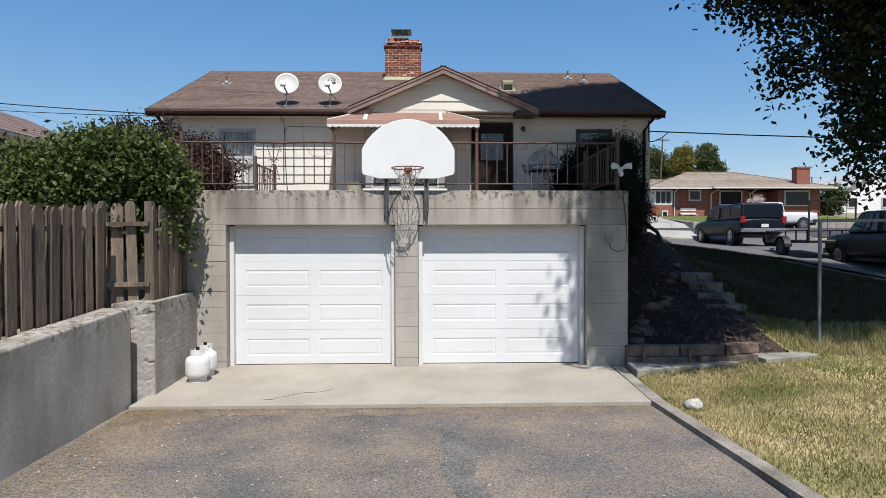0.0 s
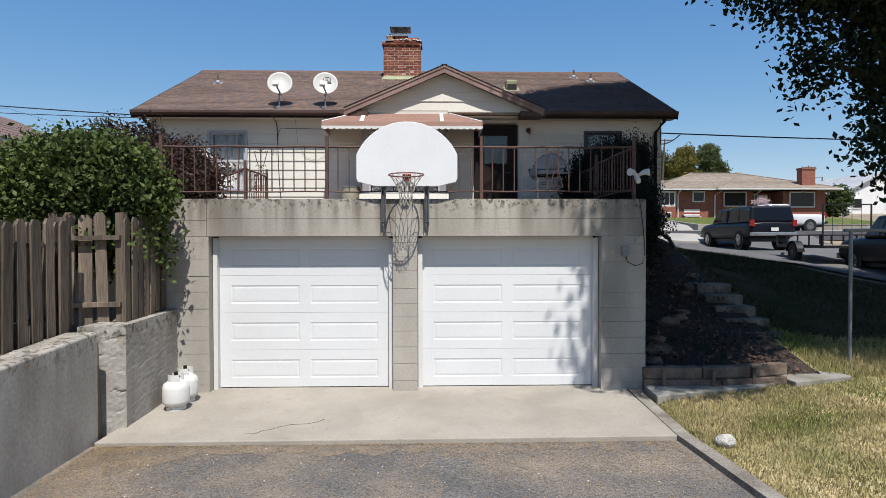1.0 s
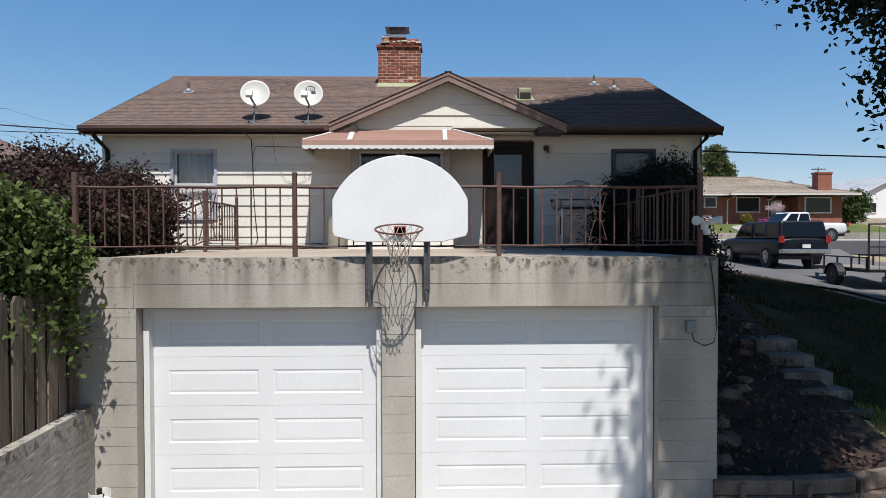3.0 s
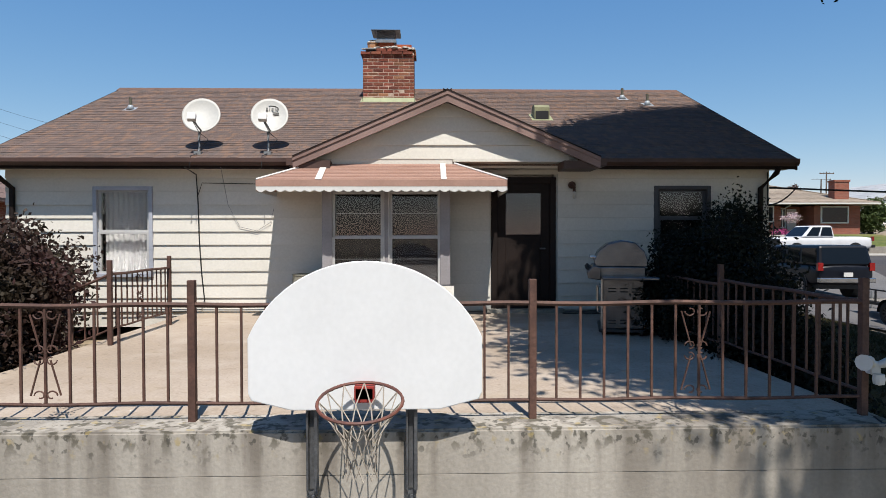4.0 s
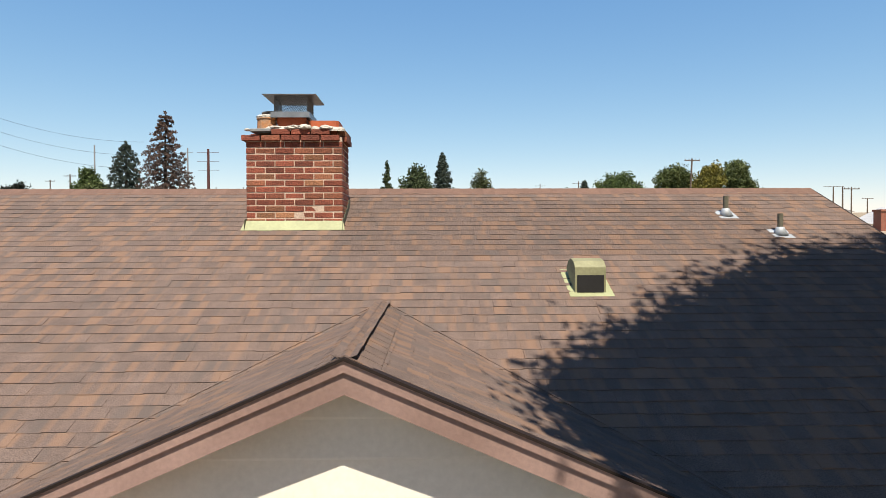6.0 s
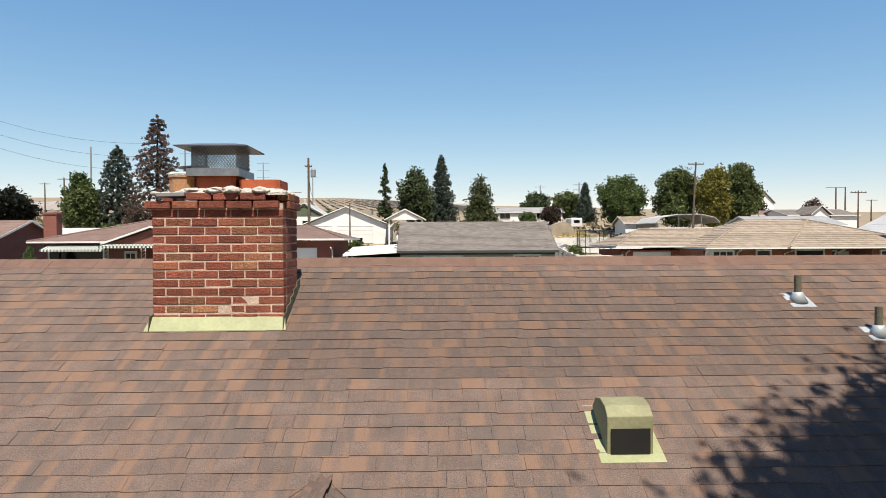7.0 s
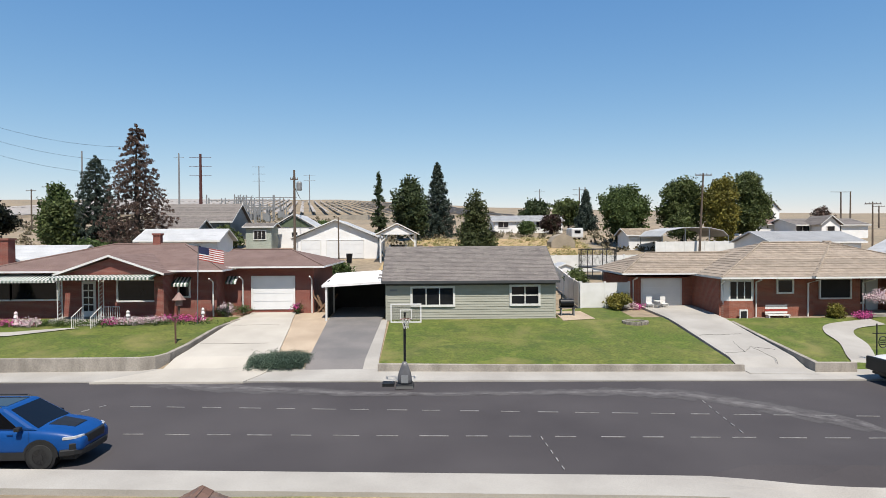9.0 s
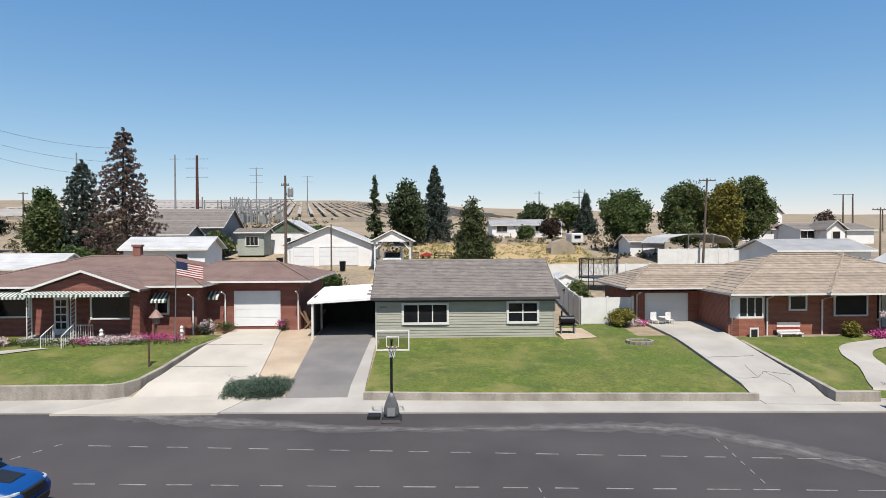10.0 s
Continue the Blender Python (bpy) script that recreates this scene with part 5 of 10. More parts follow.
        return [(a + c, d, z), (b - c, d, z), (b, d + c, z), (b, e - c, z), (b - c, e, z), (a + c, e, z), (a, e - c, z), (a, d + c, z)]
    loft(bm, [ring(0, 7.25), ring(0, z1), ring(t, z1), ring(t, 7.27)])
    return part(name, bm, TERRACOTTA, chimney, "orange clay flue liner")


flue(-0.74, -0.43, 8.84, 9.17, 7.48)
flue(-0.40, -0.08, 8.84, 9.17, 7.44)
bm = bmesh.new()
lathe(bm, [(0.105, 7.3), (0.1, 7.45), (0.11, 7.46), (0.105, 7.475), (0.06, 7.478), (0.06, 7.4)], 18, (-0.855, 8.9, 0))
part("chimney_pot", bm, mat("rusty clay pot", (0.52, 0.235, 0.09), (0.33, 0.28, 0.22), 9, 0.9, 0.4), chimney, "rusty stained round clay pot")
bm = bmesh.new()
lathe(bm, [(0.085, 7.46), (0.085, 7.545), (0.13, 7.55), (0.13, 7.558), (0.0, 7.58)], 18, (-0.82, 9.05, 0))
part("flue_cap", bm, GREY_METAL, chimney, "grey metal flue cap")
bm = bmesh.new()
lathe(bm, [(0.0, 7.47), (0.108, 7.47), (0.112, 7.485), (0.09, 7.502), (0.0, 7.51)], 18, (-0.855, 8.9, 0))
for v in bm.verts:
    v.co.z += 0.008 * noise.noise(v.co * 30)
part("pot_mortar", bm, CEMENT, chimney, "crumbling white mortar on the pot")
cowl = part("cowl", boxes((-0.79, -0.38, 8.79, 9.21, 7.49, 7.525), (-0.79, -0.38, 8.79, 8.8, 7.465, 7.49), (-0.79, -0.78, 8.8, 9.21, 7.465, 7.49), (-0.39, -0.38, 8.8, 9.21, 7.465, 7.49)), STEEL, chimney, "galvanised spark-arrestor cowl with mesh sides")
bm = bmesh.new()
for (xa, ya), (xb, yb) in (((-0.76, 8.82), (-0.41, 8.82)), ((-0.41, 8.82), (-0.41, 9.18)), ((-0.41, 9.18), (-0.76, 9.18)), ((-0.76, 9.18), (-0.76, 8.82))):
    n = 14
    for i in range(-5, n):
        for s in (0, 1):
            u0, u1 = i / n, (i + 5) / n
            z0, z1 = 7.525, 7.69
            a, b = max(0, u0), min(1, u1)
            za, zb = z0 + (z1 - z0) * (a - u0) / (u1 - u0), z0 + (z1 - z0) * (b - u0) / (u1 - u0)
            if b - a < 0.02:
                continue
            if s:
                za, zb = z0 + z1 - za, z0 + z1 - zb
            tube(bm, [(xa + (xb - xa) * a, ya + (yb - ya) * a, za), (xa + (xb - xa) * b, ya + (yb - ya) * b, zb)], 0.0028, 3)
part("mesh", bm, GREY_METAL, cowl, "diamond wire mesh")
bm = bmesh.new()
loft(bm, [[(-0.86, 8.74, 7.69), (-0.31, 8.74, 7.69), (-0.31, 9.26, 7.69), (-0.86, 9.26, 7.69)], [(-0.87, 8.73, 7.698), (-0.30, 8.73, 7.698), (-0.30, 9.27, 7.698), (-0.87, 9.27, 7.698)], [(-0.74, 8.86, 7.728), (-0.43, 8.86, 7.728), (-0.43, 9.14, 7.728), (-0.74, 9.14, 7.728)]])
part("lid", bm, STEEL, cowl, "shiny sheet-metal lid")
bm = bmesh.new()
loft(bm, [[(-1.08, 8.67, roof_z(8.67) + 0.012), (-0.0, 8.67, roof_z(8.67) + 0.016), (-0.02, 8.745, roof_z(8.745) + 0.05), (-1.05, 8.745, roof_z(8.745) + 0.05)], [(-1.08, 8.67, roof_z(8.67) + 0.022), (0.0, 8.67, roof_z(8.67) + 0.026), (-0.02, 8.737, roof_z(8.737) + 0.09), (-1.05, 8.737, roof_z(8.737) + 0.09)]])
part("apron_flashing", bm, PALE_GREEN, chimney, "pale green lead apron")
for s, x in ((-1, CX0), (1, CX0 + 1.0075)):
    for k in range(5):
        y0 = 8.66 + k * 0.125
        bm = bmesh.new()
        z0 = roof_z(y0) + 0.005
        a, b = (x - 0.008, x - 0.004) if s < 0 else (x + 0.004, x + 0.010)
        prism(bm, [(y0, z0), (y0 + 0.14, z0 + 0.065), (y0 + 0.14, z0 + 0.15), (y0 + 0.02, z0 + 0.13)], "x", a, b)
        part("step_flashing", bm, mat("mossy flashing", (0.22, 0.22, 0.15), (0.12, 0.12, 0.09), 8, 0.8, 0.2) if (s, k) == (-1, 0) else bpy.data.materials["mossy flashing"], chimney)

# ---- things on the deck ----
grill = thing("gas_grill", "stainless steel gas grill with closed hood and side shelf", "grill", (2.42, 3.8, DECK_Z))
GR = mat("brushed stainless steel", (0.24, 0.24, 0.25), (0.13, 0.13, 0.14), 5, 0.24, 0.05, 60, metal=0.85, grain=0.12)
part("cabinet", boxes((2.17, 2.66, 3.5, 4.25, 2.58, 3.2)), GR, grill, bevel=0.012)
for x0 in (2.24, 2.38, 2.52):
    for z0 in (3.03, 3.07, 2.64, 2.68):
        part("slot", boxes((x0, x0 + 0.09, 3.492, 3.501, z0, z0 + 0.014)), BLACK, grill)
part("post", boxes((2.15, 2.175, 3.48, 3.53, 2.56, 3.2)), CHROME, grill, "bright corner post", bevel=0.004)
for y in (3.7, 4.0):
    bm = bmesh.new()
    tube(bm, [(2.165, y, 2.75), (2.12, y, 2.77), (2.12, y, 3.07), (2.165, y, 3.09)], 0.011, 8)
    part("door_handle", bm, CHROME, grill, "bright bow handle")
part("base", boxes((2.13, 2.68, 3.47, 4.28, 2.54, 2.58)), BLACK, grill, bevel=0.01)
for x in (2.18, 2.63):
    for y in (3.52, 4.22):
        bm = bmesh.new()
        tube(bm, [(x - 0.015, y, 2.527), (x + 0.015, y, 2.527)], 0.027, 10)
        part("caster", bm, BLACK, grill)
part("firebox", boxes((2.13, 2.68, 3.52, 4.24, 3.2, 3.34)), GR, grill, bevel=0.012)
prof = [(2.10, 3.34), (2.08, 3.42), (2.13, 3.54), (2.24, 3.63), (2.40, 3.67), (2.56, 3.64), (2.66, 3.54), (2.70, 3.42), (2.70, 3.34)]
hood = part("hood", prism(bmesh.new(), [(x, z) for x, z in prof], "y", 3.56, 4.22), GR, grill, "curved stainless hood", bevel=0.02)
for y0, y1 in ((3.525, 3.56), (4.22, 4.255)):
    part("end_cap", prism(bmesh.new(), [(2.40 + (x - 2.40) * 1.02, 3.34 + (z - 3.34) * 0.97) for x, z in prof], "y", y0, y1), BLACK if y0 > 4 else GR, hood, "cast hood end", bevel=0.012)
bm = bmesh.new()
tube(bm, [(2.10, 3.62, 3.45), (2.03, 3.63, 3.46), (2.03, 4.15, 3.46), (2.10, 4.16, 3.45)], 0.014, 8)
part("handle", bm, CHROME, hood, "tubular hood handle")
panel = part("control_panel", prism(bmesh.new(), [(2.15, 3.18), (2.15, 3.34), (2.06, 3.36), (1.98, 3.28), (2.0, 3.2)], "y", 3.4, 4.26), GR, grill, "sloping control panel with knobs", bevel=0.012)
for y in (3.5, 3.66, 3.82, 3.98, 4.14):
    bm = bmesh.new()
    tube(bm, [(2.01, y, 3.315), (1.975, y, 3.345)], 0.026, 12)
    part("knob", bm, BLACK, panel)
part("side_shelf", boxes((2.16, 2.80, 3.16, 3.5, 3.2, 3.235)), GR, grill, "steel side shelf", bevel=0.01)

grill.matrix_world = pose(2.51, 3.68, DECK_Z, 0, 0, -14) @ Matrix.Diagonal((0.93, 0.93, 0.93, 1))

drum = thing("drum", "beige metal drum standing by the bay window", "drum", (-1.52, 5.38, DECK_Z))
bm = bmesh.new()
DRUM = mat("beige drum paint", (0.40, 0.38, 0.30), (0.33, 0.31, 0.25), 3, 0.6, 0.1, 30, grain=0.1)
lathe(bm, [(0.19, 2.5), (0.195, 2.51), (0.19, 2.52), (0.19, 2.68), (0.196, 2.69), (0.19, 2.7), (0.19, 2.88), (0.196, 2.89), (0.19, 2.9), (0.19, 3.08), (0.2, 3.085), (0.2, 3.1), (0.185, 3.1), (0.185, 3.06)], 28, (-1.52, 5.38, 0))
part("body", bm, DRUM, drum)
bm = bmesh.new()
lathe(bm, [(0.18, 3.06), (0.18, 3.075), (0.0, 3.08)], 24, (-1.52, 5.38, 0))
part("lid", bm, BLACK, drum, "dark recessed lid")

wall_lamp = thing("wall_lamp", "rusty outdoor wall lamp with a bare bulb", "lamp", (2.39, WALL_Y, 4.38))
bm = bmesh.new()
tube(bm, [(2.39, WALL_Y - 0.02, 4.4), (2.39, WALL_Y - 0.06, 4.4)], 0.055, 14)
tube(bm, [(2.39, WALL_Y - 0.06, 4.4), (2.41, WALL_Y - 0.1, 4.36), (2.41, WALL_Y - 0.11, 4.3)], 0.025, 10)
part("fitting", bm, RUST, wall_lamp)
bm = bmesh.new()
lathe(bm, [(0.012, 4.3), (0.02, 4.27), (0.03, 4.23), (0.025, 4.2), (0.005, 4.185)], 12, (2.41, WALL_Y - 0.11, 0))
part("bulb", bm, WHITE, wall_lamp, "bare white bulb", smooth=True)

for name in ("security_light",):
    sl = thing(name, "white twin-head security light on the corner post", "light", (2.95, 0.2, 3.0))
    part("mount", boxes((2.92, 2.98, 0.13, 0.19, 2.78, 2.86)), WHITE, sl, bevel=0.008)
    for s in (-1, 1):
        bm = bmesh.new()
        tube(bm, [(2.95 + 0.02 * s, 0.14, 2.84), (2.95 + 0.07 * s, 0.1, 2.87), (2.95 + 0.13 * s, 0.06, 2.87)], 0.02, 10, 0.05)
        part("lamp_head", bm, WHITE, sl, "white flared lamp head")
    bm = bmesh.new()
    lathe(bm, [(0.0, 2.72), (0.03, 2.73), (0.035, 2.76), (0.03, 2.79)], 12, (2.95, 0.11, 0))
    part("sensor", bm, WHITE, sl)

jb = thing("junction_box", "small white electrical box with a dangling black cable", "box", (2.74, -0.02, 1.83))
part("box", boxes((2.69, 2.78, -0.05, 0.005, 1.76, 1.88)), GREY_METAL, jb, bevel=0.006)
bm = bmesh.new()
tube(bm, [(2.74, -0.04, 1.76), (2.76, -0.045, 1.68), (2.86, -0.05, 1.63), (2.96, -0.04, 1.66), (3.0, -0.02, 1.8), (2.98, -0.015, 2.1), (2.95, -0.015, 2.35), (2.93, 0.0, 2.5), (2.93, 0.12, 2.53)], 0.006, 6)
part("cable", bm, BLACK, jb, "black cable")

wall_wires = thing("cable", "black cables running down the siding", "cable", (-3.15, WALL_Y, 3.5))
bm = bmesh.new()
tube(bm, [(-3.2, EAVE_Y - 0.13, 4.62), (-3.18, WALL_Y - 0.06, 4.55), (-3.16, WALL_Y - 0.045, 4.1), (-3.15, WALL_Y - 0.045, 3.6), (-3.12, WALL_Y - 0.045, 3.1), (-3.08, WALL_Y - 0.045, 2.7), (-3.12, WALL_Y - 0.05, 2.56), (-3.4, WALL_Y - 0.05, 2.53), (-4.6, WALL_Y - 0.05, 2.52)], 0.009, 6)
part("strand", bm, BLACK, wall_wires)
bm = bmesh.new()
tube(bm, [(-3.16, WALL_Y - 0.045, 4.25), (-3.1, WALL_Y - 0.045, 4.43), (-2.6, WALL_Y - 0.045, 4.42), (-2.05, WALL_Y - 0.045, 4.41)], 0.006, 5)
part("strand", bm, BLACK, wall_wires)
bm = bmesh.new()
tube(bm, [(-2.7, EAVE_Y - 0.1, 4.62), (-2.72, WALL_Y - 0.05, 4.1), (-2.55, WALL_Y - 0.045, 3.78), (-2.3, WALL_Y - 0.045, 3.72), (-2.1, WALL_Y - 0.045, 3.85), (-2.05, WALL_Y - 0.05, 4.05)], 0.004, 4)
part("strand", bm, GREY_METAL, wall_wires)
bm = bmesh.new()
tube(bm, [(-4.0, WALL_Y - 0.05, 2.6), (-2.6, WALL_Y - 0.05, 2.585), (-1.4, WALL_Y - 0.05, 2.6)], 0.006, 5)
part("strand", bm, BLACK, wall_wires)

# ---- left side: low wall, pillar, fence, gas bottles ----
bm = bmesh.new()
loft(bm, [[(-3.52, -9.0, -0.3), (-3.2, -9.0, -0.3), (-3.2, -9.0, 0.805), (-3.22, -9.0, 0.82), (-3.52, -9.0, 0.81)], [(-3.52, -4.0, -0.3), (-3.19, -4.0, -0.3), (-3.2, -4.0, 0.935), (-3.22, -4.0, 0.95), (-3.52, -4.0, 0.94)], [(-3.52, -1.8, -0.3), (-3.2, -1.8, -0.3), (-3.2, -1.8, 1.045), (-3.22, -1.8, 1.06), (-3.52, -1.8, 1.05)]])
tagged(part("retaining_wall", bm, WALL_OLD, bevel=0.012), "low stained concrete retaining wall beside the driveway", "wall", kind="structure")


def cast_relief(u, z):
    """Ragged pour lines and pits of concrete cast between rough boards."""
    line = z * 5.2 + 0.5 * noise.noise(Vector((u * 5, z * 2, 4))) + 0.12 * noise.noise(Vector((u * 30, z * 6, 9)))
    edge = abs(line - round(line))
    ledge = 0.02 * max(0, 1 - edge / 0.10) * max(0, noise.noise(Vector((u * 6, round(line) * 3.1, 2))) + 0.25)
    return 0.012 * noise.noise(Vector((u * 3, round(line - 0.5) * 2.7, 1))) + 0.006 * noise.noise(Vector((u * 24, z * 24, 5))) - ledge


bm = bmesh.new()
rings = []
for k in range(72):
    z = -0.3 + 1.38 * k / 71
    ring = [(-3.5 + 0.44 * a / 22, -1.62 + 0.12 * a / 22 - cast_relief(a / 50, z), z) for a in range(22)]
    ring += [(-3.06 - 0.06 * a / 24 + 0.3 * cast_relief(a / 16, z + 7.1), -1.5 + 1.5 * a / 24, z) for a in range(25)]
    rings.append(ring + [(-3.4, 0.0, z)])
loft(bm, rings)
tagged(part("retaining_wall", bm, WALL_OLD), "rough concrete pillar wall joining the garage", "wall", kind="structure")

PICKETS = []
for w in (0.13, 0.145, 0.12):
    bm = bmesh.new()
    prism(bm, [(-w / 2, 0), (w / 2, 0), (w / 2, 1.2), (w / 2 - 0.03, 1.255), (-w / 2 + 0.03, 1.255), (-w / 2, 1.2)], "y", -0.011, 0.011)
    PICKETS.append(piece_mesh("picket", bm, WOOD_GREY))
rf = random.Random(3)


def fence_run(p0, p1, label, z0, z1, step=0.145, double=True, tall=1.0):
    p0, p1 = Vector((*p0, z0)), Vector((*p1, z1))
    f = thing("fence", label, "fence", tuple((p0 + p1) / 2))
    d = p1 - p0
    flat = Vector((d.x, d.y, 0))
    n = max(1, int(flat.length / step))
    yaw = math.degrees(math.atan2(d.y, d.x))
    side = Vector((-d.y, d.x, 0)).normalized()
    for h in (0.22, 0.95):
        bm = bmesh.new()
        bar(bm, p0 + Vector((0, 0, h)), p1 + Vector((0, 0, h)), 0.05)
        part("rail", bm, WOOD_GREY, f)
    for i in range(n + 1):
        for s in ((-1, 1) if double else (1,)):
            u = (i + (0.5 if s > 0 else 0)) / (n + 0.6)
            q = p0 + d * u + side * (0.055 * s) + Vector((0, 0, rf.uniform(-0.03, 0.02))) - (p0 + p1) / 2
            m = Matrix.Translation(q) @ pose(0, 0, 0, rf.uniform(-1, 1), rf.uniform(-1.4, 1.4), yaw + rf.uniform(-2, 2)) @ Matrix.Diagonal((1, 1, tall, 1))
            piece("picket", rf.choice(PICKETS), f, m)
    for u in [k / max(1, round(flat.length / 2.2)) for k in range(round(flat.length / 2.2) + 1)]:
        q = p0 + d * u
        part("post", bar(bmesh.new(), q + Vector((0, 0, -0.3)), q + Vector((0, 0, 1.22)), 0.09), WOOD_GREY, f)
    return f


fence_run((-3.62, -8.6), (-3.62, -1.62), "weathered grey board fence with overlapping pickets", 0.86, 1.0, 0.215, True, 0.95)
fence_run((-3.9, -1.3), (-3.22, -1.27), "short weathered fence return beside the pillar", 1.05, 1.06, 0.21, False, 0.98)
fence_run((-3.24, -1.2), (-3.28, -0.1), "weathered grey fence running to the garage wall", 1.06, 1.1, 0.16, True, 0.95)


def gas_bottle(x, y, s):
    g = thing("gas_bottle", "white propane bottle on the concrete apron", "gas bottle", (x, y, 0), "gas bottles")
    bm = bmesh.new()
    lathe(bm, [(0.11 * s, -0.01), (0.11 * s, 0.03)], 20, (x, y, 0))
    part("foot_ring", bm, WHITE, g)
    bm = bmesh.new()
    lathe(bm, [(0.0, 0.015), (0.1 * s, 0.025), (0.148 * s, 0.07), (0.152 * s, 0.1), (0.152 * s, 0.24 * s), (0.14 * s, 0.29 * s), (0.09 * s, 0.325 * s), (0.0, 0.335 * s)], 24, (x, y, 0))
    part("body", bm, WHITE, g, smooth=True)
    bm = bmesh.new()
    for a0 in (0.4, 3.5):
        pts = [(x + 0.09 * s * math.cos(a0 + i * 0.25), y + 0.09 * s * math.sin(a0 + i * 0.25)) for i in range(9)]
        loft(bm, [[(p[0], p[1], 0.31 * s), (p[0], p[1], 0.405 * s), (x + (p[0] - x) * 0.94, y + (p[1] - y) * 0.94, 0.405 * s), (x + (p[0] - x) * 0.94, y + (p[1] - y) * 0.94, 0.31 * s)] for p in pts])
    part("collar", bm, WHITE, g, "white valve collar")
    bm = bmesh.new()
    tube(bm, [(x, y, 0.33 * s), (x, y, 0.43 * s)], 0.024, 10)
    tube(bm, [(x, y, 0.38 * s), (x + 0.05, y - 0.03, 0.38 * s)], 0.014, 8)
    part("valve", bm, mat("brass", (0.10, 0.08, 0.05), None, 5, 0.4, 0.05, metal=0.8) if "brass" not in bpy.data.materials else bpy.data.materials["brass"], g, "brass valve")


gas_bottle(-2.83, -0.78, 1.0)
gas_bottle(-2.86, -0.42, 1.0)

# ---- right side: timbers, steps, washing-line pole, stone ----
edging = thing("timber_edging", "two courses of dark old timber edging round a bank", "edging", (3.8, -0.05, 0))


def timber(x0, y0, x1, y1, z, w=0.15):
    bm = bmesh.new()
    d = Vector((x1 - x0, y1 - y0, 0)).normalized()
    s = Vector((-d.y, d.x, 0)) * w / 2
    bar_r = [[Vector((x, y, z)) + s, Vector((x, y, z)) - s, Vector((x, y, z + w)) - s, Vector((x, y, z + w)) + s] for x, y in ((x0, y0), (x1, y1))]
    loft(bm, bar_r)
    part("timber", bm, TIMBER, edging, bevel=0.012)


timber(2.98, 0.0, 3.98, -0.05, -0.02)
timber(3.99, -0.05, 4.95, 0.12, -0.02)
timber(2.98, 0.03, 3.75, 0.0, 0.135)
timber(3.76, 0.0, 4.42, 0.06, 0.135)
timber(4.43, 0.06, 5.0, 0.22, 0.135)
timber(2.9, 0.1, 2.94, 0.5, 0.15)
for x, y in ((3.22, -0.1), (3.86, -0.14), (4.45, -0.04)):
    part("stake", bar(bmesh.new(), (x, y, -0.1), (x + 0.01, y, 0.27), 0.04), TIMBER, edging)
tagged(part("slab", prism(bmesh.new(), [(2.95, -0.62), (4.5, -0.14), (5.3, 0.32), (5.2, 0.6), (3.0, 0.1)], "z", -0.12, 0.055), CONCRETE_OLD, bevel=0.012), "flat concrete strip below the timber edging", "slab", kind="structure")
# The darker old concrete takes in the part shade on this slab.
tagged(part("slab", prism(bmesh.new(), [(4.9, 0.45), (4.98, -0.12), (5.95, 0.2), (5.75, 1.0), (5.2, 1.05)], "z", -0.1, 0.10), CONCRETE_OLD, bevel=0.015), "tilted concrete step slab in the lawn", "slab", kind="structure")
# Mottled concrete, darker than the other slabs, for the steps in the bank.
STEP_MOTTLED = mat("mottled step concrete", (0.30, 0.27, 0.23), (0.13, 0.11, 0.09), 3, 0.95, 0.6, 30, grain=0.4)
steps = thing("garden_steps", "rough concrete garden steps up the shaded bank", "steps", (5.2, 2, 0.3))
for k in range(7):
    y = 1.0 + 0.35 * k
    x = 5.55 - 0.03 * k
    bm = boxes((x - 0.42 + 0.02 * k, x + 0.42 - 0.015 * k, y, y + 0.45, level(5.6, y) - 0.3, 0.13 + 0.17 * k))
    part("step", bm, STEP_MOTTLED, steps, bevel=0.015)
pole = thing("clothesline_pole", "grey steel clothesline post with a crossbar in the lawn", "post", (6.4, 0.9, 0.2))
bm = bmesh.new()
tube(bm, [(6.4, 0.9, 0.0), (6.4, 0.9, 2.12)], 0.028, 10)
part("post", bm, GREY_METAL, pole)
bm = bmesh.new()
tube(bm, [(6.3, 0.9, 2.1), (8.2, 0.9, 2.12)], 0.026, 10)
part("crossbar", bm, GREY_METAL, pole)
bm = bmesh.new()
bmesh.ops.create_icosphere(bm, subdivisions=3, radius=1)
for v in bm.verts:
    v.co = Vector((3.05 + 0.1 * v.co.x, -2.15 + 0.08 * v.co.y, 0.0 + 0.07 * v.co.z)) + Vector(v.co) * 0.02 * noise.noise(v.co * 2)
tagged(part("stone", bm, CEMENT, smooth=True), "pale rough stone lying on the lawn", "stone")
drain = thing("deck_drain", "small rusty floor drain in the deck", "drain", (-0.45, 3.89, DECK_Z))
part("frame", boxes((-0.51, -0.39, 3.82, 3.832, DECK_Z - 0.005, DECK_Z + 0.006), (-0.51, -0.39, 3.948, 3.96, DECK_Z - 0.005, DECK_Z + 0.006), (-0.51, -0.498, 3.832, 3.948, DECK_Z - 0.005, DECK_Z + 0.006), (-0.402, -0.39, 3.832, 3.948, DECK_Z - 0.005, DECK_Z + 0.006)), FASCIA, drain)
part("grate", boxes((-0.49, -0.41, 3.84, 3.94, DECK_Z - 0.005, DECK_Z + 0.003)), PETAL_WHITE, drain)
drain_pipe = thing("drain_pipe", "black corrugated drain pipe bent away from the foundation", "pipe", (5.45, 5.6, 1.6))
bm = bmesh.new()
tube(bm, [(5.25, 5.62, 2.3), (5.3, 5.58, 2.12), (5.38, 5.5, 2.05), (5.47, 5.45, 1.98), (5.55, 5.42, 1.8), (5.58, 5.4, 1.55)], 0.045, 10)
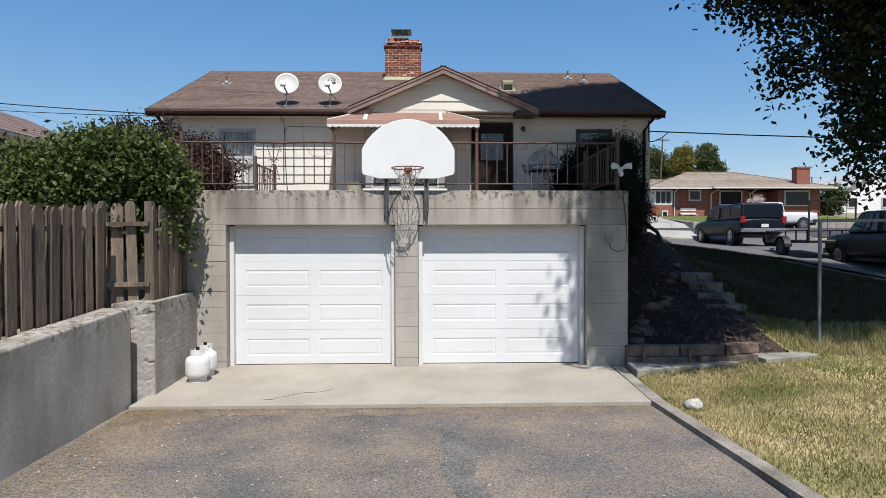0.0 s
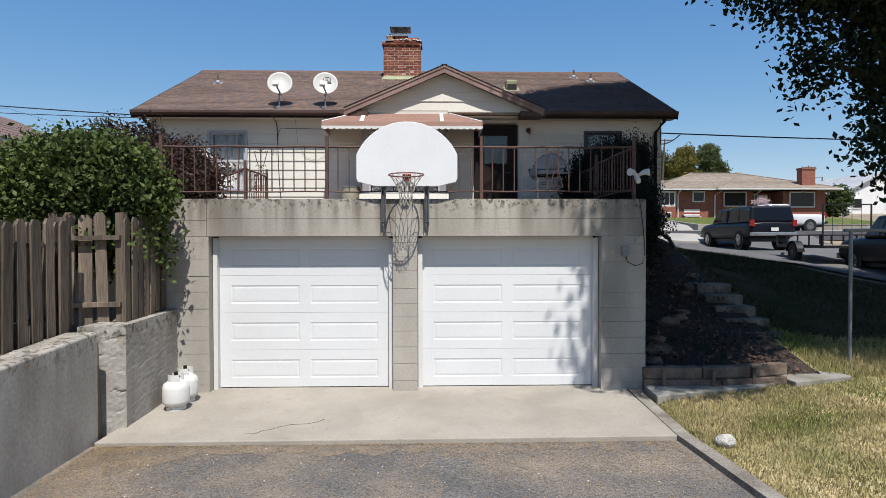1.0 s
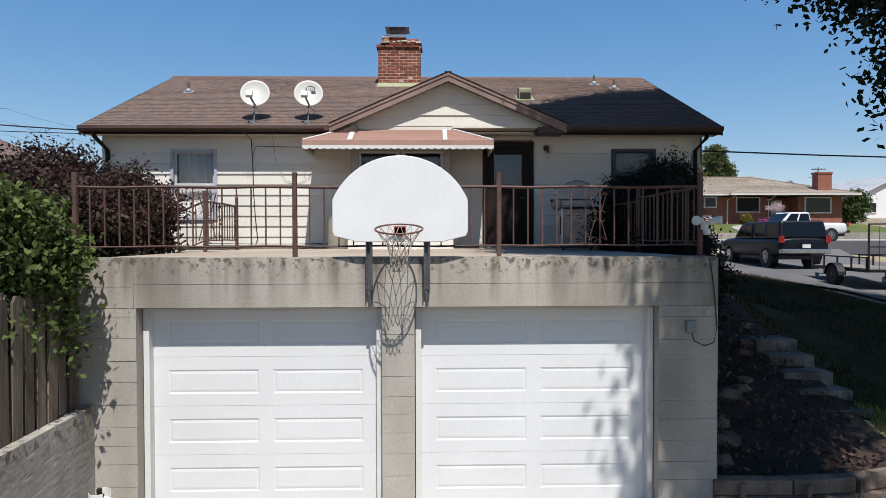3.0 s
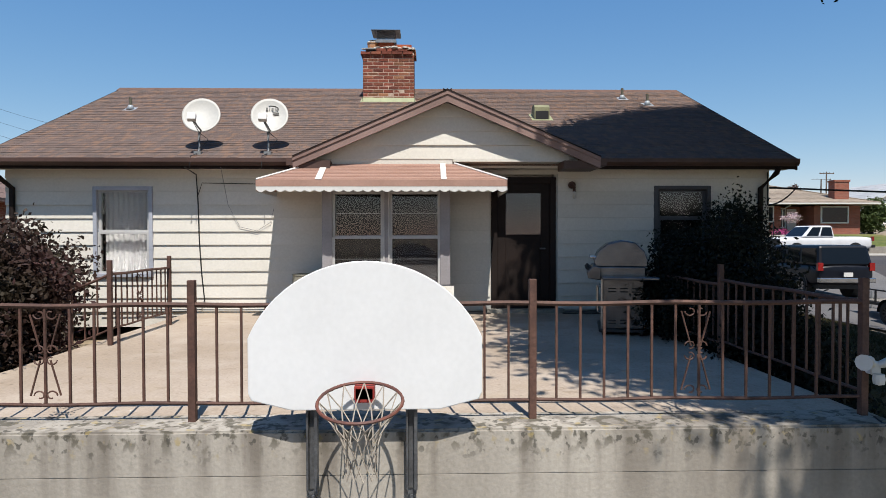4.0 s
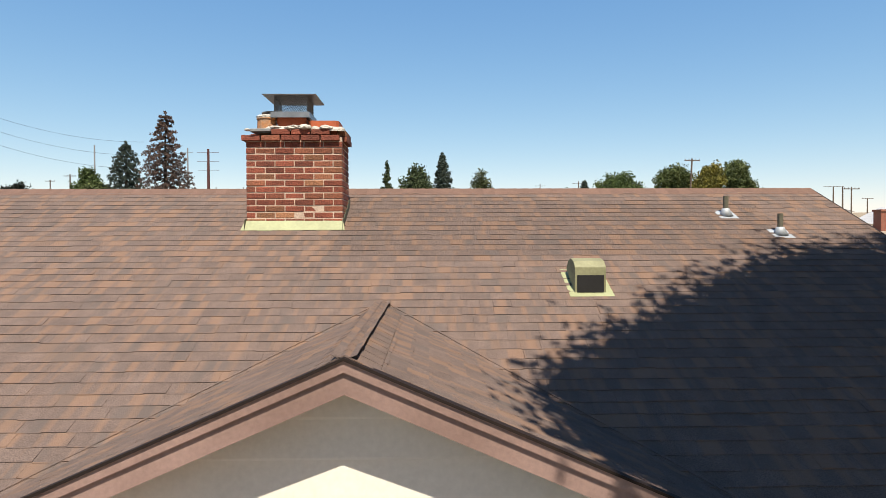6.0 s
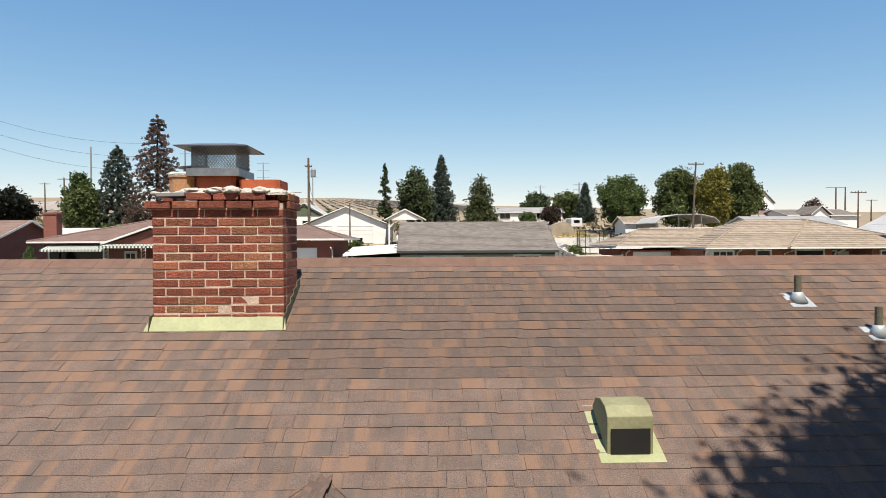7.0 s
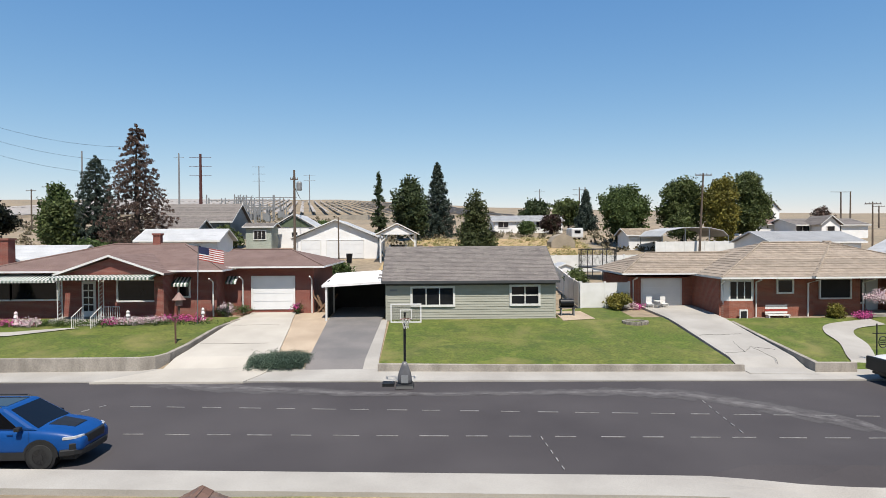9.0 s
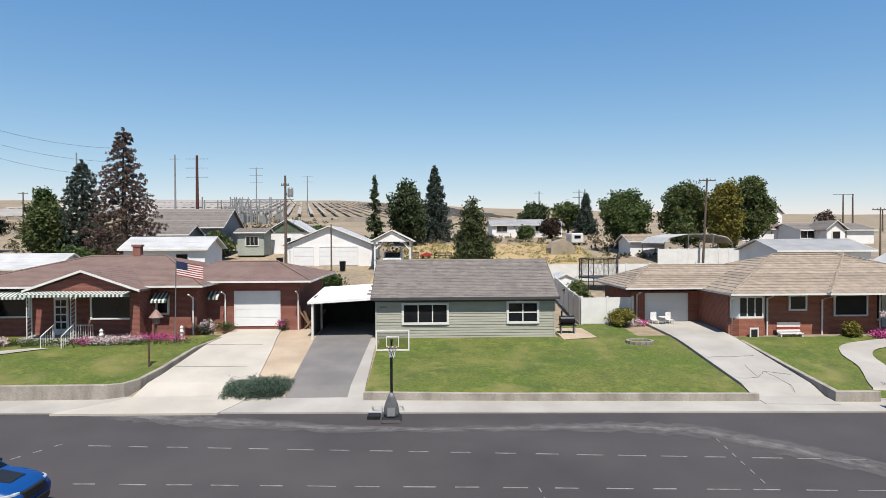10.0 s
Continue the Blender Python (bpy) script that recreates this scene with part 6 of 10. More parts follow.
part("pipe", bm, BLACK, drain_pipe)
# foundation under the side of the house
tagged(part("foundation", boxes((3.02, 5.36, WALL_Y + 0.03, 13.7, 0.5, 2.31), (-5.93, -5.4, WALL_Y + 0.03, 13.7, 0.5, 2.31)), CONCRETE_OLD), "grey concrete house foundation", "foundation", kind="structure")

# ---- plants ----


def leaf_cards(name, clumps, size, material, parent, seed, per=7, spread=0.16, fill=0.42, droop=0.0, aspect=0.55, kind=""):
    """Many small leaves in twigs, set in and on the given ellipsoids (x, y, z, rx, ry, rz, twigs)."""
    r = np.random.RandomState(seed)
    pts = []
    for x, y, z, rx, ry, rz, n in clumps:
        d = r.normal(size=(n, 3))
        d /= np.linalg.norm(d, axis=1, keepdims=True)
        k = r.uniform(0, 1, (n, 1)) ** fill
        wob = 1 + 0.22 * np.sin(d[:, :1] * 5 + seed) * np.cos(d[:, 1:2] * 4 + 1) + 0.15 * np.sin(d[:, 2:3] * 7 + seed * 2)
        pts.append(np.array([x, y, z]) + d * k * wob * np.array([rx, ry, rz]))
    twig = np.repeat(np.concatenate(pts), per, axis=0)
    n = len(twig)
    c = twig + r.normal(size=(n, 3)) * spread
    c[:, 2] -= np.abs(r.normal(size=n)) * droop
    a = r.normal(size=(n, 3))
    a /= np.linalg.norm(a, axis=1, keepdims=True)
    b = np.cross(a, r.normal(size=(n, 3)))
    b /= np.linalg.norm(b, axis=1, keepdims=True)
    s = size * r.uniform(0.6, 1.3, (n, 1))
    co = np.stack([c - a * s, c + b * s * aspect, c + a * s, c - b * s * aspect], 1).reshape(-1, 3)
    if parent:
        co = co - np.array(root_of(parent).matrix_basis.translation)
    me = bpy.data.meshes.new(name)
    me.vertices.add(n * 4)
    me.vertices.foreach_set("co", co.ravel())
    me.loops.add(n * 4)
    me.loops.foreach_set("vertex_index", np.arange(n * 4))
    me.polygons.add(n)
    me.polygons.foreach_set("loop_start", np.arange(0, n * 4, 4))
    me.update()
    me.validate()
    me.materials.append(material)
    ob = new(name, me)
    if parent:
        ob.parent = parent
    if kind:
        ob["kind"] = kind
    return ob


def limbs(bm, base, tips, r, n=7, seed=1):
    rr = random.Random(seed)
    base = Vector(base)
    for t in tips:
        t = Vector(t)
        mid = base.lerp(t, 0.5) + Vector((rr.uniform(-1, 1), rr.uniform(-1, 1), rr.uniform(0, 1))) * (t - base).length * 0.1
        tube(bm, [base, base.lerp(mid, 0.5), mid, mid.lerp(t, 0.55), t], r * rr.uniform(0.7, 1), n, 0.02)


def tree(name, label, x, y, crown, trunk_h, trunk_r, material, seed, size=0.14, category="tree", base=None, per=7, spread=0.3, bark=None, **kw):
    z = level(x, y) if base is None else base
    t = thing(name, label, category, (x, y, z))
    bm = bmesh.new()
    tube(bm, [(x, y, z - 0.2), (x + 0.05, y, z + trunk_h * 0.5), (x, y, z + trunk_h)], trunk_r, 10, trunk_r * 0.7)
    limbs(bm, (x, y, z + trunk_h * 0.95), [(c[0], c[1], c[2]) for c in crown], trunk_r * 0.45, seed=seed)
    part("trunk", bm, bark or BARK, t)
    leaf_cards("crown", crown, size, material, t, seed, per, spread, **kw)
    return t


# the shade tree beside the drive
OVER_ROOF = [(5.4, 1.9, 11.0, 2.6, 2.6, 2.6, 3600), (6.6, 2.0, 12.9, 2.2, 1.7, 2.2, 4200), (4.3, 2.4, 11.6, 1.5, 1.5, 1.5, 2000), (6.2, 0.6, 12.6, 2.4, 2.2, 1.8, 2600), (4.4, 2.9, 11.0, 1.2, 0.9, 0.9, 2200), (5.7, 3.8, 11.0, 1.2, 0.9, 0.9, 2200), (7.0, 3.9, 11.3, 1.6, 1.2, 1.2, 2600)]
# unseen upper clumps, most of them added to block sky light
SKY_BLOCK = [(9.5, 2.8, 12.2, 3.0, 2.4, 2.8, 2200), (9.8, -1.4, 13.8, 3.2, 2.8, 2.4, 4600), (8.3, 1.6, 15.2, 2.8, 2.4, 2.0, 3600), (12.5, 3.0, 12.5, 2.6, 2.6, 2.6, 2600), (9.5, 7.0, 11.5, 2.2, 2.2, 2.2, 1800), (9.0, 9.6, 11.0, 1.6, 1.6, 1.8, 900), (9.5, 5.5, 14.5, 2.4, 2.2, 1.8, 1800)]
# out-of-view clumps for the drive's shadows; the outer ones also block sky light
OVER_DRIVE = [(3.3, -1.3, 9.4, 1.5, 1.6, 1.0, 2300), (4.0, -2.2, 8.6, 1.7, 1.5, 1.2, 1200), (10.5, -0.5, 8.5, 2.8, 2.8, 2.6, 1800), (4.7, -3.1, 9.3, 1.6, 1.3, 1.0, 1900), (6.6, -1.6, 9.7, 2.1, 1.6, 1.1, 2600), (9.2, -0.9, 10.0, 2.4, 1.8, 1.4, 2200), (12.0, -2.0, 10.5, 2.8, 2.2, 2.4, 2600), (7.8, -2.6, 10.4, 2.2, 1.6, 1.5, 2600), (3.85, -4.4, 9.4, 0.7, 1.0, 0.7, 420), (4.7, -4.6, 9.2, 0.8, 0.9, 0.7, 360)]
INNER_BOUGHS = [(7.6, 0.3, 10.5, 3.9, 3.6, 3.2, 4200), (3.9, 0.8, 9.6, 2.0, 2.0, 1.4, 4000), (5.2, 0.2, 8.6, 1.6, 1.8, 1.2, 2400), (8.8, 2.6, 6.0, 1.4, 1.3, 2.2, 1000), (8.5, 2.5, 3.9, 0.9, 0.7, 1.2, 200), (6.7, 2.6, 6.6, 1.4, 0.9, 1.0, 400), (6.75, 2.5, 5.1, 0.4, 0.4, 0.8, 50), (11.0, 4.0, 8.0, 2.2, 1.6, 2.2, 2200), (7.8, 3.7, 9.5, 2.2, 1.2, 1.7, 2200), (12.5, 0.8, 9.5, 2.4, 2.2, 2.0, 1800), (3.1, 2.4, 10.9, 0.8, 0.7, 0.6, 900), (11.5, 6.5, 9.0, 2.2, 2.2, 2.0, 1200)]
TWIG_ENDS = [(2.65, 2.95, 11.0, 0.3, 0.18, 0.2, 110), (3.15, 3.4, 11.0, 0.28, 0.2, 0.2, 120), (3.75, 3.75, 11.0, 0.3, 0.2, 0.2, 150), (4.25, 4.25, 11.0, 0.25, 0.2, 0.2, 110), (4.8, 4.75, 11.0, 0.3, 0.22, 0.2, 130), (5.35, 4.85, 11.0, 0.4, 0.28, 0.2, 200), (5.9, 4.6, 11.0, 0.4, 0.3, 0.3, 200)]
SHADE = OVER_ROOF + SKY_BLOCK + OVER_DRIVE + INNER_BOUGHS + TWIG_ENDS
tree("shade_tree", "large spreading shade tree with dark green leaves", 10.6, 1.8, SHADE, 4.2, 0.34, LEAF, 11, size=0.062, base=0.1, per=13, spread=0.2, fill=0.5, aspect=0.62)
# shrubs by the garage and deck
tree("lilac_bush", "dense green shrub behind the weathered fence", -4.6, -0.9, [(-3.9, -0.8, 2.72, 0.66, 0.5, 0.50, 1500), (-3.32, -0.75, 2.66, 0.28, 0.3, 0.42, 480), (-4.6, -0.85, 2.5, 0.85, 0.6, 0.58, 1700), (-3.7, -0.8, 2.1, 0.6, 0.4, 0.5, 700), (-5.5, -0.85, 1.85, 0.8, 0.7, 0.5, 1500), (-6.6, -0.8, 1.6, 1.1, 0.8, 0.5, 1300), (-8.2, -0.5, 1.5, 1.4, 0.9, 0.5, 900), (-3.12, -0.5, 2.5, 0.18, 0.22, 0.3, 170), (-3.1, -0.45, 1.85, 0.1, 0.12, 0.4, 26)], 0.7, 0.07, LEAF_LILAC, 5, size=0.036, category="bush", base=0.95, per=9, spread=0.08)
tree("plum_bush", "plum-leaved shrub beside the deck steps", -4.7, 2.4, [(-4.6, 2.2, 3.0, 0.95, 1.0, 0.8, 2600), (-5.5, 3.0, 3.2, 0.9, 1.0, 0.85, 1800), (-4.1, 1.5, 2.75, 0.7, 0.6, 0.6, 1500), (-4.9, 4.2, 3.1, 0.8, 0.7, 0.7, 1200), (-4.05, 2.8, 2.95, 0.55, 0.75, 0.72, 1500)], 0.8, 0.06, LEAF_PLUM, 6, size=0.033, category="bush", base=1.6, per=10, spread=0.1)
tree("dark_shrub", "dark evergreen shrub crowding the deck railing", 3.7, 3.6, [(3.4, 3.4, 2.85, 0.66, 1.0, 0.72, 3000), (3.9, 4.3, 2.85, 0.75, 0.8, 0.78, 2600), (3.4, 2.4, 2.5, 0.4, 0.8, 0.8, 1400), (4.35, 4.8, 3.45, 0.45, 0.35, 0.55, 420), (4.7, 5.1, 3.75, 0.3, 0.25, 0.5, 160), (3.4, 1.5, 2.2, 0.3, 0.7, 0.6, 600), (4.5, 5.0, 2.4, 0.6, 0.5, 0.9, 900)], 0.8, 0.06, LEAF_DARK, 7, size=0.023, category="bush", base=0.9, per=24, spread=0.085)


def conifer(name, label, x, y, h, r, material, seed, base=None, rows=16, size=0.3, gap=0.0, low=0.12, per=5, power=0.85):
    z = level(x, y) if base is None else base
    t = thing(name, label, "tree", (x, y, z), "conifers beyond the houses")
    rr = random.Random(seed)
    bm = bmesh.new()
    tube(bm, [(x, y, z - 0.2), (x, y, z + h * 0.5), (x, y, z + h * 0.97)], r * 0.09, 8, 0.02)
    clumps = []
    for k in range(rows):
        u = low + (1 - low) * k / rows
        rad = r * (1 - u) ** power * rr.uniform(0.8, 1.15) + 0.08
        n = max(4, int(9 * (1 - u) + 3))
        for j in range(n):
            if rr.random() < gap:
                continue
            a = j * math.tau / n + k * 0.7 + rr.uniform(-0.2, 0.2)
            q = rad * rr.uniform(0.75, 1.1)
            tip = Vector((x + q * math.cos(a), y + q * math.sin(a), z + h * u - q * 0.22))
            tube(bm, [(x, y, z + h * u), tip], 0.035, 3, 0.01)
            for w in (0.4, 0.7, 0.95):
                c = Vector((x, y, z + h * u)).lerp(tip, w)
                clumps.append((c.x, c.y, c.z, 0.16 * q + 0.12, 0.16 * q + 0.12, 0.05 * h / rows * 8, 4))
    clumps.append((x, y, z + h, 0.06, 0.06, 0.25, 6))
    part("trunk", bm, BARK, t)
    leaf_cards("crown", clumps, size, material, t, seed, per, size * 0.55, aspect=0.3, droop=size * 0.4)
    return t


def grass_tufts(name, label, region, n, h, seed, material, w=0.007, off=0.0):
    """Blades of grass on the ground; region gives a point from two random numbers."""
    r = random.Random(seed)
    verts, faces = [], []
    for i in range(n):
        x, y = region(r.random(), r.random())
        z = level(x, y) + off
        a, l = r.uniform(0, math.tau), h * r.uniform(0.4, 1.3)
        dx, dy = math.cos(a) * w, math.sin(a) * w
        lx, ly = r.uniform(-0.5, 0.5) * l, r.uniform(-0.5, 0.5) * l
        k = len(verts)
        verts += [(x - dx, y - dy, z), (x + dx, y + dy, z), (x + lx, y + ly, z + l)]
        faces.append((k, k + 1, k + 2))
    me = bpy.data.meshes.new(name)
    me.from_pydata(verts, [], faces)
    me.materials.append(material)
    return tagged(new(name, me), label, "grass", kind="stuff")


def lawn_spot(u, v):
    """A spot on the near lawn; those on the slab below the timbers move towards the drive's end."""
    x, y = 2.88 + 6.5 * u ** 1.1, -5.2 + 6.6 * v
    return (x, y - 1.6) if x < 5.4 and y > -0.64 + 0.36 * (x - 2.9) else (x, y)


grass_tufts("grass", "short green and straw-coloured grass blades", lawn_spot, 90000, 0.045, 21, GRASS)
# These blades are darker than the rest, to hold the tree's shade.
grass_tufts("grass", "thin grass blades coloured dark for the tree's shade", lambda u, v: (5.7 + (7.4 - 1.9 * v) * u, 1.8 + 13 * v), 30000, 0.07, 24, leaf_mat("grass blades with shade in their colour", (0.055, 0.065, 0.022), (0.11, 0.085, 0.045)), 0.012)
grass_tufts("grass", "longer dry grass by the steps", lambda u, v: (5.7 + 2.5 * u, 0.3 + 1.6 * v), 9000, 0.10, 22, GRASS)
# straw, chips and pale pebbles strewn on the driveway
rd = random.Random(31)
verts, faces = [], []
for i in range(20000):
    x = rd.uniform(-3.15, 2.62)
    y = -1.97 - (rd.random() ** 1.8) * 5
    if rd.random() < 0.35:
        x = -3.15 + abs(rd.gauss(0, 0.5))
    a, l, w = rd.uniform(0, math.tau), rd.uniform(0.01, 0.05), rd.uniform(0.002, 0.005)
    z = -0.052
    dx, dy = math.cos(a) * l, math.sin(a) * l
    nx_, ny_ = -math.sin(a) * w, math.cos(a) * w
    k = len(verts)
    verts += [(x - nx_, y - ny_, z), (x + nx_, y + ny_, z), (x + dx, y + dy, z + rd.uniform(0.002, 0.012))]
    faces.append((k, k + 1, k + 2))
me = bpy.data.meshes.new("straw")
me.from_pydata(verts, [], faces)
me.materials.append(mat("tan straw and chips", (0.42, 0.31, 0.18), (0.30, 0.22, 0.13), 3, 0.9, 0, 5, island=0.35))
tagged(new("straw", me), "tan straw and chips strewn on the driveway", "litter", kind="stuff")
bm = bmesh.new()
for i in range(700):
    x, y, r = rd.uniform(-3.1, 2.6), rd.uniform(-7, -2.0), rd.uniform(0.004, 0.013)
    m = Matrix.Translation((x, y, -0.055)) @ Matrix.Diagonal((r, r * rd.uniform(0.6, 1), r * 0.6, 1))
    bmesh.ops.create_icosphere(bm, subdivisions=1, radius=1, matrix=m) if i < 260 else None
tagged(part("pebbles", bm, CEMENT), "small pale pebbles on the driveway", "pebbles", kind="stuff")
gw = random.Random(19)
xs_g = [-3.15 + 0.115 * k for k in range(51)]
drape("grit_strip", [(x, -2.12 - abs(gw.gauss(0, 0.14)) - (0.25 if x < -2.2 else 0)) for x in xs_g], [(x, -1.985 + 0.008 * (x + 3) / 1) for x in xs_g], 0.003, mat("tan grit", (0.31, 0.245, 0.185), (0.19, 0.175, 0.16), 3.5, 0.95, 0.3, 60, grain=0.6), "tan grit gathered along the apron edge", "grit", nu=4, step=0.3)
tw = random.Random(17)
ys = [-6.6 + 0.28 * k for k in range(16)]
drape("pale_track", [(0.42 - 0.03 * (y + 6.6) - tw.uniform(0.0, 0.16), y) for y in ys], [(0.5 - 0.02 * (y + 6.6) + tw.uniform(0.0, 0.16), y) for y in ys], 0.004, mat("worn pale track", (0.225, 0.215, 0.205), (0.15, 0.145, 0.142), 4.0, 0.95, 0.8, 48, grain=0.7), "pale worn wheel track", "track", nu=2, step=0.4)
# cracks in the apron
bm = bmesh.new()
pts = [Vector((-1.75, -1.75, -0.009))]
for k in range(9):
    pts.append(pts[-1] + Vector((rd.uniform(0.05, 0.11), rd.uniform(0.0, 0.11), 0)))
tube(bm, pts, 0.0025, 4)
tagged(part("crack", bm, BANK), "dark crack across the concrete apron", "crack", kind="structure")

# fallen leaves on the bank
litter = [(3.1 + 2.3 * rd.random(), 0.3 + 5.4 * rd.random()) for k in range(420)]
tagged(leaf_cards("leaf_litter", [(x, y, level(x, y) + 0.06, 0.12, 0.12, 0.02, 2) for x, y in litter], 0.035, mat("fallen red-brown leaves", (0.17, 0.085, 0.06), (0.10, 0.06, 0.045), 3, 0.8, 0, 5, island=0.5), None, 91, 5, 0.07), "fallen red-brown leaves on the bank", "leaves", kind="stuff")
for k in range(9):
    x, y = 3.3 + 0.24 * k + rd.uniform(-0.1, 0.1), 0.75 + 0.36 * k + rd.uniform(-0.2, 0.2)
    bm = bmesh.new()
    bmesh.ops.create_icosphere(bm, subdivisions=2, radius=1)
    r = rd.uniform(0.08, 0.16)
    for v in bm.verts:
        n = 1 + 0.35 * noise.noise(v.co * 1.7 + Vector((k * 5, 0, 0)))
        v.co = Vector((x + r * 1.3 * v.co.x * n, y + r * v.co.y * n, level(x, y) + 0.05 + r * 0.6 * v.co.z * n))
    tagged(part("stone", bm, TIMBER), "dark rough stone half sunk in the bank", "stone", "stones in the bank")

grass_tufts("grass", "half-dry front lawn grass blades", lambda u, v: (-9 + 18 * u, 16.5 + 6.1 * v), 40000, 0.07, 23, GRASS, 0.012)

# ---- vehicles ----
CAR_GLASS = mat("tinted car glass", (0.008, 0.009, 0.011), (0.006, 0.007, 0.009), 1, 0.05, 0, 10, spec=0.35, grain=0.05)
LAMP_RED = mat("red tail lamp", (0.35, 0.01, 0.01), (0.3, 0.01, 0.01), 3, 0.2, 0, 10)
LAMP_CLEAR = mat("clear head lamp", (0.7, 0.7, 0.72), (0.6, 0.6, 0.62), 3, 0.15, 0, 10, metal=0.3)


def paint(name, c):
    return mat(name, c, tuple(v * 0.9 for v in c), 2, 0.38, 0, 20, coat=0.0, spec=0.22, grain=0.03)


BLACK_RIM = mat("gloss black rim", (0.025, 0.025, 0.027), None, 3, 0.3, 0, 20)


def wheel_at(parent, x, y, r, w):
    s = 1 if y > 0 else -1
    bm = bmesh.new()
    prof = [(r * 0.62, -w / 2), (r * 0.93, -w / 2), (r, -w / 2 + 0.04), (r, w / 2 - 0.04), (r * 0.93, w / 2), (r * 0.62, w / 2)]
    n = 26
    rings = [[(x + q * math.cos(a), y + z, r + q * math.sin(a)) for a in [i * math.tau / n for i in range(n)]] for q, z in prof]
    loft(bm, rings, caps=False)
    wh = part("wheel", bm, RUBBER, parent, local=True)
    bm = bmesh.new()
    yy = y + s * (w / 2 - 0.03)
    for i in range(10):
        a, b = i * math.tau / 10, i * math.tau / 10 + 0.32
        loft(bm, [[(x + q * math.cos(c), yy + o, r + q * math.sin(c)) for q, c in ((0.06, a), (r * 0.6, a), (r * 0.6, b), (0.06, b))] for o in (0, s * 0.02)])
    tube(bm, [(x, yy - s * 0.02, r), (x, yy + s * 0.03, r)], 0.07, 10)
    rings = [[(x + q * math.cos(a), yy + z, r + q * math.sin(a)) for a in [i * math.tau / n for i in range(n)]] for q, z in ((r * 0.63, -s * 0.05), (r * 0.63, s * 0.025), (r * 0.57, s * 0.025), (r * 0.57, -s * 0.05))]
    loft(bm, rings, caps=False)
    part("rim", bm, CHROME if parent.get("bright") else BLACK_RIM, wh, local=True)
    bm = bmesh.new()
    tube(bm, [(x, yy - s * 0.09, r), (x, yy - s * 0.06, r)], r * 0.6, 16)
    part("hub", bm, BLACK, wh, local=True)


def vehicle(name, label, category, loc, rz, L, W, prof, wheels, wr, cabins, colour, windows, lift=0.0, trim=None, bright=True, arch=1.16, taper=0.14, reach=0.45, face=True, tumble=0.14):
    """prof: the side outline of the lower body above the sills, nose at +x; cabins: (x at base rear, x at base front, x top rear, x top front, z0, z1)."""
    v = thing(name, label, category, loc, rz=rz)
    v["bright"] = 1 if bright else 0
    sill = 0.30 + lift
    top = sorted((x, z) for x, z in prof if z > 0.7)
    nose, tail = max(q[0] for q in prof), min(q[0] for q in prof)
    rings = []
    stations = [tail, tail + 0.06, tail + 0.3] + [tail + 0.3 + (nose - tail - 0.6) * k / 12 for k in range(1, 12)] + [nose - 0.3, nose - 0.06, nose]
    for x in stations:
        e = min(x - tail, nose - x)
        hw = W / 2 * (1 - taper + taper * min(1, e / reach) ** 0.5)
        zt = lerp_table(top, x) - 0.05 * (1 - min(1, e / 0.25))
        zb = sill + 0.12 * (1 - min(1, e / 0.5))
        zm = zb + (zt - zb) * 0.55
        rings.append([(x, y, z) for y, z in ((-hw * 0.9, zb), (-hw * 0.99, zb + 0.06), (-hw, zm), (-hw * 0.985, zt - 0.12), (-hw * 0.9, zt - 0.02), (-hw * 0.5, zt + 0.012), (0, zt + 0.02), (hw * 0.5, zt + 0.012), (hw * 0.9, zt - 0.02), (hw * 0.985, zt - 0.12), (hw, zm), (hw * 0.99, zb + 0.06), (hw * 0.9, zb))])
    bm = bmesh.new()
    loft(bm, rings)
    body = part("body", bm, colour, v, local=True, smooth=True)
    md = body.modifiers.new("smooth", "SUBSURF")
    md.levels = md.render_levels = 1
    # solid black drums stand in for the shaded hollows of the wheel wells
    for wx in wheels:
        for s in (-1, 1):
            bm = bmesh.new()
            tube(bm, [(wx, s * (W / 2 - 0.3), wr), (wx, s * (W / 2 + 0.004), wr)], wr * arch, 24)
            part("wheel_arch", bm, BLACK, v, local=True)
    part("underbody", boxes((-L / 2 + 0.2, L / 2 - 0.2, -W / 2 + 0.16, W / 2 - 0.16, sill - 0.08, sill + 0.25)), BLACK, v, local=True)
    for xa, xb, ta, tb, z0, z1 in cabins:
        wi = W / 2 - 0.05
        wt = W / 2 - 0.05 - tumble
        bm = bmesh.new()
        loft(bm, [[(xa, -wi, z0), (xb, -wi, z0), (xb, wi, z0), (xa, wi, z0)], [(ta, -wt, z1), (tb, -wt, z1), (tb, wt, z1), (ta, wt, z1)]])
        cab = part("cabin", bm, colour, v, local=True, bevel=0.09)
        f = lambda u, k, s: Vector((xa + (xb - xa) * u + ((ta + (tb - ta) * u) - (xa + (xb - xa) * u)) * k, s * (wi + (wt - wi) * k + 0.006), z0 + (z1 - z0) * k))
        for u0, u1 in windows:
            for s in (-1, 1):
                bm = bmesh.new()
                q = [f(u0, 0.12, s), f(u1, 0.12, s), f(u1, 0.86, s), f(u0, 0.86, s)]
                loft(bm, [q, [p + Vector((0, s * -0.02, 0)) for p in q]])
                part("side_window", bm, CAR_GLASS, cab, local=True)
        for u, o in ((0.0, -1), (1.0, 1)):
            g = lambda t, k: Vector(((xa if u == 0 else xb) + ((ta if u == 0 else tb) - (xa if u == 0 else xb)) * k + 0.008 * o, t * (wi + (wt - wi) * k) * 0.88, z0 + (z1 - z0) * k))
            bm = bmesh.new()
            q = [g(-1, 0.1), g(1, 0.1), g(1, 0.9), g(-1, 0.9)]
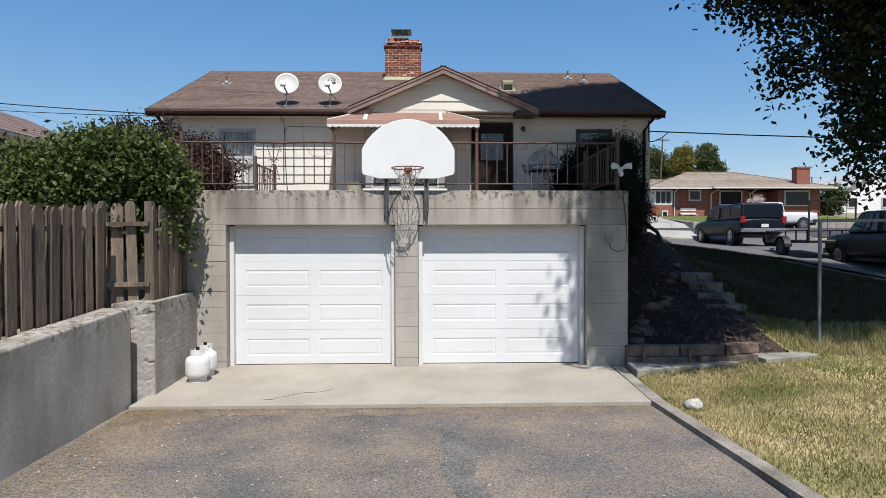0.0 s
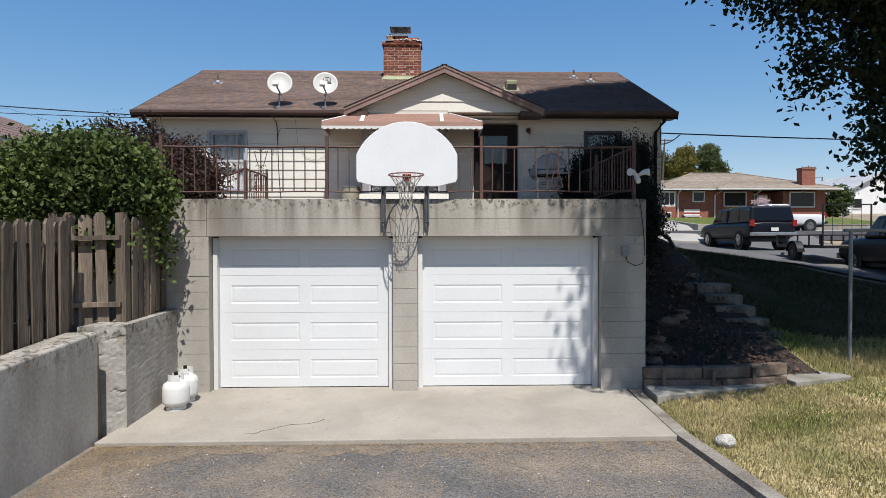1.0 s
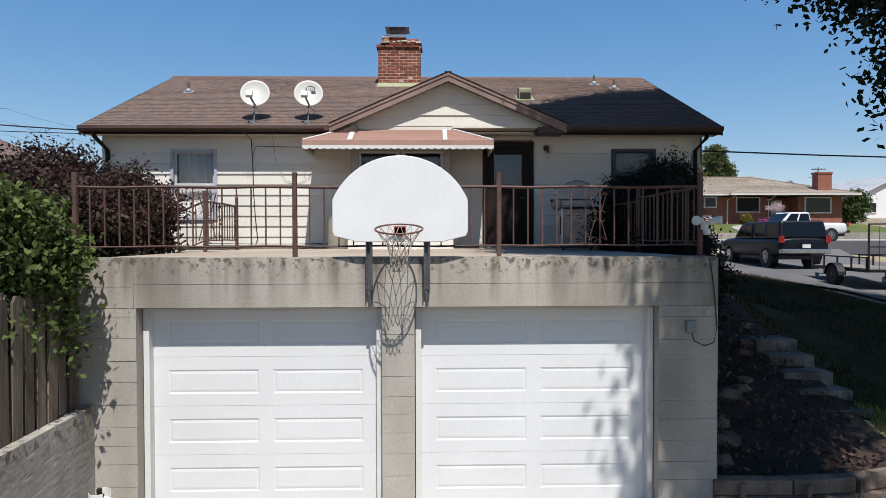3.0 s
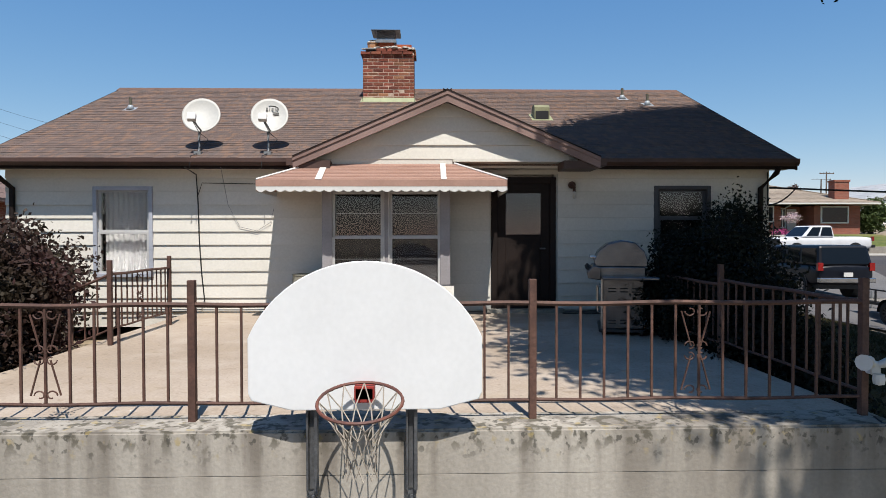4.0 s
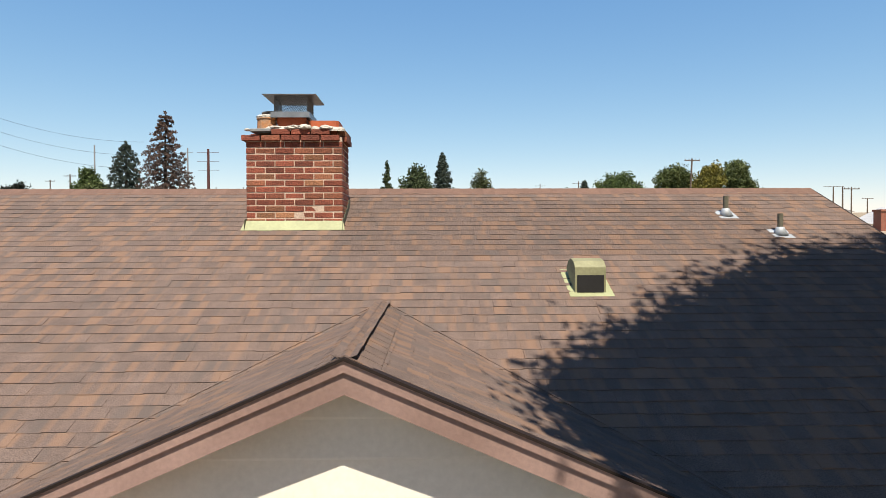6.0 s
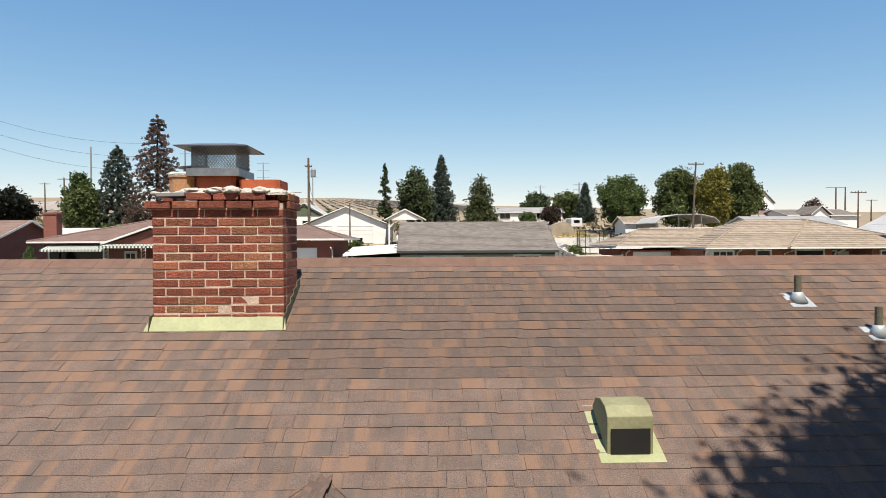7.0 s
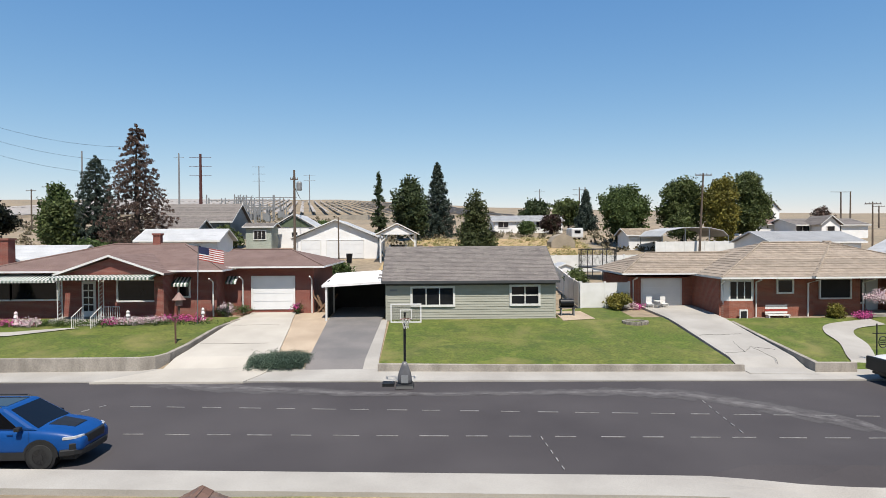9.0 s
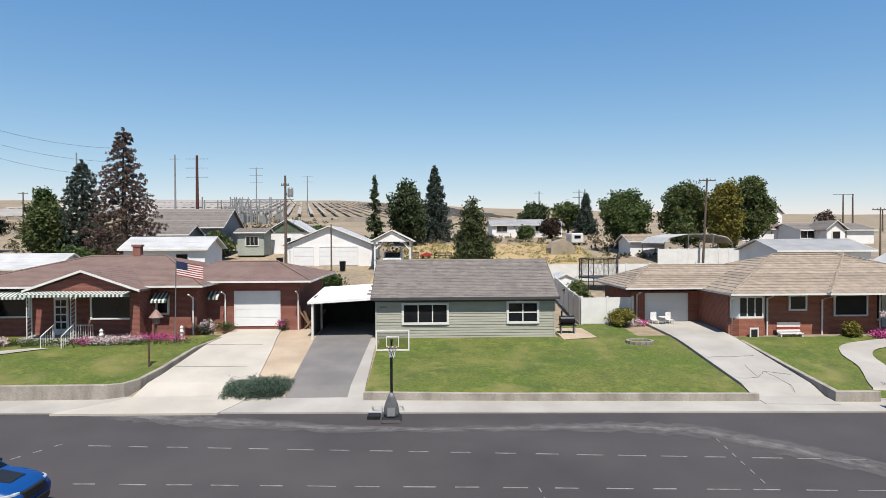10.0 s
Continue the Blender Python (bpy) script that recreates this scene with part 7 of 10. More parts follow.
            loft(bm, [q, [p - Vector((o * 0.02, 0, 0)) for p in q]])
            part("rear_window" if u == 0 else "windscreen", bm, CAR_GLASS, cab, local=True)
    for wx in wheels:
        for s in (-1, 1):
            wheel_at(v, wx, s * (W / 2 - 0.10), wr, 0.24)
    if not face:
        return v, body
    nose, tail = max(p[0] for p in prof), min(p[0] for p in prof)
    for s in (-1, 1):
        part("headlight", boxes((nose - 0.28 - taper, nose - 0.17 + taper, s * (W / 2 - 0.17 - taper / 2) - 0.17, s * (W / 2 - 0.15 - taper / 2) + 0.15, 0.73 + lift, 0.86 + lift)), LAMP_CLEAR, v, local=True, bevel=0.015)
        part("tail_lamp", boxes((tail - 0.012, tail + 0.1, s * (W / 2 - 0.1) - 0.09, s * (W / 2 - 0.1) + 0.09, 0.85 + lift, 1.12 + lift)), LAMP_RED, v, local=True, bevel=0.01)
    part("bumper", boxes((nose - 0.1, nose + 0.06, -W / 2 + 0.03, W / 2 - 0.03, 0.42 + lift, 0.6 + lift)), trim or BLACK, v, local=True, bevel=0.03)
    part("bumper", boxes((tail - 0.1, tail + 0.1, -W / 2 + 0.03, W / 2 - 0.03, 0.45 + lift, 0.62 + lift)), trim or CHROME, v, local=True, bevel=0.03)
    part("grille", boxes((nose - 0.05, nose + 0.02, -W / 2 + 0.42, W / 2 - 0.42, 0.66 + lift, 0.92 + lift)), BLACK, v, local=True, bevel=0.02)
    part("number_plate", boxes((tail - 0.115, tail - 0.1, -0.15, 0.15, 0.66 + lift, 0.8 + lift)), WHITE, v, local=True)
    return v, body


BLUE = paint("bright blue car paint", (0.008, 0.085, 0.31))
NAVY_PAINT = paint("dark navy car paint", (0.006, 0.008, 0.016))
WHITE_PAINT = paint("white car paint", (0.75, 0.75, 0.76))
CHARCOAL = paint("charcoal car paint", (0.009, 0.009, 0.011))

# blue crossover at the near kerb
suv_prof = [(2.42, 0.62), (2.42, 0.84), (2.3, 0.93), (2.0, 1.02), (1.25, 1.13), (-2.3, 1.15), (-2.42, 1.0), (-2.42, 0.62)]
suv, _ = vehicle("blue_suv", "bright blue crossover car with black trim and roof rails", "car", (-10.3, 26.05, 2.38), 0, 4.85, 1.84, suv_prof, (-1.36, 1.36), 0.36, [(-2.36, 1.3, -1.85, 0.3, 1.06, 1.68)], BLUE, ((0.05, 0.28), (0.30, 0.57), (0.59, 0.87)), 0.02, bright=False, taper=0.24, reach=0.85, face=False)
for s in (-1, 1):
    bm = bmesh.new()
    tube(bm, [(-1.6, s * 0.66, 1.66), (-1.5, s * 0.66, 1.73), (0.05, s * 0.66, 1.73), (0.15, s * 0.66, 1.66)], 0.02, 6)
    part("roof_rail", bm, BLACK, suv, local=True)
    for wx in (-1.36, 1.36):
        bm = bmesh.new()
        rings = [[(wx + q * math.cos(math.pi * i / 12), s * y, 0.36 + q * math.sin(math.pi * i / 12)) for i in range(13)] for q, y in ((0.42, 0.905), (0.42, 0.932), (0.49, 0.932), (0.49, 0.905))]
        loft(bm, rings, closed=False)
        part("arch_trim", bm, BLACK, suv, local=True)
    part("sill_trim", boxes((-0.95, 0.95, s * 0.92 - 0.02, s * 0.92 + 0.02, 0.28, 0.5)), BLACK, suv, local=True, bevel=0.008)
    bm = bmesh.new()
    box(bm, 0.72, 0.88, s * 0.98 - 0.09, s * 0.98 + 0.09, 1.1, 1.22)
    part("mirror", bm, BLACK, suv, local=True, bevel=0.03)
    for hx in (-0.6, 0.45):
        part("door_handle", boxes((hx, hx + 0.16, s * 0.925 - 0.012, s * 0.925 + 0.012, 0.98, 1.01)), BLUE, suv, local=True, bevel=0.006)
    for hx in (-0.75, 0.2, 1.05):
        part("door_seam", boxes((hx, hx + 0.006, s * 0.9215 - 0.001, s * 0.9215 + 0.001, 0.42, 1.08)), BLACK, suv, local=True)
bonnet = sorted((x, z) for x, z in suv_prof if z > 0.7)
rows = []
for k in range(9):
    x = 1.3 + 0.085 * k
    w, z = 0.40 - 0.012 * k, lerp_table(bonnet, x)
    rows.append([(x, -w, z + 0.016), (x, 0, z + 0.024), (x, w, z + 0.016), (x, w, z - 0.01), (x, -w, z - 0.01)])
bm = bmesh.new()
loft(bm, rows)
part("bonnet_stripe", bm, BLACK, suv, local=True, label="matt black bonnet decal")
for s in (-1, 1):
    lamp = [(2.36, 0.50), (2.33, 0.64), (2.24, 0.755), (2.08, 0.835), (1.93, 0.875), (1.98, 0.78), (2.2, 0.6)]
    part("headlight", prism(bmesh.new(), [(x, s * y) for x, y in lamp], "z", 0.80, 0.885), LAMP_CLEAR, suv, local=True, bevel=0.015)
    lamp = [(2.40, 0.52), (2.35, 0.68), (2.25, 0.79), (2.1, 0.86), (2.1, 0.7), (2.3, 0.52)]
    part("fog_lamp_pod", prism(bmesh.new(), [(x, s * y) for x, y in lamp], "z", 0.52, 0.70), BLACK, suv, local=True, bevel=0.02)
    part("tail_lamp", boxes((-2.43, -2.25, s * 0.74 - 0.12, s * 0.74 + 0.1, 0.9, 1.06)), LAMP_RED, suv, local=True, bevel=0.02)
front = [(2.45, -0.5), (2.45, 0.5), (2.38, 0.68), (2.22, 0.82), (1.85, 0.925), (1.85, -0.925), (2.22, -0.82), (2.38, -0.68)]
part("bumper", prism(bmesh.new(), front, "z", 0.34, 0.54), BLACK, suv, local=True, bevel=0.04)
part("grille", prism(bmesh.new(), [(2.44, -0.40), (2.44, 0.40), (2.36, 0.52), (2.2, 0.52), (2.2, -0.52), (2.36, -0.52)], "z", 0.62, 0.86), BLACK, suv, local=True, bevel=0.03)
part("bumper", boxes((-2.5, -2.1, -0.82, 0.82, 0.36, 0.6)), BLACK, suv, local=True, bevel=0.06)
part("sunroof", boxes((-0.9, 0.2, -0.5, 0.5, 1.682, 1.69)), CAR_GLASS, suv, local=True)

# truck with a canopy on the side lane
truck_prof = [(2.7, 0.62), (2.72, 0.95), (2.6, 1.08), (1.35, 1.16), (-2.68, 1.14), (-2.72, 0.62)]
vehicle("pickup_truck", "dark navy pickup truck with a matching bed canopy", "truck", (14.45, 19.6, 1.53), 86.5, 5.3, 1.9, truck_prof, (-1.65, 1.75), 0.39, [(-0.35, 1.4, -0.3, 0.75, 1.1, 1.76), (-2.7, -0.37, -2.52, -0.38, 1.1, 1.78)], NAVY_PAINT, ((0.06, 0.46), (0.52, 0.9)), 0.08, trim=CHROME, taper=0.06, tumble=0.09)
vehicle("pickup_truck", "dark charcoal pickup truck parked on the lane", "truck", (14.5, 9.6, 0.86), 84, 5.0, 1.8, truck_prof, (-1.65, 1.75), 0.39, [(-0.35, 1.4, -0.3, 0.75, 1.12, 1.80)], CHARCOAL, ((0.06, 0.46), (0.52, 0.9)), 0.02, trim=CHROME, taper=0.06, tumble=0.1)
white_prof = [(2.9, 0.65), (2.92, 1.0), (2.8, 1.14), (1.5, 1.2), (0.8, 1.2), (-2.88, 1.2), (-2.92, 0.65)]
white_truck, _ = vehicle("pickup_truck", "white pickup truck with a black grille at the far kerb", "truck", (24.1, 33.9, 2.38), 182, 5.9, 2.0, white_prof, (-1.75, 1.9), 0.4, [(-0.5, 1.55, -0.4, 0.85, 1.18, 1.88)], WHITE_PAINT, ((0.06, 0.46), (0.52, 0.9)), 0.1, trim=BLACK)
part("grille_guard", boxes((2.86, 3.0, -0.92, 0.92, 0.5, 1.1)), BLACK, white_truck, local=True, label="black front grille and guard", bevel=0.05)
vehicle("parked_car", "blue car parked far off beyond the hedge", "car", (-37, 71, level(-37, 71)), 5, 4.6, 1.8, suv_prof, (-1.36, 1.36), 0.34, [(-2.0, 1.2, -1.4, 0.3, 1.08, 1.48)], BLUE, ((0.1, 0.45), (0.5, 0.85)), 0.0)
vehicle("parked_car", "dark car parked by a far white house", "car", (11.6, 121, level(11.6, 121)), 0, 4.4, 1.8, suv_prof, (-1.36, 1.36), 0.34, [(-2.0, 1.2, -1.4, 0.3, 1.08, 1.48)], NAVY_PAINT, ((0.1, 0.45), (0.5, 0.85)), 0.0)
vehicle("parked_car", "white car parked beside a gabled carport", "car", (-1.6, 78, level(-1.6, 78)), 92, 4.5, 1.8, suv_prof, (-1.36, 1.36), 0.34, [(-2.0, 1.2, -1.4, 0.3, 1.08, 1.48)], WHITE_PAINT, ((0.1, 0.45), (0.5, 0.85)), 0.0)

# utility trailer behind the truck
trailer = thing("utility_trailer", "black open utility trailer with a mesh ramp gate", "trailer", (13.8, 13.1, 1.18), rz=85)
WOODBED = mat("bleached trailer boards", (0.36, 0.32, 0.27), (0.28, 0.25, 0.21), 3, 0.9, 0.2, 40, rand=0.1)
for i in range(8):
    part("bed_board", boxes((-1.5, 1.5, -0.74 + i * 0.186, -0.74 + i * 0.186 + 0.178, 0.55, 0.58)), WOODBED, trailer, local=True)
part("frame", boxes((-1.53, 1.53, -0.79, -0.74, 0.47, 0.55), (-1.53, 1.53, 0.74, 0.79, 0.47, 0.55), (1.48, 1.53, -0.74, 0.74, 0.47, 0.55), (-1.53, -1.48, -0.74, 0.74, 0.47, 0.55)), BLACK, trailer, local=True)
for s in (-1, 1):
    part("side_rail", boxes((-1.53, 1.53, s * 0.77 - 0.02, s * 0.77 + 0.02, 0.88, 0.92)), BLACK, trailer, local=True)
    for x in (-1.5, -0.75, 0, 0.75, 1.5):
        part("stanchion", boxes((x - 0.02, x + 0.02, s * 0.77 - 0.02, s * 0.77 + 0.02, 0.55, 0.88)), BLACK, trailer, local=True)
    wheel_at(trailer, -0.2, s * 0.95, 0.33, 0.2)
    bm = bmesh.new()
    rings = [[(-0.2 + 0.4 * math.cos(math.pi * i / 10), s * y, 0.33 + 0.38 * math.sin(math.pi * i / 10)) for i in range(11)] for y in (0.83, 1.07)]
    loft(bm, rings, closed=False)
    part("mudguard", bm, BLACK, trailer, local=True)
gate = part("ramp_gate", boxes((-1.58, -1.54, -0.77, -0.73, 0.5, 1.9), (-1.58, -1.54, 0.73, 0.77, 0.5, 1.9), (-1.58, -1.54, -0.73, 0.73, 1.86, 1.9), (-1.58, -1.54, -0.73, 0.73, 1.2, 1.23)), BLACK, trailer, local=True)
for i in range(4):
    y = -0.45 + i * 0.3
    part("wire", boxes((-1.565, -1.555, y - 0.005, y + 0.005, 0.5, 1.86)), BLACK, gate, local=True)
part("tongue", prism(bmesh.new(), [(1.5, -0.5), (2.5, -0.04), (2.5, 0.04), (1.5, 0.5), (1.5, 0.42), (2.3, 0.0), (1.5, -0.42)], "z", 0.46, 0.53), BLACK, trailer, local=True)
bm = bmesh.new()
tube(bm, [(2.2, 0, 0.03), (2.2, 0, 0.75)], 0.03, 8)
part("jack", bm, GREY_METAL, trailer, local=True)

# ---- houses across the street ----


def brick_far(name, c1, c2, mortar):
    m = mat(name, c1, c2, 1.0, 0.9, 0.0, 12)
    n, link = m.node_tree.nodes, m.node_tree.links.new
    b = n["Principled BSDF"]
    co = n.new("ShaderNodeTexCoord")
    sp, cb, ad = n.new("ShaderNodeSeparateXYZ"), n.new("ShaderNodeCombineXYZ"), n.new("ShaderNodeMath")
    link(co.outputs["Object"], sp.inputs[0])
    link(sp.outputs[0], ad.inputs[0])
    link(sp.outputs[1], ad.inputs[1])
    link(ad.outputs[0], cb.inputs[0])
    link(sp.outputs[2], cb.inputs[1])
    tx = n.new("ShaderNodeTexBrick")
    tx.inputs["Color1"].default_value, tx.inputs["Color2"].default_value, tx.inputs["Mortar"].default_value = (*c1, 1), (*c2, 1), (*mortar, 1)
    tx.inputs["Scale"].default_value, tx.inputs["Brick Width"].default_value, tx.inputs["Row Height"].default_value, tx.inputs["Mortar Size"].default_value = 1, 0.21, 0.07, 0.006
    link(cb.outputs[0], tx.inputs["Vector"])
    link(tx.outputs["Color"], b.inputs["Base Color"])
    return m


BRICK_FAR = brick_far("dark red brickwork", (0.20, 0.055, 0.04), (0.135, 0.04, 0.032), (0.22, 0.15, 0.12))
BRICK_ORANGE = brick_far("orange-red brickwork", (0.25, 0.075, 0.045), (0.17, 0.05, 0.032), (0.24, 0.16, 0.12))


tab_r = random.Random(912)


def courses(parent, a, b, c, d, n, material, name="roof_course", step=0.009, label=""):
    """Roofing laid in overlapping rows on the face a b (eave) c d (ridge), as one part."""
    a, b, c, d = Vector(a), Vector(b), Vector(c), Vector(d)
    nrm = (b - a).cross(d - a)
    if nrm.length < 1e-6:
        nrm = (b - a).cross(c - a)
    nrm.normalize()
    if nrm.z < 0:
        nrm = -nrm
    if material is SHINGLE_TAN:
        step = 0.022
    elif material is SHINGLE_GREY:
        step = 0.012
    bm = bmesh.new()
    for i in range(n):
        u0, u1 = i / n, (i + 1) / n
        p, q = a.lerp(d, u0), b.lerp(c, u0)
        r, s = b.lerp(c, u1), a.lerp(d, u1)
        lo = nrm * (step + 0.004)
        hi = nrm * 0.004
        if (r - s).length < 0.01:
            vs = [bm.verts.new(v) for v in (p, q, s, p + lo, q + lo, s + hi)]
            for f in ((0, 1, 4, 3), (3, 4, 5), (0, 3, 5, 2), (1, 2, 5, 4)):
                bm.faces.new([vs[k] for k in f])
            continue
        if material is SHINGLE_GREY and n > 20:
            run = (q - p).length
            x = -tab_r.uniform(0, 0.5)
            while x < run:
                x2 = x + tab_r.uniform(0.2, 0.5)
                k0, k1 = max(0, x) / run, min(run, x2) / run
                up = nrm * tab_r.choice((0.0, 0.0, 0.006))
                loft(bm, [[p.lerp(q, k0), p.lerp(q, k1), s.lerp(r, k1), s.lerp(r, k0)], [p.lerp(q, k0) + lo + up, p.lerp(q, k1) + lo + up, s.lerp(r, k1) + hi + up, s.lerp(r, k0) + hi + up]])
                x = x2
            continue
        loft(bm, [[p, q, r, s], [p + lo, q + lo, r + hi, s + hi]])
    ob = part(name, bm, material, parent, label)
    ob["kind"] = "stuff"
    return ob


def hip_roof(parent, x0, x1, y0, y1, ze, zr, inset, n, material, fascia, left=True, right=True, thick=0.1, label=""):
    ym = (y0 + y1) / 2
    ra, rb = x0 + (inset if left else 0), x1 - (inset if right else 0)
    bm = bmesh.new()
    v = [bm.verts.new(p) for p in ((x0, y0, ze), (x1, y0, ze), (x1, y1, ze), (x0, y1, ze), (ra, ym, zr), (rb, ym, zr))]
    for f in ((0, 1, 5, 4), (2, 3, 4, 5), (1, 2, 5), (3, 0, 4), (3, 2, 1, 0)):
        bm.faces.new([v[k] for k in f])
    r = part("roof", bm, material, parent, label)
    courses(r, (x0, y0, ze), (x1, y0, ze), (rb, ym, zr), (ra, ym, zr), n, material)
    if right:
        courses(r, (x1, y0, ze), (x1, y1, ze), (rb, ym, zr), (rb, ym, zr), n, material)
    if left:
        courses(r, (x0, y1, ze), (x0, y0, ze), (ra, ym, zr), (ra, ym, zr), n, material)
    part("fascia", boxes((x0, x1, y0 - 0.03, y0, ze - thick, ze + 0.01)), fascia, parent)
    part("fascia", boxes((x1, x1 + 0.03, y0 - 0.03, y1, ze - thick, ze + 0.01)), fascia, parent)
    part("fascia", boxes((x0 - 0.03, x0, y0 - 0.03, y1, ze - thick, ze + 0.01)), fascia, parent)
    bm = bmesh.new()
    if left:
        tube(bm, [(x0, y0, ze + 0.03), (ra, ym, zr + 0.03)], 0.06, 5)
    if right:
        tube(bm, [(x1, y0, ze + 0.03), (rb, ym, zr + 0.03)], 0.06, 5)
    tube(bm, [(ra, ym, zr + 0.03), (rb, ym, zr + 0.03)], 0.06, 5)
    part("ridge_cap", bm, material, parent)
    return r


def gable_roof_far(parent, x0, x1, y0, y1, ze, zr, axis, n, material, fascia, name="roof", over=0.0, label=""):
    """axis: the way that the ridge runs."""
    bm = bmesh.new()
    t = 0.1
    if axis == "x":
        ym = (y0 + y1) / 2
        prism(bm, [(y0, ze), (ym, zr), (y1, ze), (y1, ze - t), (ym, zr - t), (y0, ze - t)], "x", x0, x1)
        r = part(name, bm, material, parent, label)
        courses(r, (x0, y0, ze), (x1, y0, ze), (x1, ym, zr), (x0, ym, zr), n, material)
        part("fascia", boxes((x0, x1, y0 - 0.03, y0, ze - 0.15, ze + 0.01)), fascia, parent)
        for xx in (x0 - 0.03, x1):
            bm = bmesh.new()
            prism(bm, [(y0, ze + 0.015), (ym, zr + 0.015), (y1, ze + 0.015), (y1, ze - 0.15), (ym, zr - 0.15), (y0, ze - 0.15)], "x", xx, xx + 0.03)
            part("bargeboard", bm, fascia, parent)
    else:
        xm = (x0 + x1) / 2
        prism(bm, [(x0, ze), (xm, zr), (x1, ze), (x1, ze - t), (xm, zr - t), (x0, ze - t)], "y", y0, y1)
        r = part(name, bm, material, parent, label)
        courses(r, (x0, y1, ze), (x0, y0, ze), (xm, y0, zr), (xm, y1, zr), n, material)
        courses(r, (x1, y0, ze), (x1, y1, ze), (xm, y1, zr), (xm, y0, zr), n, material)
        bm = bmesh.new()
        prism(bm, [(x0, ze + 0.015), (xm, zr + 0.015), (x1, ze + 0.015), (x1, ze - 0.11), (xm, zr - 0.11), (x0, ze - 0.11)], "y", y0 - 0.04, y0)
        part("bargeboard", bm, fascia, parent)
    return r


def far_window(parent, x0, x1, z0, z1, y, cols=2, rows=1, frame=None, material=None, name="window", t=0.1):
    """A window in a wall that faces south; its panes set back in a frame."""
    frame = frame or WHITE
    bm = boxes((x0 - t, x0, y - 0.06, y + 0.05, z0 - t, z1 + t), (x1, x1 + t, y - 0.06, y + 0.05, z0 - t, z1 + t), (x0, x1, y - 0.06, y + 0.05, z1, z1 + t), (x0, x1, y - 0.08, y + 0.05, z0 - t, z0))
    w = part(name, bm, frame, parent)
    for i in range(cols):
        for j in range(rows):
            a, b = x0 + (x1 - x0) * i / cols, x0 + (x1 - x0) * (i + 1) / cols
            c, d = z0 + (z1 - z0) * j / rows, z0 + (z1 - z0) * (j + 1) / rows
            part("pane", boxes((a + 0.012, b - 0.012, y - 0.02, y - 0.008, c + 0.012, d - 0.012)), material or DARK_GLASS, w)
            if j and not i:
                part("transom", boxes((x0, x1, y - 0.043, y + 0.02, c - 0.03, c + 0.03)), frame, w)
            if i and not j:
                part("mullion", boxes((a - 0.03, a + 0.03, y - 0.045, y + 0.02, z0, z1)), frame, w)
    return w


def panel_door(parent, x0, x1, z0, z1, y, material=None, rows=4, cols=4, name="garage_door"):
    d = part(name, boxes((x0, x1, y - 0.02, y + 0.03, z0, z1)), material or WHITE_DOOR, parent)
    part("door_frame", boxes((x0 - 0.1, x0, y - 0.06, y + 0.03, z0, z1 + 0.1), (x1, x1 + 0.1, y - 0.06, y + 0.03, z0, z1 + 0.1), (x0, x1, y - 0.06, y + 0.03, z1, z1 + 0.1)), WHITE, parent)
    h = (z1 - z0) / rows
    for k in range(rows):
        part("panel", boxes((x0 + 0.02, x1 - 0.02, y - 0.035, y - 0.018, z0 + k * h + 0.012, z0 + (k + 1) * h - 0.012)), material or WHITE_DOOR, d, bevel=0.006)
    return d


# grey house with a carport
# One dark grey for the fascia and the band below it.
SLATE = mat("dark slate eaves colour", (0.075, 0.08, 0.085), None, 2, 0.6, 0.05)
gh = thing("house", "small grey-green sided house with a grey shingled roof", "house", (4.5, 50, 3.7))
GX0, GX1, GYF, GYB, GZB, GZE, GZR = -0.82, 9.62, 46.1, 54.3, 3.4, 6.12, 8.12
part("wall", boxes((GX0, GX1, GYF, GYB, GZB, GZE - 0.05)), SIDING_GREY, gh)
wall_g = part("wall", prism(bmesh.new(), [(GYF, GZE - 0.06), (GYB, GZE - 0.06), ((GYF + GYB) / 2, GZR - 0.2)], "x", GX0 + 0.01, GX1 - 0.01), SIDING_GREY, gh)
lapped(wall_g, GX0 - 0.01, GX1 + 0.01, 3.72, 6.05, GYF - 0.002, [(0.72, 3.38, 4.58, 5.76), (6.84, 8.66, 4.6, 5.82)], 0.16, material=SIDING_GREY)
part("frieze", boxes((GX0 - 0.03, GX1 + 0.03, GYF - 0.07, GYF - 0.035, 5.86, 6.06)), SLATE, gh, "dark slate band under the eaves")
part("foundation", boxes((GX0 - 0.02, GX1 + 0.02, GYF - 0.04, GYB, 3.3, 3.72)), CONCRETE_OLD, gh)
gable_roof_far(gh, GX0 - 0.25, GX1 + 0.22, GYF - 0.42, GYB + 0.4, GZE + 0.02, GZR + 0.08, "x", 26, SHINGLE_GREY, SLATE, label="grey-brown shingled gable roof")
part("corner_board", boxes((GX0 - 0.04, GX0 + 0.06, GYF - 0.045, GYF, 3.7, 6.05)), SIDING_GREY, gh)
part("corner_board", boxes((GX1 - 0.06, GX1 + 0.04, GYF - 0.045, GYF, 3.7, 6.05)), SIDING_GREY, gh)
w = far_window(gh, 0.8, 3.3, 4.66, 5.68, GYF - 0.03, 3, t=0.13)
part("curtain", boxes((1.7, 2.4, GYF - 0.028, GYF - 0.02, 4.65, 5.5)), mat("green curtain", (0.10, 0.22, 0.16), None, 3, 0.9, 0.1, streak=5), w)
far_window(gh, 6.92, 8.58, 4.68, 5.74, GYF - 0.03, 2, 2, t=0.13)
part("number_plaque", boxes((-0.6, -0.15, GYF - 0.05, GYF - 0.02, 5.5, 5.62)), GREY_METAL, gh)
cp = thing("carport", "white flat-roofed carport attached to the grey house", "carport", (-2.6, 48.5, 3.7))
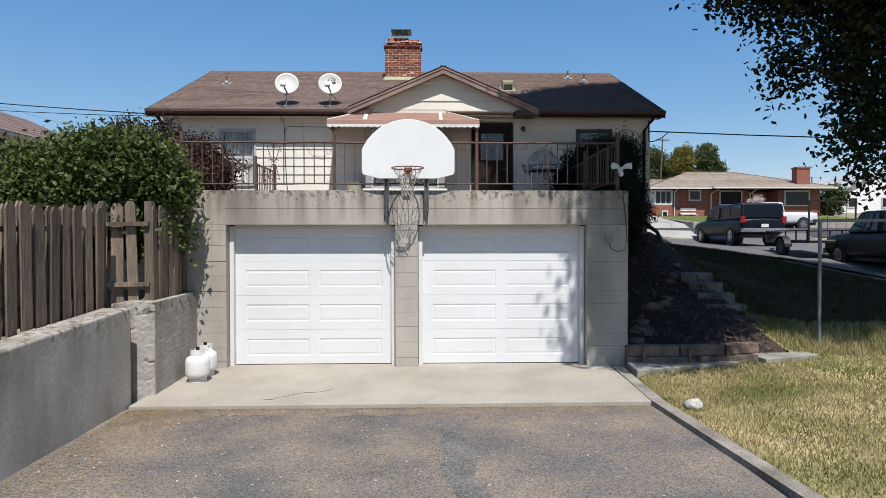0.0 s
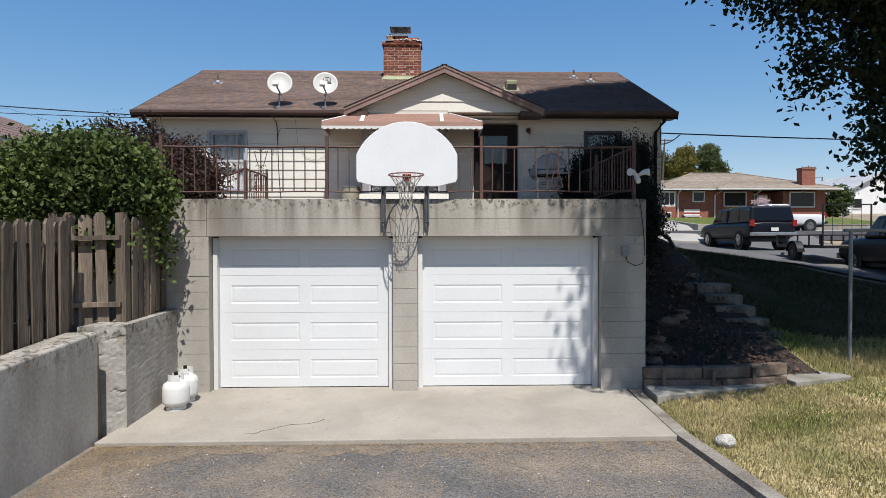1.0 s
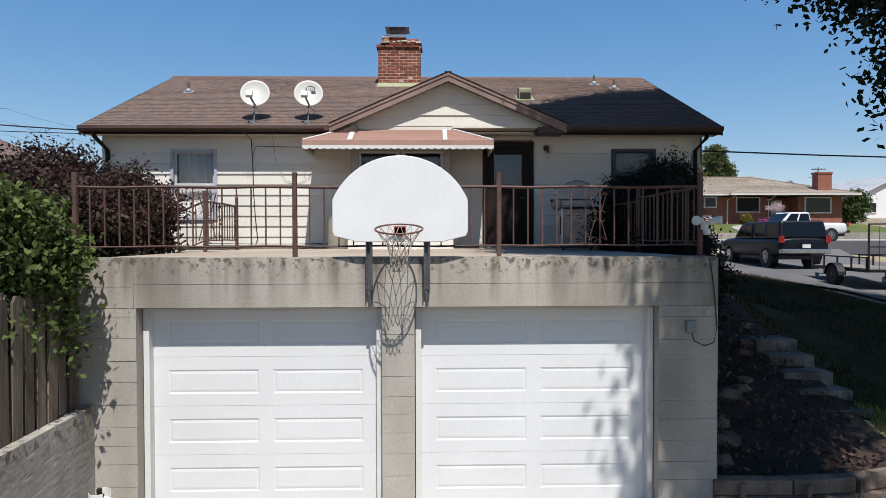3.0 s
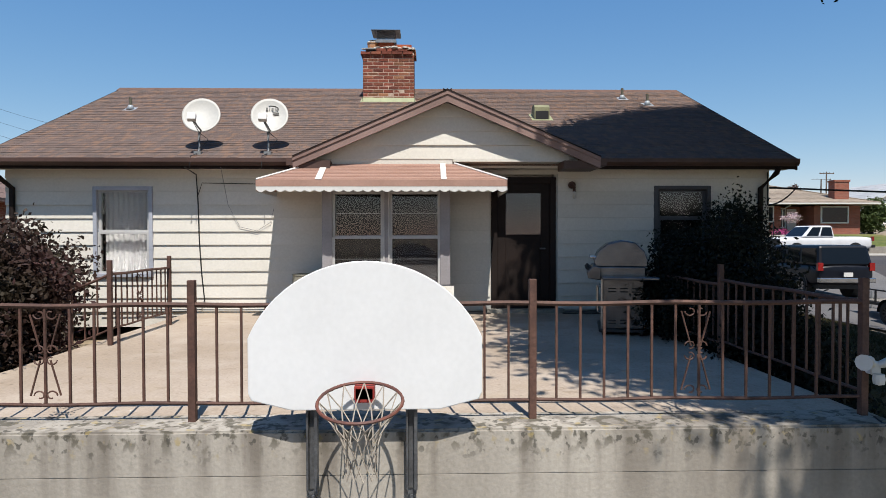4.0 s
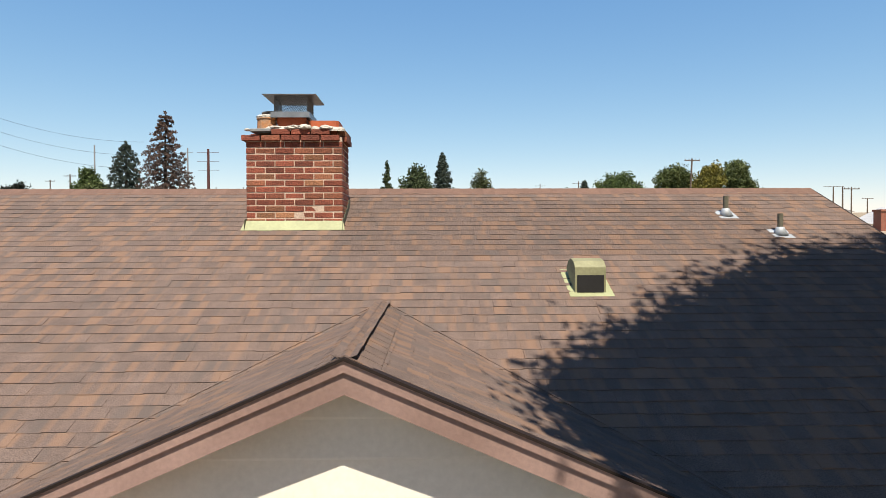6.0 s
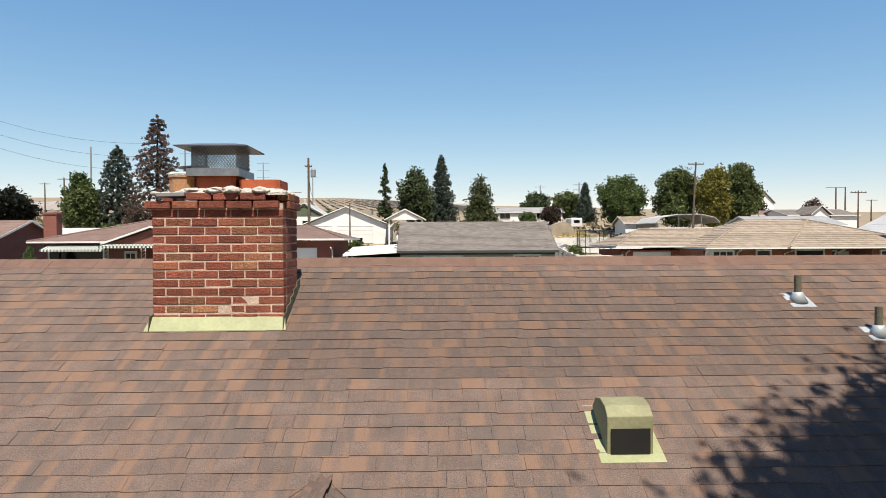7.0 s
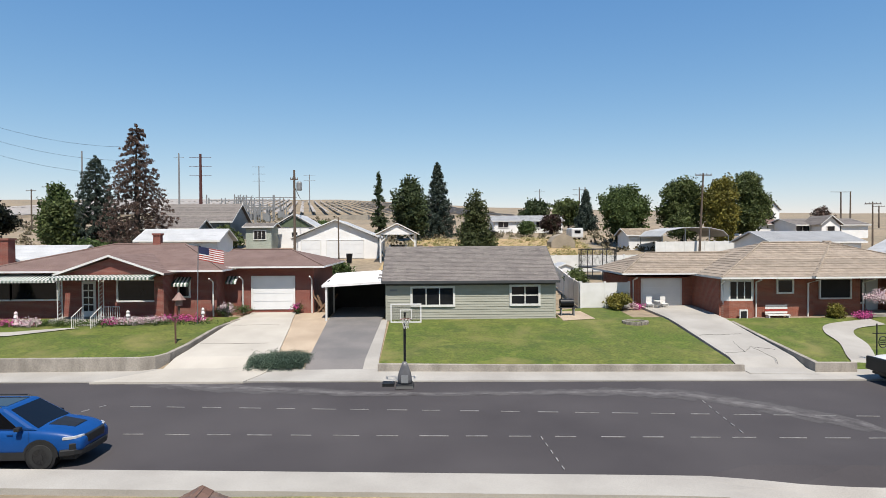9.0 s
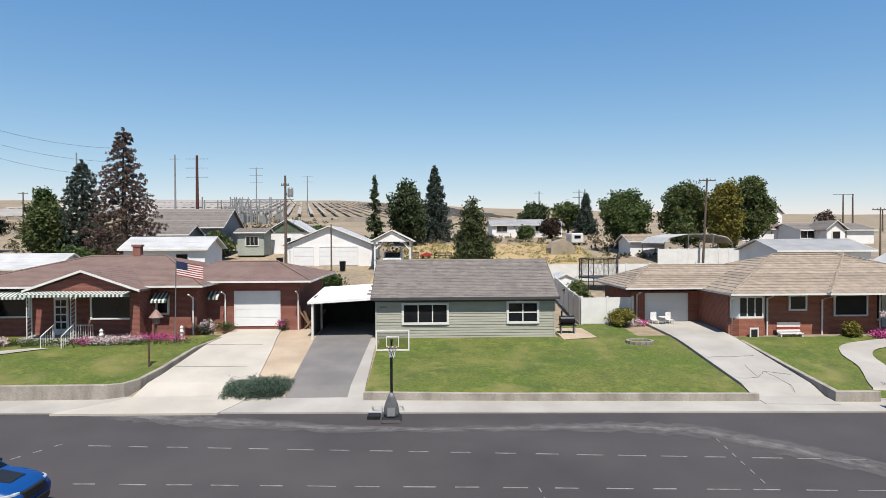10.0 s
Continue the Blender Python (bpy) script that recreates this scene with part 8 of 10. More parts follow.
bm = bmesh.new()
loft(bm, [[(-4.75, 45.9, 5.78), (-0.95, 45.9, 6.0), (-0.95, 45.9, 6.14), (-4.75, 45.9, 5.92)], [(-4.75, 51.8, 6.2), (-0.95, 51.8, 6.42), (-0.95, 51.8, 6.56), (-4.75, 51.8, 6.34)]])
part("roof", bm, WHITE_WALL, cp)
part("post", boxes((-4.55, -4.43, 46.0, 46.12, 3.5, 5.85)), WHITE, cp)
part("post", boxes((-4.55, -4.43, 49.0, 49.12, 3.7, 6.0)), WHITE, cp)
# One near-black colour for the carport's back and side walls.
DARKWALL = mat("dark carport wall", (0.06, 0.058, 0.055), None, 1, 0.9, 0.1)
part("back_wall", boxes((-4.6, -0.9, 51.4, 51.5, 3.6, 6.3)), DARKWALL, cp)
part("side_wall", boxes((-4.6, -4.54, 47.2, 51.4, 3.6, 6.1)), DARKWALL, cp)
bin_ = thing("barbecue", "black barrel smoker on legs beside the grey house", "barbecue", (10.4, 46.9, 3.75))
part("shelf", boxes((10.05, 11.05, 46.65, 47.15, 4.3, 4.36)), BLACK, bin_, bevel=0.01)
for x in (10.12, 10.92):
    part("leg", boxes((x, x + 0.07, 46.7, 47.1, 3.7, 4.3)), GREY_METAL, bin_)
bm = bmesh.new()
tube(bm, [(10.1, 46.9, 4.62), (10.95, 46.9, 4.62)], 0.27, 14)
part("barrel", bm, CHARCOAL, bin_, "black barrel-shaped cooking chamber")
bm = bmesh.new()
tube(bm, [(10.2, 46.85, 4.85), (10.2, 46.85, 5.2)], 0.05, 8)
part("flue", bm, BLACK, bin_)
drape("dirt_patch", [(9.95, 45.2), (9.95, 48.5)], [(12.0, 45.6), (11.8, 48.5)], 0.06, DIRT, "bare sandy patch at the house corner", "ground", nu=4, step=0.8)

# red brick house with striped awnings
rh = thing("house", "long red brick house with a red-brown hip roof", "house", (-16, 51, 3.8))
part("wall", boxes((-25.15, -14.0, 47.0, 57.5, 3.4, 6.78)), BRICK_FAR, rh)
part("wall", boxes((-14.0, -11.6, 47.3, 57, 3.4, 6.78)), BRICK_FAR, rh)
part("wall", boxes((-11.6, -5.8, 49.02, 57, 3.6, 6.85)), BRICK_FAR, rh)
hip_roof(rh, -26.0, -10.9, 46.3, 60.5, 6.87, 8.44, 5.0, 26, SHINGLE_RED, WHITE, label="red-brown shingled hip roof")
hip_roof(rh, -12.5, -5.0, 48.2, 58.5, 6.99, 8.0, 3.2, 18, SHINGLE_RED, WHITE, left=False, label="red-brown garage roof")
gable_roof_far(rh, -20.4, -13.9, 45.0, 52, 6.75, 7.87, "y", 12, SHINGLE_RED, WHITE, "porch_roof")
part("gable", prism(bmesh.new(), [(-19.95, 6.70), (-14.35, 6.70), (-17.15, 7.69)], "y", 45.3, 45.5), BRICK_FAR, rh)
part("porch_slab", boxes((-21.0, -16.4, 45.4, 47.0, 3.2, 4.0)), CONCRETE_OLD, rh)
part("pier", boxes((-14.7, -14.15, 45.5, 47.0, 3.4, 6.6)), BRICK_FAR, rh)
part("wall", boxes((-17.45, -14.7, 46.3, 47.0, 3.4, 6.7)), BRICK_FAR, rh)
far_window(rh, -17.2, -14.95, 5.05, 6.26, 46.25, 1)
far_window(rh, -24.86, -24.2, 5.1, 6.26, 46.95, 1)
far_window(rh, -24.1, -21.25, 5.1, 6.26, 46.95, 1)
far_window(rh, -13.9, -13.3, 5.2, 6.2, 47.25, 1)
d = part("front_door", boxes((-19.8, -18.95, 46.93, 46.99, 4.0, 6.2)), WHITE, rh)
for i in range(2):
    for j in range(4):
        part("pane", boxes((-19.68 + i * 0.33, -19.42 + i * 0.33, 46.91, 46.93, 4.35 + j * 0.44, 4.71 + j * 0.44)), DARK_GLASS, d)
panel_door(rh, -9.8, -7.12, 4.12, 6.24, 49.0)
for x0, x1, y0, zt, zb, yd in ((-24.8, -20.75, 46.9, 6.7, 6.34, 1.2), (-20.2, -17.25, 45.2, 6.69, 6.57, 0.9), (-17.2, -14.4, 45.2, 6.69, 6.57, 0.9), (-14.1, -13.1, 47.2, 6.42, 6.0, 0.7), (-11.4, -10.7, 48.9, 6.35, 6.0, 0.6)):
    a = thing("window_awning", "green and white striped metal awning", "awning", ((x0 + x1) / 2, y0, zt), "striped awnings")
    n = max(4, int((x1 - x0) / 0.11))
    for i in range(n):
        xa, xb = x0 + (x1 - x0) * i / n, x0 + (x1 - x0) * (i + 1) / n
        bm = bmesh.new()
        loft(bm, [[(xa, y0, zt), (xb, y0, zt), (xb, y0 - yd, zb), (xa, y0 - yd, zb)], [(xa, y0, zt - 0.03), (xb, y0, zt - 0.03), (xb, y0 - yd, zb - 0.14), (xa, y0 - yd, zb - 0.14)]])
        part("slat", bm, WHITE if i % 2 else GREEN_PAINT, a)
for x in (-20.3, -17.85):
    bm = boxes((x - 0.16, x - 0.12, 45.45, 45.5, 3.9, 6.45), (x + 0.12, x + 0.16, 45.45, 45.5, 3.9, 6.45))
    for k in range(10):
        z = 4.0 + k * 0.235
        bar(bm, (x - 0.14, 45.47, z), (x + 0.14, 45.47, z + 0.22), 0.025)
    part("porch_post", bm, WHITE, rh, "white wrought-iron porch post")
for k in range(4):
    part("step", boxes((-18.85, -17.85, 44.2 + k * 0.3, 45.4, 3.3, 3.5 + k * 0.15)), WALK, rh)
for x in (-18.9, -17.8):
    bm = bmesh.new()
    tube(bm, [(x, 44.2, 3.4), (x, 44.2, 4.3), (x, 45.4, 4.8), (x, 45.4, 4.0)], 0.025, 6)
    for k in range(5):
        tube(bm, [(x, 44.4 + k * 0.22, 3.5 + k * 0.1), (x, 44.4 + k * 0.22, 4.38 + k * 0.09)], 0.012, 5)
    part("handrail", bm, WHITE, rh, "white iron handrail")
bm = bmesh.new()
for a, b in ((-17.7, -16.75),):
    tube(bm, [(a, 45.45, 4.75), (b, 45.45, 4.75)], 0.025, 6)
    for k in range(8):
        x = a + (b - a) * k / 7
        tube(bm, [(x, 45.45, 4.0), (x, 45.45, 4.75)], 0.012, 5)
part("porch_railing", bm, WHITE, rh, "white iron porch railing")
for x, y in ((-11.75, 47.2), (-5.9, 48.95), (-10.4, 48.9)):
    bm = bmesh.new()
    tube(bm, [(x, y - 0.8, 6.35), (x, y - 0.1, 6.1), (x, y - 0.07, 3.9)], 0.05, 6)
    part("downpipe", bm, WHITE, rh, "white downpipe")
for x, y, zt, s, dp in ((-17.9, 53.5, 9.1, 0.26, 0.22), (-25.6, 48.6, 8.78, 0.45, 0.35)):
    c = thing("chimney", "plain red brick chimney stack", "chimney", (x, y, 7.5))
    part("shaft", boxes((x - s, x + s, y - dp, y + dp, 6.4, zt)), BRICK_FAR, c)
    part("crown", boxes((x - s - 0.06, x + s + 0.06, y - dp - 0.06, y + dp + 0.06, zt, zt + 0.14)), BRICK_FAR, c)
flag = thing("flagpole", "flagpole with a striped red and white flag", "flag", (-12.3, 45.0, 3.9))
bm = bmesh.new()
tube(bm, [(-11.98, 45.0, 3.7), (-11.86, 45.0, 8.45)], 0.03, 8)
part("pole", bm, STEEL, flag)


def flag_strip(u0, u1, v0, v1, material, name):
    bm = bmesh.new()
    rows = []
    for k in range(13):
        u = u0 + (u1 - u0) * k / 12
        y = 45.0 + 0.09 * math.sin(u * 7) * u
        sag = -0.28 * u
        rows.append([(-11.84 + 1.45 * u, y, 8.36 - 0.8 * v0 + sag), (-11.84 + 1.45 * u, y, 8.36 - 0.8 * v1 + sag)])
    loft(bm, rows, closed=False)
    part(name, bm, material, flag)


for k in range(13):
    flag_strip(0.42 if k < 7 else 0.0, 1.0, k / 13, (k + 1) / 13, WHITE if k % 2 else RED, "stripe")
flag_strip(0.0, 0.42, 0.0, 7 / 13, NAVY, "canton")


def low_wall(label, line, tops, t=0.22):
    """A low wall along a line on the ground, its top at the given heights."""
    bm = bmesh.new()
    rings = []
    for k, (x, y) in enumerate(line):
        a, b = Vector(line[max(0, k - 1)]), Vector(line[min(len(line) - 1, k + 1)])
        d = (b - a).normalized()
        nx, ny = -d.y * t, d.x * t
        z0 = level(x, y) - 0.4
        rings.append([(x, y, z0), (x + nx, y + ny, z0), (x + nx, y + ny, tops[k]), (x, y, tops[k])])
    loft(bm, rings)
    tagged(part("garden_wall", bm, WALL_PALE, bevel=0.02), label, "wall", kind="structure")


WALL_PALE = mat("weathered pale wall concrete", (0.46, 0.42, 0.37), (0.30, 0.27, 0.235), 1.4, 0.9, 0.3, 18, streak=3, grain=0.2)
low_wall("low pale concrete wall curving up a driveway", [(-60, 37.45), (-30, 37.45), (-12.0, 37.4), (-11.3, 37.75), (-10.95, 38.6), (-10.75, 40.5), (-10.5, 44.3), (-9.85, 46.4)], (3.18, 3.18, 3.18, 3.17, 3.18, 3.3, 3.66, 3.86))
low_wall("low concrete edging below a sloping lawn", [(-0.6, 36.83), (5.5, 36.5), (16.35, 36.02)], (2.88, 2.84, 2.84))
low_wall("low concrete wall round a front lawn", [(19.95, 45.2), (19.7, 40.3), (19.5, 35.8)], (3.72, 3.3, 2.95))
low_wall("low concrete wall before a front lawn", [(19.5, 35.8), (21.4, 35.7)], (2.95, 2.95))
low_wall("low concrete wall before a front lawn", [(22.9, 35.62), (40, 34.9)], (2.95, 2.95))



def flow(pts, n=6):
    """Points of a smooth curve through the given ones."""
    out = []
    for i in range(len(pts) - 1):
        a, b, c, d = (Vector(pts[min(max(k, 0), len(pts) - 1)]) for k in (i - 1, i, i + 1, i + 2))
        for j in range(n):
            t = j / n
            out.append(tuple(0.5 * (2 * b + (c - a) * t + (2 * a - 5 * b + 4 * c - d) * t * t + (3 * b - a - 3 * c + d) * t ** 3)))
    return out + [pts[-1]]


# orange brick house with tan roof
oh = thing("house", "low orange-red brick house with a tan shake roof", "house", (25, 50, 3.7))
part("wall", boxes((15.6, 20.4, 50.4, 56.6, 3.5, 6.0)), BRICK_ORANGE, oh)
part("wall", boxes((20.0, 26.0, 46.3, 58.5, 3.2, 6.1)), BRICK_ORANGE, oh)
part("wall", boxes((26.0, 29.2, 46.6, 58.5, 3.2, 6.1)), BRICK_ORANGE, oh)
part("wall", boxes((31.6, 35.4, 46.0, 58.5, 3.2, 6.1)), BRICK_ORANGE, oh)
part("wall", boxes((29.2, 31.6, 48.0, 58.5, 3.2, 6.1)), BRICK_ORANGE, oh)
hip_roof(oh, 14.8, 24.5, 49.1, 57.0, 6.33, 7.6, 2.9, 12, SHINGLE_TAN, WHITE, right=False, label="tan shake garage roof")
hip_roof(oh, 19.7, 36.5, 45.3, 59.5, 6.25, 8.3, 6.3, 15, SHINGLE_TAN, WHITE, label="tan shake hip roof")
hip_roof(oh, 25.3, 36.3, 44.95, 59.9, 6.27, 8.34, 5.8, 15, SHINGLE_TAN, WHITE, label="tan shake wing roof")
panel_door(oh, 16.55, 19.2, 3.82, 5.8, 50.4)
bayw = part("bay_window", prism(bmesh.new(), [(20.1, 46.3), (20.45, 45.9), (21.9, 45.9), (22.2, 46.3)], "z", 4.75, 6.1), WHITE, oh, "white-framed bay window")
for k in range(3):
    part("pane", boxes((20.52 + k * 0.46, 20.9 + k * 0.46, 45.885, 45.9, 4.9, 5.95)), DARK_GLASS, bayw)
part("bay_base", prism(bmesh.new(), [(20.1, 46.3), (20.45, 45.9), (21.9, 45.9), (22.2, 46.3)], "z", 3.2, 4.75), BRICK_ORANGE, oh)
far_window(oh, 23.7, 24.6, 5.25, 6.0, 46.25, 1)
far_window(oh, 26.6, 28.5, 4.85, 6.0, 46.55, 1, material=UNLIT_ROOM, t=0.09)
far_window(oh, 32.2, 34.3, 4.75, 5.95, 45.95, 1, t=0.1)
far_window(oh, 29.7, 30.3, 4.4, 5.9, 47.95, 1)
part("front_door", boxes((30.5, 31.3, 47.93, 47.99, 3.9, 5.9)), WHITE, oh)
part("stoop", boxes((29.0, 31.6, 45.6, 48.0, 3.2, 3.9)), CONCRETE_OLD, oh)
for k in range(3):
    part("step", boxes((28.2 - k * 0.0, 29.0, 45.7 + 0.0 * k, 47, 3.2, 3.4 + 0.15 * k)), WALK, oh)
for pts in (((19.9, 45.4, 6.05), (20.1, 46.2, 5.8), (20.25, 46.22, 4.4), (20.6, 45.85, 3.4)), ((22.2, 45.4, 6.1), (22.3, 46.2, 5.9), (22.3, 46.22, 3.7), (22.0, 45.9, 3.4)), ((25.9, 45.4, 6.1), (25.6, 46.2, 5.8), (25.6, 46.22, 3.4)), ((15.9, 49.5, 6.0), (15.9, 50.3, 5.8), (15.9, 50.3, 3.7)), ((29.3, 45.4, 6.1), (29.3, 46.5, 5.8), (29.3, 46.5, 3.5))):
    bm = bmesh.new()
    tube(bm, pts, 0.055, 6)
    part("downpipe", bm, WHITE, oh, "white downpipe")
c = thing("chimney", "orange brick chimney on the tan roof", "chimney", (34.6, 50, 7))
part("shaft", boxes((33.4, 34.6, 46.2, 47.0, 5.6, 8.05)), BRICK_ORANGE, c)
part("crown", boxes((33.34, 34.66, 46.14, 47.06, 8.05, 8.2)), BRICK_ORANGE, c)
bench = thing("porch_bench", "flag-striped wooden bench against the brick wall", "bench", (23.45, 45.9, 3.5))
for k, mm in enumerate((WHITE, RED, WHITE, GREY_METAL)):
    part("back_slat", boxes((22.75, 24.15, 45.98, 46.02, 3.95 + 0.14 * k, 4.07 + 0.14 * k)), mm, bench)
part("seat", boxes((22.75, 24.15, 45.6, 45.98, 3.85, 3.9)), WHITE, bench)
for x in (22.8, 24.05):
    part("leg", boxes((x, x + 0.06, 45.62, 45.98, 3.4, 3.85)), WHITE, bench)
sgn = thing("leaning_frame", "white wooden frame leaning on the brick wall", "frame", (21.2, 45.6, 3.4))
part("frame", boxes((20.95, 21.02, 45.6, 45.65, 3.4, 4.25), (21.4, 21.47, 45.6, 45.65, 3.4, 4.25), (21.02, 21.4, 45.6, 45.65, 4.15, 4.25), (21.02, 21.4, 45.6, 45.65, 3.6, 3.68)), WHITE, sgn)
part("panel", boxes((21.02, 21.4, 45.62, 45.64, 3.68, 4.15)), BLACK, sgn)
edge = thing("flower_border", "low timber flower border along the brick wall", "border", (24, 45.3, 3.4))
part("timber", boxes((21.0, 27.6, 45.0, 45.15, 3.2, 3.62)), TIMBER, edge)
drape("path", flow([(21.6, 36.0), (22.2, 37.6), (23.3, 39.8), (23.9, 42), (25.2, 43.6), (28.4, 44.6)]), flow([(22.75, 36.0), (23.5, 37.4), (24.6, 39.5), (25.2, 41.4), (26.3, 42.6), (28.4, 43.3)]), 0.08, WALK, "curving pale concrete garden path", "path", nu=2)
drape("path", [(-30, 43.2), (-22, 43.4), (-19.4, 44.2)], [(-30, 42.4), (-21.5, 42.6), (-18.4, 44.2)], 0.25, WALK, "narrow concrete path to the porch", "path", nu=2)
ch1 = thing("garden_chair", "white metal garden chair by the garage", "chair", (16.8, 49.6, 3.8), "garden chairs")
part("seat", boxes((16.6, 17.0, 49.4, 49.8, 4.2, 4.24)), WHITE, ch1)
part("backrest", boxes((16.6, 17.0, 49.78, 49.82, 4.24, 4.7)), WHITE, ch1)
for x in (16.6, 16.97):
    for y in (49.4, 49.77):
        part("leg", boxes((x, x + 0.03, y, y + 0.03, 3.75, 4.2)), WHITE, ch1)
copy_thing(ch1, pose(17.8, 49.6, 3.8, 0, 0, 15))
gt = thing("garden_table", "small white metal garden table", "table", (17.3, 49.4, 3.8))
bm = bmesh.new()
lathe(bm, [(0.3, 4.42), (0.3, 4.45)], 16, (17.3, 49.4, 0))
part("top", bm, WHITE, gt)
bm = bmesh.new()
tube(bm, [(17.3, 49.4, 3.75), (17.3, 49.4, 4.42)], 0.03, 8)
part("leg", bm, WHITE, gt)

sign = thing("yard_sign", "black iron bracket post with an oval hanging plate", "sign", (22.95, 36.6, 3.0))
bm = bmesh.new()
tube(bm, [(22.95, 36.6, 2.9), (22.95, 36.6, 4.6)], 0.03, 8)
part("post", bm, BLACK, sign)
part("arm", boxes((22.75, 23.5, 36.58, 36.62, 4.12, 4.16)), BLACK, sign)
bm = bmesh.new()
tube(bm, [(23.25 + 0.2 * math.cos(a), 36.6, 3.72 + 0.27 * math.sin(a)) for a in [i * math.tau / 24 for i in range(25)]], 0.022, 6)
for z in (3.62, 3.72, 3.82):
    box(bm, 23.12, 23.38, 36.59, 36.61, z - 0.03, z + 0.02)
part("plate", bm, BLACK, sign, "open oval iron plate")
# basketball stand at the far kerb
SHIELD = mat("dark grey plastic", (0.12, 0.12, 0.13), (0.17, 0.17, 0.18), 3, 0.5, 0.05, 30, grain=0.1)
bs = thing("basketball_stand", "portable basketball stand with clear backboard at the kerb", "basketball hoop", (0.75, 34.3, 2.4))
bm = bmesh.new()
loft(bm, [[(0.38, 33.9, 2.4), (1.16, 33.9, 2.4), (1.16, 34.8, 2.4), (0.38, 34.8, 2.4)], [(0.42, 33.95, 2.5), (1.12, 33.95, 2.5), (1.12, 34.75, 2.5), (0.42, 34.75, 2.5)], [(0.55, 34.2, 2.62), (1.0, 34.2, 2.62), (1.0, 34.7, 2.62), (0.55, 34.7, 2.62)]])
part("base", bm, BLACK, bs)
bm = bmesh.new()
loft(bm, [[(0.77 + w * math.cos(q), 34.2 + 0.16 * math.sin(q) * w / 0.3, z) for q in [i * math.tau / 16 for i in range(16)]] for w, z in ((0.3, 2.5), (0.31, 2.75), (0.26, 3.05), (0.16, 3.3), (0.08, 3.5))])
part("base_shield", bm, SHIELD, bs, "domed grey plastic base shield", smooth=True)
part("shield_panel", boxes((0.62, 0.92, 34.02, 34.045, 2.62, 2.95)), GREY_METAL, bs, "paler grey panel")
bm = bmesh.new()
tube(bm, [(0.77, 34.4, 2.6), (0.77, 34.3, 5.0), (0.8, 34.1, 5.6)], 0.055, 8)
part("pole", bm, BLACK, bs)
bm = boxes((0.2, 0.25, 33.9, 33.94, 5.2, 6.0), (1.45, 1.5, 33.9, 33.94, 5.2, 6.0), (0.25, 1.45, 33.9, 33.94, 5.95, 6.0), (0.25, 1.45, 33.9, 33.94, 5.2, 5.25), (0.6, 0.63, 33.9, 33.94, 5.35, 5.75), (1.07, 1.1, 33.9, 33.94, 5.35, 5.75), (0.63, 1.07, 33.9, 33.94, 5.72, 5.75), (0.63, 1.07, 33.9, 33.94, 5.35, 5.38))
part("board_frame", bm, WHITE, bs, "white backboard outline")
pane = part("board", boxes((0.25, 1.45, 33.915, 33.925, 5.25, 5.95)), GLASS, bs)
pane.visible_shadow = False
bm = bmesh.new()
tube(bm, [(0.85 + 0.23 * math.cos(a), 33.62 + 0.23 * math.sin(a), 5.38) for a in [i * math.tau / 20 for i in range(21)]], 0.014, 5)
part("rim", bm, ORANGE_IRON, bs)
bm = bmesh.new()
for s in (-1, 1):
    for k in range(8):
        tube(bm, [(0.85 + r * math.cos((k + s * j * 0.5) * math.tau / 8), 33.62 + r * math.sin((k + s * j * 0.5) * math.tau / 8), 5.38 - z) for j, (r, z) in enumerate(((0.22, 0), (0.16, 0.12), (0.12, 0.25), (0.11, 0.38)))], 0.007, 4)
part("net", bm, WHITE, bs)
part("spare_block", boxes((-0.2, 0.3, 34.4, 34.9, 2.38, 2.52)), BLACK, bs)

# road markings: broken white lines of taped bays and a dusty streak
PAINT = mat("worn white road paint", (0.40, 0.39, 0.38), (0.24, 0.235, 0.23), 4, 0.9, 0.1, 40)
marks = thing("road_marking", "broken thin white lines across the asphalt", "road marking", (4, 29, 2.39), kind="structure")
rm = random.Random(12)
for y0, slope, x0, x1 in ((30.82, -0.091, -9.6, 17), (27.8, -0.057, -8.2, 17)):
    x = x0
    while x < x1:
        ln, y = rm.uniform(0.65, 0.95), y0 + slope * x
        z = level(x, y) + 0.005
        part("dash", bar(bmesh.new(), (x, y, z), (x + ln, y + slope * ln + rm.uniform(-0.02, 0.02), z), 0.028), PAINT, marks)
        x += rm.uniform(1.3, 1.5)
for xa, ya, xb, yb in ((5.37, 27.48, 5.55, 23.6), (12.39, 31.53, 11.9, 27.15), (-10.6, 31.9, -12.6, 28.2)):
    for k in range(6):
        u, v = k / 6, (k + 0.42) / 6
        z = level(xa, ya) + 0.005
        part("dash", bar(bmesh.new(), (xa + (xb - xa) * u, ya + (yb - ya) * u, z), (xa + (xb - xa) * v, ya + (yb - ya) * v, z), 0.035), PAINT, marks)
mid_d = [(-12, 35.6, 0.1), (-9.3, 35.2, 0.3), (-6.3, 34.5, 0.35), (-2, 33.45, 0.22), (2, 33.05, 0.14), (6, 33.1, 0.18), (9.2, 33.2, 0.3), (12.3, 32.45, 0.42), (14.6, 30.25, 0.5), (17, 27.6, 0.4)]
fine_d = []
for (xa, ya, wa), (xb, yb, wb) in zip(mid_d, mid_d[1:]):
    for i in range(10):
        u = i / 10
        fine_d.append((xa + (xb - xa) * u, ya + (yb - ya) * u, (wa + (wb - wa) * u)))
